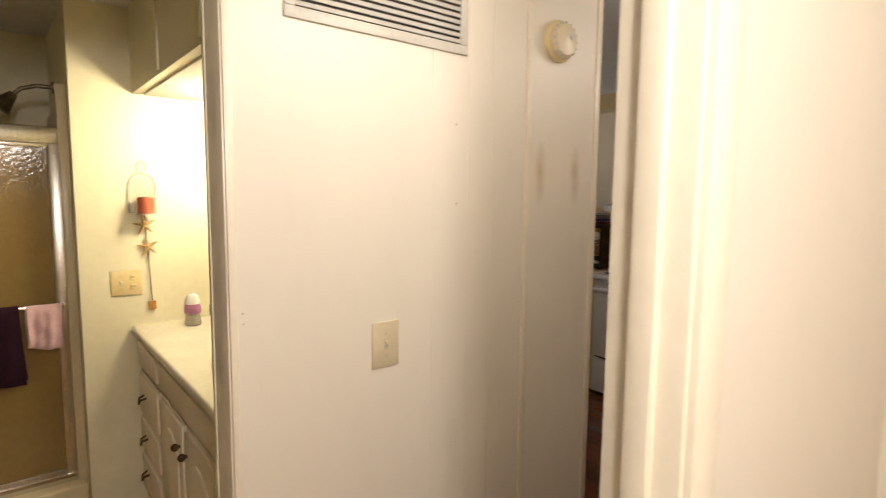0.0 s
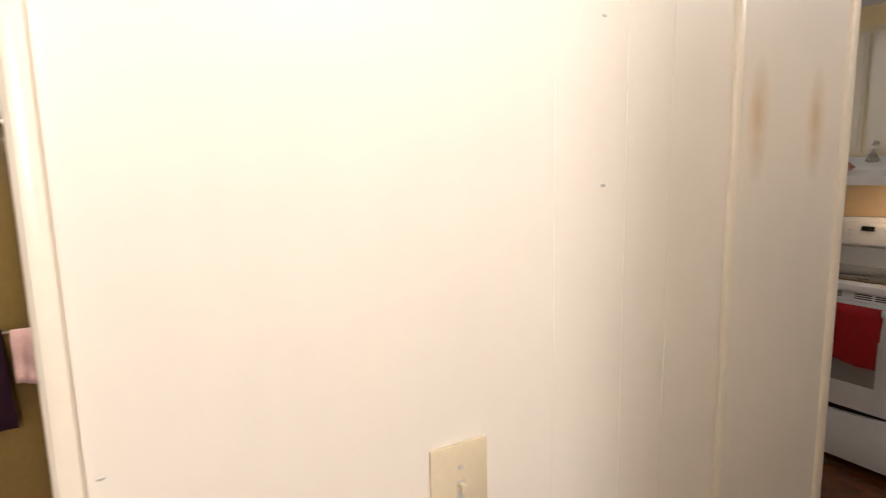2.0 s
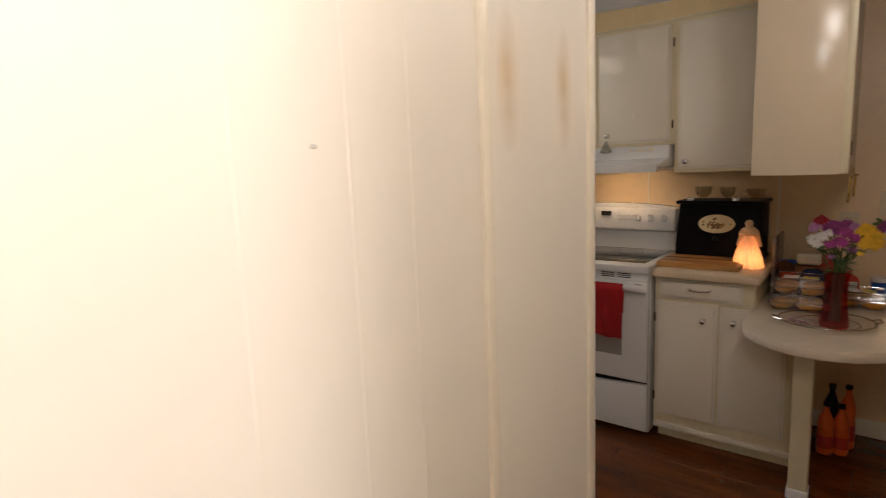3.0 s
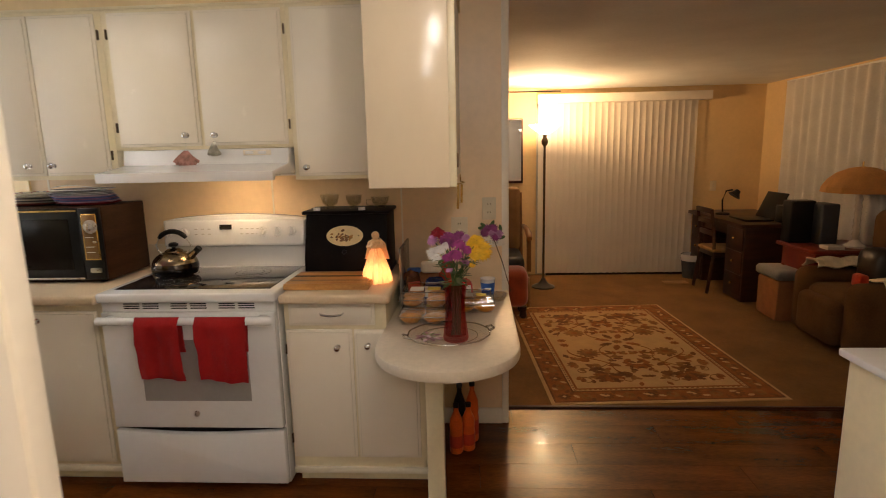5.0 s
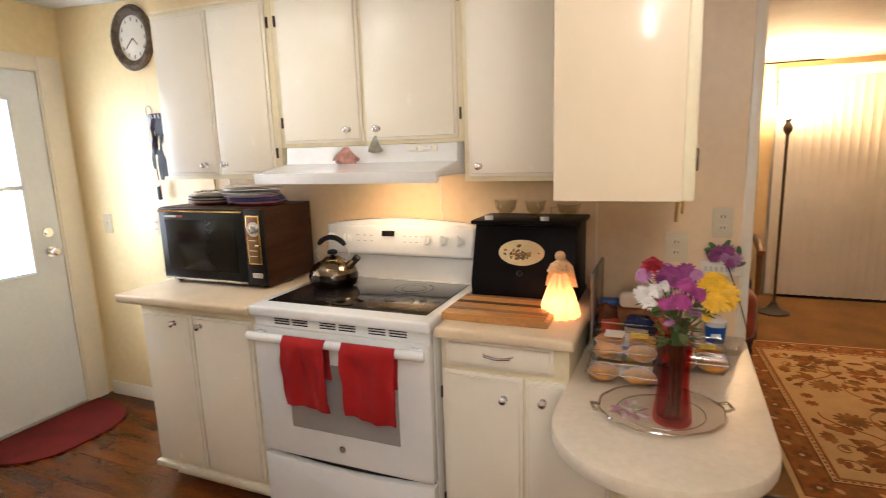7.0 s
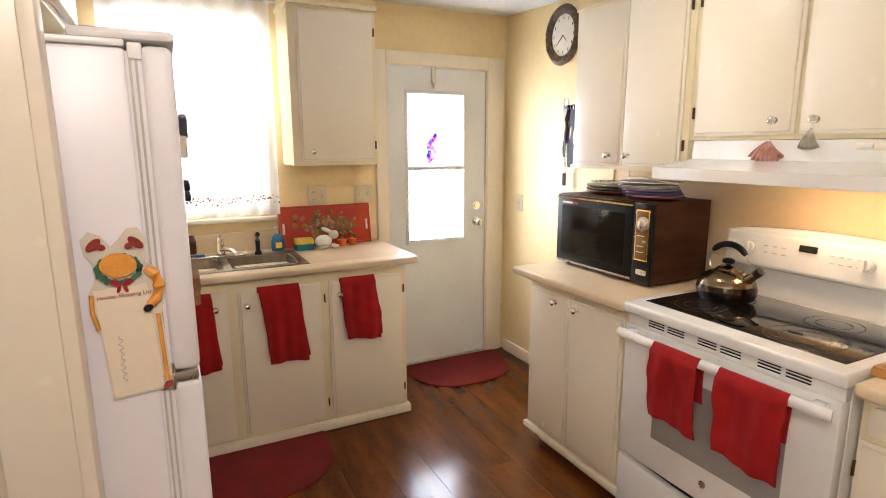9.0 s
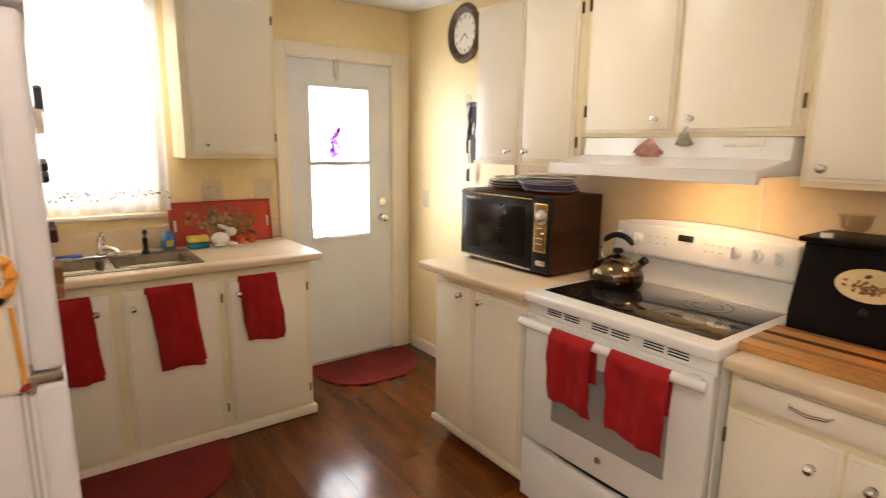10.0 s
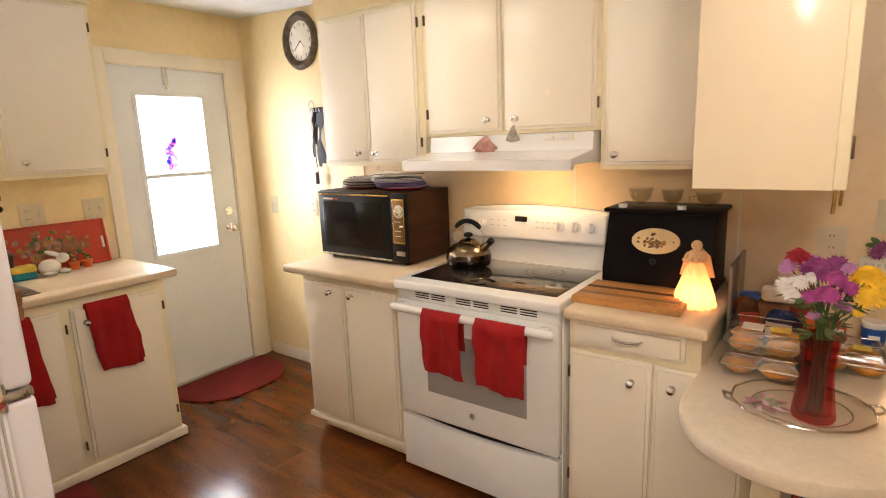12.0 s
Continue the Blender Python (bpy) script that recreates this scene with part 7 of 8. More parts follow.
def desk():
    d = thing("desk", (2.6, 7.2, 0.008), "dark mahogany pedestal desk against the wall", "desk")
    part("desktop", box(B(), 2.24, 2.98, 6.60, 7.88, 0.735, 0.768, 0.006), DARKWOOD, d)
    for y0, y1 in ((6.63, 7.00), (7.52, 7.86)):
        p = part("pedestal", box(B(), 2.285, 2.96, y0, y1, 0.02, 0.736, 0.006), DARKWOOD, d)
        for k in range(3):
            part("drawer", box(B(), 2.275, 2.29, y0 + 0.02, y1 - 0.02, 0.07 + 0.22 * k, 0.27 + 0.22 * k, 0.004), DARKWOOD, p)
            kb = B()
            ball(kb, (2.266, (y0 + y1) / 2, 0.17 + 0.22 * k), 0.013)
            part("knob", kb, BRASS, p)
    part("apron", box(B(), 2.29, 2.32, 7.0, 7.52, 0.62, 0.735), DARKWOOD, d)
    part("back_panel", box(B(), 2.93, 2.96, 7.0, 7.52, 0.1, 0.735), DARKWOOD, d)
    c = thing("desk_chair", (2.30, 7.18, 0.008), "dark wooden chair with an upholstered seat", "chair")
    part("seat", box(B(), 2.16, 2.54, 6.99, 7.37, 0.43, 0.47, 0.015, 3), CHAIRTAN, c)
    part("seat_rail", box(B(), 2.17, 2.53, 7.0, 7.36, 0.385, 0.432, 0.004), DARKWOOD, c)
    for x, y in ((2.18, 7.01), (2.18, 7.35), (2.52, 7.02), (2.52, 7.34)):
        back = x < 2.3
        part("leg", tube(B(), [(x - (0.05 if back else 0), y, 0.008), (x, y, 0.40)] + ([(x - 0.01, y, 0.62), (x - 0.05, y, 0.87)] if back else []), 0.017, 8), DARKWOOD, c)
    for z in (0.62, 0.74, 0.85):
        xx = 2.17 - (z - 0.6) * 0.16
        part("back_slat", box(B(), xx - 0.01, xx + 0.008, 7.02, 7.34, z - 0.025, z + 0.025, 0.004), DARKWOOD, c)
    l = thing("laptop", (2.56, 6.98, 0.768), "open black laptop on the desk", "laptop")
    part("keyboard_base", box(B(), 2.36, 2.62, 6.78, 7.14, 0.769, 0.788, 0.004), BLACKPL, l)
    bm = B()
    box(bm, -0.006, 0.006, -0.18, 0.18, 0, 0.27, 0.004)
    bmesh.ops.transform(bm, matrix=pose(2.625, 6.96, 0.784, 0, 24, 0), verts=bm.verts)
    part("screen", bm, BLACKPL, l)
    bm = B()
    box(bm, 2.62, 2.94, 6.66, 6.78, 0.769, 0.93, 0.01)
    single("printer", bm, BLACKPL, "black printer beside the laptop", "printer")
    s = thing("desk_lamp", (2.42, 7.42, 0.768), "small black desk lamp, off", "desk lamp")
    part("base", lathe(B(), [(0.07, 0), (0.07, 0.018), (0.03, 0.028)], (2.42, 7.42, 0.768), 20), BLACKPL, s)
    part("neck", tube(B(), [(2.42, 7.42, 0.79), (2.41, 7.42, 0.92), (2.44, 7.41, 1.02), (2.50, 7.40, 1.03)], 0.009, 8), BLACKPL, s)
    bm = lathe(B(), [(0.025, 0.07), (0.035, 0.04), (0.065, 0.0), (0.055, 0.002)], (0, 0, 0), 18)
    bmesh.ops.transform(bm, matrix=pose(2.52, 7.40, 0.965, 0, 35, 0), verts=bm.verts)
    part("shade", bm, BLACKPL, s)
    b = thing("waste_bin", (2.37, 7.80, 0.008), "grey waste bin with a white liner", "bin")
    part("bin", lathe(B(), [(0.095, 0), (0.12, 0.26), (0.114, 0.26), (0.088, 0.012)], (2.26, 7.74, 0.008), 22), BLUESTUFF, b)
    part("liner", lathe(B(), [(0.122, 0.20), (0.130, 0.245), (0.122, 0.272), (0.112, 0.27), (0.108, 0.20)], (2.26, 7.74, 0.008), 18), ENAMEL, b, "white bag liner")


desk()


def lamp_corner():
    t = thing("side_table", (2.72, 6.0, 0.008), "red lacquered side table", "table")
    part("tabletop", box(B(), 2.42, 3.02, 5.82, 6.36, 0.63, 0.66, 0.006), REDWOOD, t)
    part("drawer_box", box(B(), 2.46, 3.0, 5.86, 6.32, 0.46, 0.63, 0.004), REDWOOD, t)
    for x in (2.48, 2.97):
        for y in (5.88, 6.30):
            part("leg", box(B(), x - 0.022, x + 0.022, y - 0.022, y + 0.022, 0.008, 0.47, 0.004), REDWOOD, t)
    l = thing("table_lamp", (2.83, 5.98, 0.66), "table lamp with twisted white base and amber shade", "table lamp")
    part("base", lathe(B(), [(0.075, 0), (0.08, 0.015), (0.05, 0.035), (0.028, 0.06)], (2.83, 5.98, 0.66), 24), CERAMIC, l)
    bm = lathe(B(), [(0.019, 0.05 + 0.028 * k) if k % 2 else (0.027, 0.05 + 0.028 * k) for k in range(15)], (2.83, 5.98, 0.66), 18)
    part("column", bm, CERAMIC, l, "twisted white column")
    part("shade", lathe(B(), [(0.270, 0.0), (0.262, 0.045), (0.225, 0.105), (0.165, 0.155), (0.085, 0.190), (0.020, 0.200), (0.020, 0.196), (0.08, 0.184), (0.215, 0.10), (0.262, 0.0)], (2.83, 5.98, 1.105), 12), AMBERSHADE, l, "amber panelled dome shade", smooth=20)
    part("finial", rod(B(), (2.83, 5.98, 1.30), (2.83, 5.98, 1.345), 0.007), BRASS, l)
    part("stem", rod(B(), (2.83, 5.98, 1.05), (2.83, 5.98, 1.31), 0.008), BRASS, l)
    for x0, x1, y0, y1, z0, z1, m, nm, lab in ((2.44, 2.64, 6.20, 6.34, 0.66, 1.02, BLACKPL, "tote_bag", "black bag standing on the side table"), (2.62, 2.76, 6.08, 6.28, 0.66, 1.00, BLUESTUFF, "monitor", "dark blue-grey flat screen on the table"),
                                               (2.55, 2.68, 5.86, 5.97, 0.66, 0.69, CERAMIC, "trinket_dish", "white trinket dish on the side table")):
        bm = B()
        box(bm, x0, x1, y0, y1, z0 + 0.0005, z1, min(x1 - x0, y1 - y0, z1 - z0) * 0.09, 3)
        single(nm, bm, m, lab, nm.replace("_", " "))
    r = thing("recliner", (2.65, 5.45, 0.008), "brown microfibre recliner with a cream throw", "armchair")
    part("seat", box(B(), 2.30, 3.00, 5.24, 5.72, 0.06, 0.46, 0.09, 4), SOFABROWN, r)
    part("footrest", box(B(), 2.235, 2.36, 5.26, 5.70, 0.07, 0.40, 0.06, 4), SOFABROWN, r)
    for y0, y1 in ((5.07, 5.27), (5.68, 5.86)):
        part("arm", box(B(), 2.28, 3.00, y0, y1, 0.05, 0.555, 0.085, 4), SOFABROWN, r)
    part("backrest", box(B(), 2.78, 3.03, 5.16, 5.78, 0.30, 1.0, 0.09, 4), SOFABROWN, r)
    bm = B()
    sheet(bm, lambda u, v: Vector((2.36 + 0.40 * u + 0.02 * math.sin(9 * v), 5.655 + 0.22 * v, 0.572 + 0.05 * math.sin(math.pi * v) + 0.010 * math.sin(13 * u + 5 * v) - 0.10 * max(0, v - 0.8))), 20, 12, 0.012)
    single("throw_blanket", bm, KNIT, "cream knitted throw folded over the recliner arm", "blanket", smooth=80)
    bm = B()
    sheet(bm, lambda u, v: Vector((2.45 + 0.45 * u, 5.05 + 0.20 * v, 0.560 + 0.03 * math.sin(math.pi * v) + 0.012 * math.sin(11 * u + 7 * v) - 0.20 * max(0, 0.3 - v))), 20, 10, 0.010)
    single("throw_blanket", bm, KNIT, "cream crumpled throw on the front recliner arm", "blanket", smooth=80)
    bm = B()
    box(bm, 2.58, 2.80, 5.36, 5.62, 0.462, 0.74, 0.08, 4)
    single("handbag", bm, LEATHER, "black bag sitting in the recliner", "bag")
    bm = B()
    box(bm, 2.50, 2.57, 5.40, 5.50, 0.462, 0.56, 0.02)
    single("paper_cup", bm, TRAYRED, "red and white packet in the recliner", "packet")
    bm = B()
    box(bm, 2.30, 2.60, 6.05, 6.40, 0.008, 0.365, 0.03, 2)
    for v in bm.verts:
        v.co += 0.012 * Vector((noise.noise(v.co * 9), noise.noise(v.co * 9 + Vector((3, 0, 0))), 0))
    single("paper_bag", bm, KRAFT, "brown paper bag on the carpet", "bag")
    bm = B()
    box(bm, 2.27, 2.62, 6.02, 6.40, 0.366, 0.455, 0.04, 4)
    single("cushion", bm, GREYSTUFF, "grey cushion lying on the paper bag", "cushion")
    bm = B()
    box(bm, 1.86, 2.12, 7.42, 7.55, 0.008, 0.014, 0.002)
    single("floor_register", bm, CHAIRTAN, "flat metal floor register in the carpet", "vent")


lamp_corner()


def east_window():
    w = thing("window_2", (3.05, 6.0, 0.8), "living room window behind white sheers", "window", kind="structure")
    part("window_frame", box(B(), 3.032, 3.049, 5.15, 7.05, 0.80, 1.95, 0.004), ENAMEL, w)
    for k in range(30):
        z = 0.84 + 0.036 * k
        part("blind_slat", box(B(), 3.018, 3.036, 5.20, 7.00, z, z + 0.003, 0, 1, Matrix.Rotation(radians(30), 4, "Y")), ENAMEL, w)
    c = thing("curtain", (3.0, 6.2, 0.3), "long white sheer curtains at the living room window", "curtain")
    part("cloth", sheet(B(), lambda u, v: Vector((2.995 + 0.022 * math.sin(u * 105) + 0.008 * math.sin(u * 43), 4.95 + 2.45 * u, 0.30 + 1.82 * v)), 150, 4, 0.0012), SHEER, c, smooth=80)
    part("rod", rod(B(), (2.995, 4.9, 2.125), (2.995, 7.45, 2.125), 0.010), ENAMEL, c)


east_window()
bm = B()
box(bm, 0.835, 1.30, 2.35, 3.035, 0.0, 0.875, 0.006)
half_wall = structure("wall_half", bm, FRAME, "cream half wall beside the dining space")
part("cap", box(B(), 0.815, 1.32, 2.33, 3.055, 0.8755, 0.90, 0.006), ENAMEL, half_wall, "white cap board")


# ---- bath ----
bm = B()
box(bm, -2.40, -2.30, 0.51, 1.28, 0, 2.5)
structure("wall_bath", bm, BATHWALL, "ivory painted bath wall beside the vanity")
bm = B()
box(bm, -3.70, -2.40, 0.51, 0.58, 0, 2.5)
structure("wall_shower_side", bm, BATHWALL, "ivory shower side wall")
bm = B()
box(bm, -3.45, -3.35, -1.8, 0.51, 0, 2.5)
structure("wall_shower_back", bm, BATHWALL, "ivory shower back wall")
bm = B()
box(bm, -3.40, -0.745, 1.27, 1.285, 0, 2.5)
structure("wall_vanity", bm, BATHWALL, "ivory painted wall behind the vanity")
bm = B()
box(bm, -0.756, -0.742, 0.622, 1.27, 0, 2.5)
structure("wall_bath_inner", bm, BATHWALL, "ivory painted bath side of the hall wall")


def shower():
    s = thing("shower", (-2.45, 0.0, 0), "framed sliding shower door with bronze rippled glass", "shower")
    part("curb", box(B(), -2.56, -2.345, -0.85, 0.508, 0.0, 0.155, 0.012, 3), FIBREGLASS, s, "beige shower curb")
    sur = B()
    box(sur, -3.348, -3.325, -0.9, 0.508, 0.10, 1.84, 0.004)
    box(sur, -3.33, -2.405, 0.490, 0.509, 0.10, 1.90, 0.004)
    part("surround", sur, FIBREGLASS, s, "beige shower surround")
    part("shower_pan", box(B(), -3.33, -2.55, -0.9, 0.50, 0.0, 0.09), FIBREGLASS, s)
    part("top_rail", box(B(), -2.475, -2.405, -0.85, 0.490, 1.700, 1.775, 0.008), STEEL, s, "polished top rail")
    part("wall_jamb", box(B(), -2.470, -2.410, 0.430, 0.490, 0.155, 1.708, 0.008), STEEL, s, "polished wall jamb")
    part("wall_strip", box(B(), -2.42, -2.392, 0.470, 0.5095, 0.0, 1.96, 0.004), FIBREGLASS, s)
    part("bottom_rail", box(B(), -2.475, -2.405, -0.85, 0.490, 0.155, 0.195, 0.005), CHROME, s)
    for y0, y1, x in ((-0.030, 0.450, -2.424), (-0.62, 0.015, -2.456)):
        d = part("door_panel", box(B(), x - 0.003, x + 0.003, y0 + 0.022, y1 - 0.018, 0.215, 1.690), SHOWERGLASS, s, "bronze rippled glass")
        f = B()
        for a, b, c, e in ((y0, y0 + 0.024, 0.195, 1.708), (y1 - 0.020, y1, 0.195, 1.708), (y0, y1, 0.195, 0.218), (y0, y1, 1.685, 1.708)):
            box(f, x - 0.010, x + 0.010, a, b, c, e, 0.003)
        part("panel_frame", f, STEEL, d, "aluminium panel frame")
    part("towel_bar", rod(B(), (-2.375, -0.05, 0.995), (-2.375, 0.455, 0.995), 0.009), CHROME, s, "chrome towel bar")
    for y in (-0.04, 0.448):
        part("bar_post", rod(B(), (-2.415, y, 0.995), (-2.368, y, 0.995), 0.011), CHROME, s)
    h = part("shower_head", rod(B(), (-2.70, 0.489, 1.985), (-2.70, 0.480, 1.985), 0.028, seg=20), SPRAYMETAL, s, "tarnished shower head on a bent arm")
    part("arm", tube(B(), [(-2.70, 0.488, 1.985), (-2.70, 0.42, 1.985), (-2.70, 0.36, 1.965), (-2.70, 0.325, 1.925)], 0.010, 10), SPRAYMETAL, h)
    part("head", rod(B(), (-2.70, 0.335, 1.940), (-2.70, 0.275, 1.865), 0.018, 0.048, seg=20), SPRAYMETAL, h)


shower()
draped_towel((-2.375, 0.125, 1.006), 0.365, 0.335, 0.30, "x", "dark purple bath towel on the shower bar", 0.9, "bath towels", out=0.020, mat=PURPLE)
draped_towel((-2.375, 0.378, 1.006), 0.130, 0.190, 0.18, "x", "pale pink hand towel on the shower bar", 2.4, "bath towels", out=0.018, mat=PINK)


def vanity():
    v = thing("vanity", (-1.55, 1.0, 0), "cream bath vanity with drawers and arched doors", "vanity")
    f = 0.735
    part("body", box(B(), -2.298, -0.76, f, 1.268, 0.08, 0.845, 0.002), TRIM, v)
    part("toe_kick", box(B(), -2.29, -0.77, f + 0.06, 1.26, 0, 0.081), TRIM, v)
    for z0, z1, zk in ((0.475, 0.675, 0.572), (0.300, 0.460, 0.382), (0.105, 0.285, 0.215)):
        d = cabinet_door(v, -2.270, -1.880, z0, z1, f, "y", TRIM, name="drawer")
        part("pull", tube(B(), [(-2.105, f - 0.020, zk + 0.012), (-2.115, f - 0.042, zk + 0.004), (-2.13, f - 0.046, zk - 0.016), (-2.145, f - 0.042, zk + 0.004), (-2.155, f - 0.020, zk + 0.012)], 0.005, 7), BRONZE, d, "antique brass bail pull")
    cabinet_door(v, -2.270, -1.880, 0.695, 0.825, f, "y", TRIM, name="false_front")
    cabinet_door(v, -1.850, -0.80, 0.695, 0.825, f, "y", TRIM, name="false_front")
    for x0, x1, k in ((-1.845, -1.480, -1.520), (-1.465, -1.10, -1.425)):
        d = cabinet_door(v, x0, x1, 0.105, 0.675, f, "y", TRIM)
        out = [(x0 + 0.06, 0.16), (x1 - 0.06, 0.16), (x1 - 0.06, 0.54)] + [(x1 - 0.06 - (x1 - x0 - 0.12) * t, 0.54 + 0.06 * math.sin(math.pi * t)) for t in [i / 10 for i in range(1, 10)]] + [(x0 + 0.06, 0.54)]
        part("arched_panel", prism(B(), out, "y", f - 0.028, f - 0.019, 0.004), TRIM, d)
        kn = B()
        rod(kn, (k, f - 0.020, 0.585), (k, f - 0.030, 0.585), 0.006)
        ball(kn, (k, f - 0.038, 0.585), 0.014)
        part("knob", kn, BRONZE, d)
    t = single("bath_countertop", box(B(), -2.298, -0.760, 0.700, 1.268, 0.845, 0.880, 0.010, 3), CULTURED, "cream cultured marble vanity top", "countertop")
    part("backsplash", box(B(), -2.29, -0.77, 1.245, 1.268, 0.880, 0.96, 0.004), CULTURED, t)
    part("basin_rim", lathe(B(), [(0.20, 0.0), (0.205, 0.004), (0.19, 0.006), (0.16, 0.002)], (-1.40, 0.985, 0.8805), 32, (1.2, 0.9)), CULTURED, t)
    fc = thing("bath_faucet", (-1.45, 1.19, 0.88), "chrome two-handle faucet on the vanity", "faucet")
    part("base_plate", box(B(), -1.53, -1.33, 1.165, 1.205, 0.880, 0.895, 0.005), CHROME, fc)
    part("spout", tube(B(), [(-1.43, 1.185, 0.89), (-1.43, 1.17, 0.945), (-1.43, 1.11, 0.955), (-1.43, 1.08, 0.935)], 0.011, 10), CHROME, fc)
    for x in (-1.51, -1.35):
        part("handle", rod(B(), (x, 1.185, 0.893), (x, 1.185, 0.93), 0.016, 0.020), CHROME, fc)
    m = thing("bath_mirror", (-1.55, 1.265, 0.97), "wide frameless bath mirror", "mirror")
    part("glass", box(B(), -2.20, -0.80, 1.262, 1.268, 0.97, 1.68), MIRROR, m)
    lb = thing("vanity_light", (-1.75, 1.25, 1.78), "lit vanity light bar above the mirror", "lamp")
    part("bar", box(B(), -2.15, -1.35, 1.225, 1.268, 1.73, 1.81, 0.004), CHROME, lb)
    for x in (-2.05, -1.85, -1.65, -1.45):
        bm = B()
        ball(bm, (x, 1.19, 1.77), 0.038)
        part("bulb", bm, BULBGLOW, lb)
    c = thing("bath_cabinet", (-1.5, 1.0, 1.93), "cream overhead bath cabinet", "cabinet")
    part("body", box(B(), -2.298, -0.76, f + 0.01, 1.268, 1.935, 2.45, 0.003), BATHWALL, c)
    for x in (-1.75, -1.2):
        part("stile", box(B(), x - 0.012, x + 0.012, f + 0.002, f + 0.012, 1.95, 2.40, 0.002), BATHWALL, c)
    part("light_panel", box(B(), -2.24, -0.80, f + 0.05, 1.24, 1.925, 1.936, 0.002), ENAMEL, c, "white underside panel")


vanity()


def bath_decor():
    s = thing("candle_sconce", (-2.298, 0.77, 1.38), "wire wall sconce holding a rust candle", "sconce")
    x = -2.292
    arch = [(x, 0.715, 1.40), (x, 0.715, 1.52)] + [(x, 0.77 - 0.055 * math.cos(math.pi * t), 1.52 + 0.062 * math.sin(math.pi * t)) for t in [i / 8 for i in range(1, 8)]] + [(x, 0.825, 1.52), (x, 0.825, 1.40)]
    part("wire_frame", tube(B(), arch, 0.003, 6), SLATM, s)
    part("cross_wire", tube(B(), [(x, 0.715, 1.402), (x, 0.825, 1.402)], 0.003, 6), SLATM, s)
    for k in range(7):
        part("lattice_wire", tube(B(), [(x, 0.720 + 0.016 * k, 1.405), (x - 0.001, 0.735 + 0.011 * k, 1.47), (x, 0.720 + 0.016 * k, 1.54 + 0.03 * math.sin(math.pi * k / 6))], 0.0014, 5), SLATM, s)
    for sy in (-1, 1):
        part("scroll", tube(B(), [(x, 0.77 + sy * (0.004 + 0.016 * math.sin(t * 3.4)), 1.585 + 0.055 * t) for t in [i / 10 for i in range(11)]], 0.0025, 6), SLATM, s)
    part("candle_tray", rod(B(), (-2.25, 0.775, 1.392), (-2.25, 0.775, 1.398), 0.042, seg=20), SLATM, s)
    part("tray_arm", tube(B(), [(x, 0.772, 1.395), (-2.26, 0.774, 1.394)], 0.003, 6), SLATM, s)
    part("candle", lathe(B(), [(0.034, 0), (0.034, 0.070), (0.030, 0.074), (0.006, 0.072)], (-2.25, 0.775, 1.398), 20), CANDLE, s, "rust-red pillar candle")
    h = thing("starfish_hanging", (-2.29, 0.785, 0.95), "two dried starfish on a cord", "ornament")
    part("cord", tube(B(), [(-2.290, 0.772, 1.40), (-2.291, 0.783, 1.20), (-2.291, 0.792, 0.985)], 0.0022, 5), BRONZE, h)
    for y, z, R in ((0.770, 1.345, 0.048), (0.782, 1.245, 0.045)):
        bm = B()
        ball(bm, (-2.284, y, z), R * 0.26, (0.5, 1, 1), 8, 6)
        for k in range(5):
            a = math.pi / 2 + 2 * math.pi * k / 5 + 0.15
            rod(bm, (-2.284, y, z), (-2.286, y + R * math.cos(a), z + R * math.sin(a)), R * 0.20, R * 0.06, seg=8)
        part("starfish", bm, STARFISH, h)
    part("tag", box(B(), -2.295, -2.286, 0.775, 0.808, 0.945, 0.985, 0.002), OCHRE, h)
    a = thing("air_freshener", (-2.10, 0.93, 0.88), "purple and white gel air freshener", "air freshener")
    c = (-2.14, 0.93, 0.8805)
    part("base", lathe(B(), [(0.034, 0), (0.037, 0.01), (0.030, 0.050), (0.034, 0.055)], c, 20), SLATM, a)
    part("band", lathe(B(), [(0.034, 0.055), (0.037, 0.065), (0.034, 0.100)], c, 20), PETAL_L, a)
    part("cap", lathe(B(), [(0.034, 0.100), (0.032, 0.118), (0.022, 0.140), (0.014, 0.146)], c, 20), ENAMEL, a)
    b = thing("lotion_bottle", (-2.06, 1.01, 0.88), "blue plastic lotion bottle", "bottle")
    part("bottle", lathe(B(), [(0.026, 0), (0.030, 0.01), (0.030, 0.13), (0.022, 0.165), (0.013, 0.185), (0.013, 0.20)], (-2.06, 1.01, 0.8805), 20, (1, 0.7)), material("pale_blue_bottle", (0.20, 0.34, 0.46), 0.3, vary=0.08, scale=12.0), b)
    part("label_mark", box(B(), -2.075, -2.045, 0.986, 0.990, 0.93, 0.98, 0.001), ENAMEL, b)


bath_decor()


# ---- hall fixtures ----
def hall_vent():
    v = thing("return_air_vent", (HX, 1.04, 1.89), "grey louvred return air vent high on the wall", "vent")
    y0, y1, z0, z1 = 0.765, 1.300, 1.888, 2.16
    # dark slab on the solid wall paints the shade between the louvres
    part("shade_backing", box(B(), HX - 0.03, HX + 0.001, y0 + 0.02, y1 - 0.02, z0 + 0.02, z1 - 0.02), BLACKVOID, v)
    for a, b, c, e in ((y0, y1, z0, z0 + 0.026), (y0, y1, z1 - 0.026, z1), (y0, y0 + 0.026, z0 + 0.0262, z1 - 0.0262), (y1 - 0.026, y1, z0 + 0.0262, z1 - 0.0262)):
        part("frame", box(B(), HX, HX + 0.010, a, b, c, e, 0.003), SLATM, v)
    for k in range(13):
        z = z0 + 0.034 + 0.017 * k
        part("slat", louvre(z, y0 + 0.026, y1 - 0.026), SLATM, v)


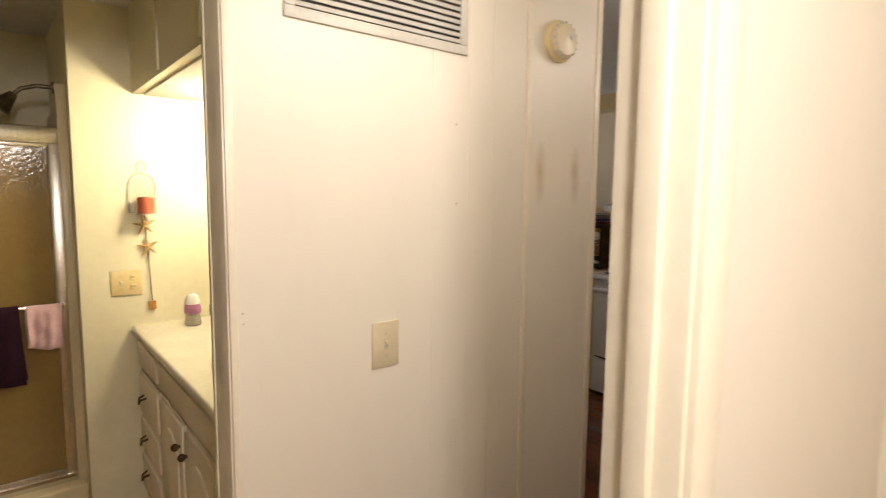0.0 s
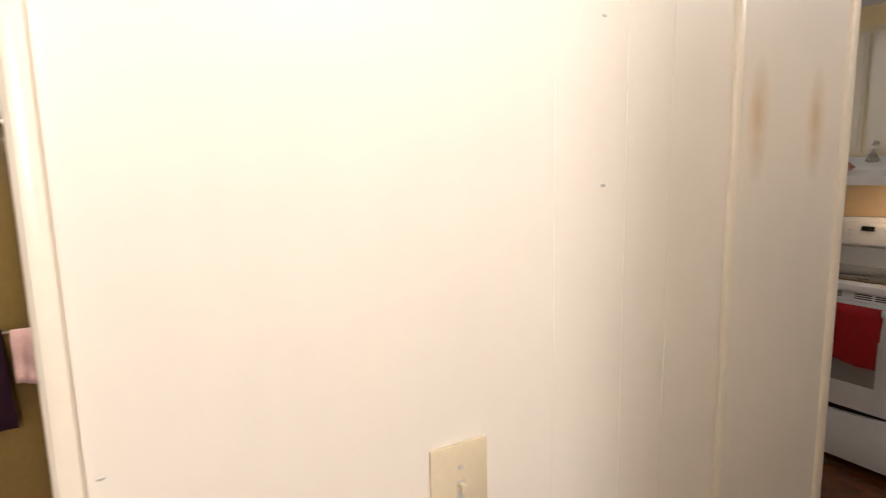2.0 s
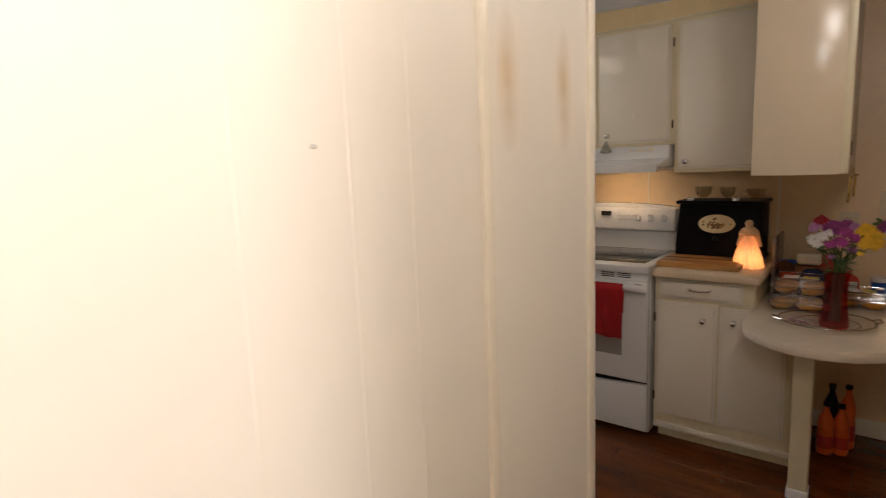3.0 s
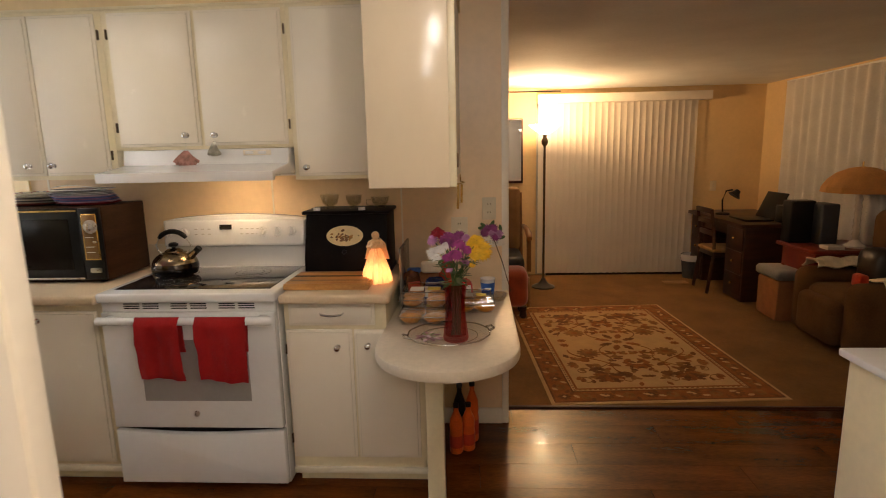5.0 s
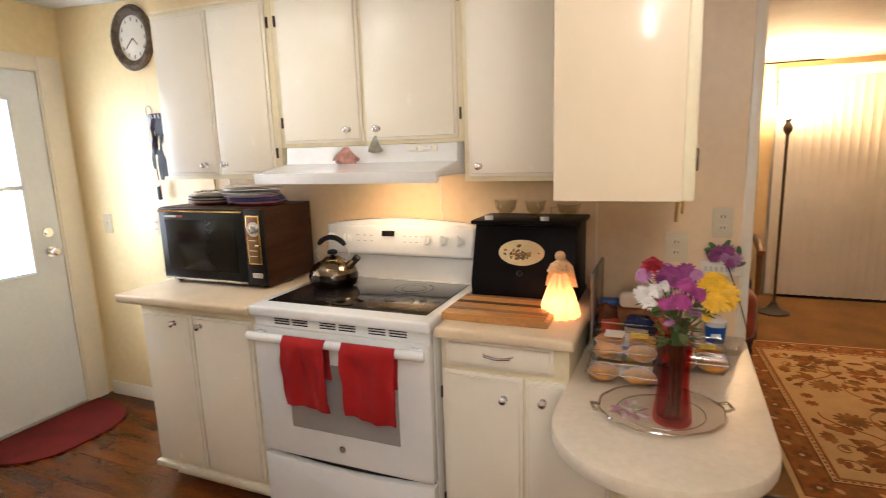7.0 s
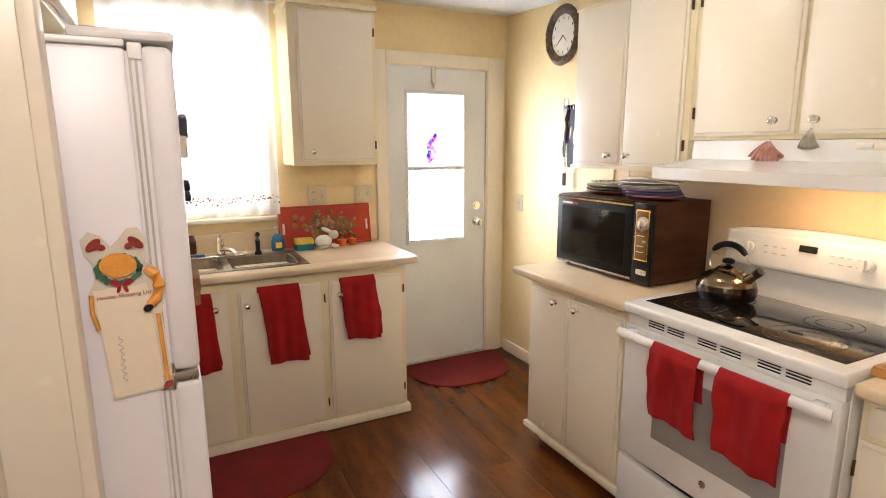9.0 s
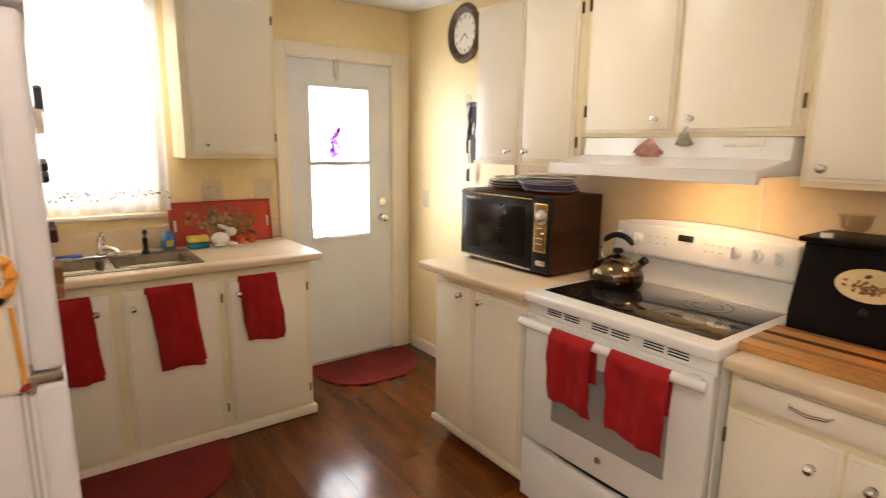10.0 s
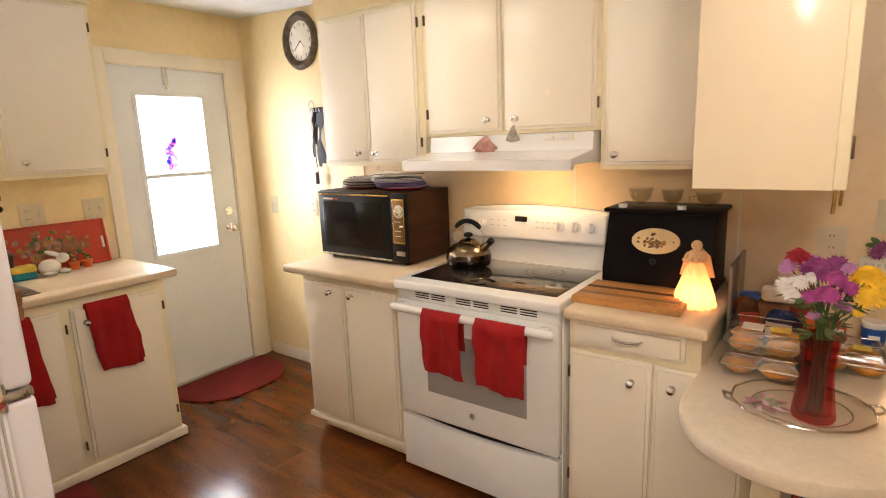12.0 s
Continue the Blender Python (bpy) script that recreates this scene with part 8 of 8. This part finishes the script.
def louvre(z, a, b):
    bm = B()
    pts = [(HX + 0.001, z + 0.006), (HX + 0.0025, z + 0.007), (HX + 0.010, z - 0.005), (HX + 0.0085, z - 0.006)]
    lo, hi = [bm.verts.new((p[0], a, p[1])) for p in pts], [bm.verts.new((p[0], b, p[1])) for p in pts]
    bm.faces.new(lo), bm.faces.new(hi[::-1])
    for k in range(4):
        bm.faces.new((lo[k], hi[k], hi[(k + 1) % 4], lo[(k + 1) % 4]))
    return bm


hall_vent()


def smoke_alarm():
    c = (HX, 1.69, 1.995)
    s = thing("smoke_alarm", c, "round yellowed smoke alarm on the hall wall", "smoke alarm")
    rot = Matrix.Rotation(radians(90), 4, "Y")
    part("base", lathe(B(), [(0.062, 0), (0.066, 0.004), (0.066, 0.014), (0.060, 0.018)], c, 32, (1, 1), rot), IVORYPL, s)
    part("cover", lathe(B(), [(0.058, 0.016), (0.058, 0.030), (0.048, 0.042), (0.020, 0.046)], c, 32, (1, 1), rot), PLASTICW, s)
    part("test_button", lathe(B(), [(0.010, 0.044), (0.010, 0.049)], (c[0], c[1] + 0.02, c[2] + 0.012), 14, (1, 1), rot), SLATM, s)
    for k in range(16):
        a = 2 * math.pi * k / 16
        part("vent_slot", box(B(), HX + 0.030, HX + 0.040, c[1] + 0.0535 * math.cos(a) - 0.003, c[1] + 0.0535 * math.cos(a) + 0.003, c[2] + 0.0535 * math.sin(a) - 0.003, c[2] + 0.0535 * math.sin(a) + 0.003), SLATM, s)


smoke_alarm()


def globe_light(x, y, label):
    z = ceiling_z(x) + 0.003
    c = thing("ceiling_light", (x, y, z), label, "lamp")
    part("base", lathe(B(), [(0.08, 0.0), (0.08, 0.018), (0.06, 0.02)], (x, y, z - 0.02), 24), ENAMEL, c)


# unseen disc added on the ceiling over the hall fill lamp
globe_light(-0.12, 0.98, "white disc added above the hall fill lamp")
# added disc, no such fixture known, marks the entry fill lamp
globe_light(-0.15, 2.25, "white disc added above the kitchen entry fill lamp")


# ---- floor planks, last ----
def planks():
    L, W = 1.22, 0.192
    kinds = {}

    def data(l, w):
        key = (round(l, 3), round(w, 3))
        if key not in kinds:
            kinds[key] = mesh_of("plank", box(B(), 0, l - 0.0010, 0, w - 0.0010, -0.012, 0.0, 0.0005, 1), PLANK, (0, 0, 0))
        return kinds[key]
    y, row = 4.470, 0
    while y > 0.6:
        w = W
        x = -3.70 - (row * 0.47) % L
        while x < 2.6:
            a, b = max(x, -3.70), min(x + L, 2.6)
            if not (b < -1.1 and y < 1.9) and not (a > 0.17 and y < 1.8 + W) and b - a > 0.03:
                if y - w < 1.95:
                    a, b = max(a, -0.66), min(b, 0.17) if y < 1.8 + W else b
                if b - a > 0.03:
                    ob = new("plank", data(b - a, w))
                    ob.parent = floor
                    ob.matrix_parent_inverse = Matrix.Translation(-ORIGIN[floor.name])
                    ob.location = (a, y - w, 0.0)
            x += L
        y -= w
        row += 1


planks()
bm = B()
box(bm, -0.66, 0.17, -1.8, 0.63, -0.012, -0.001)
structure("floor_hall", bm, PLANK, "cherry laminate hall floor")
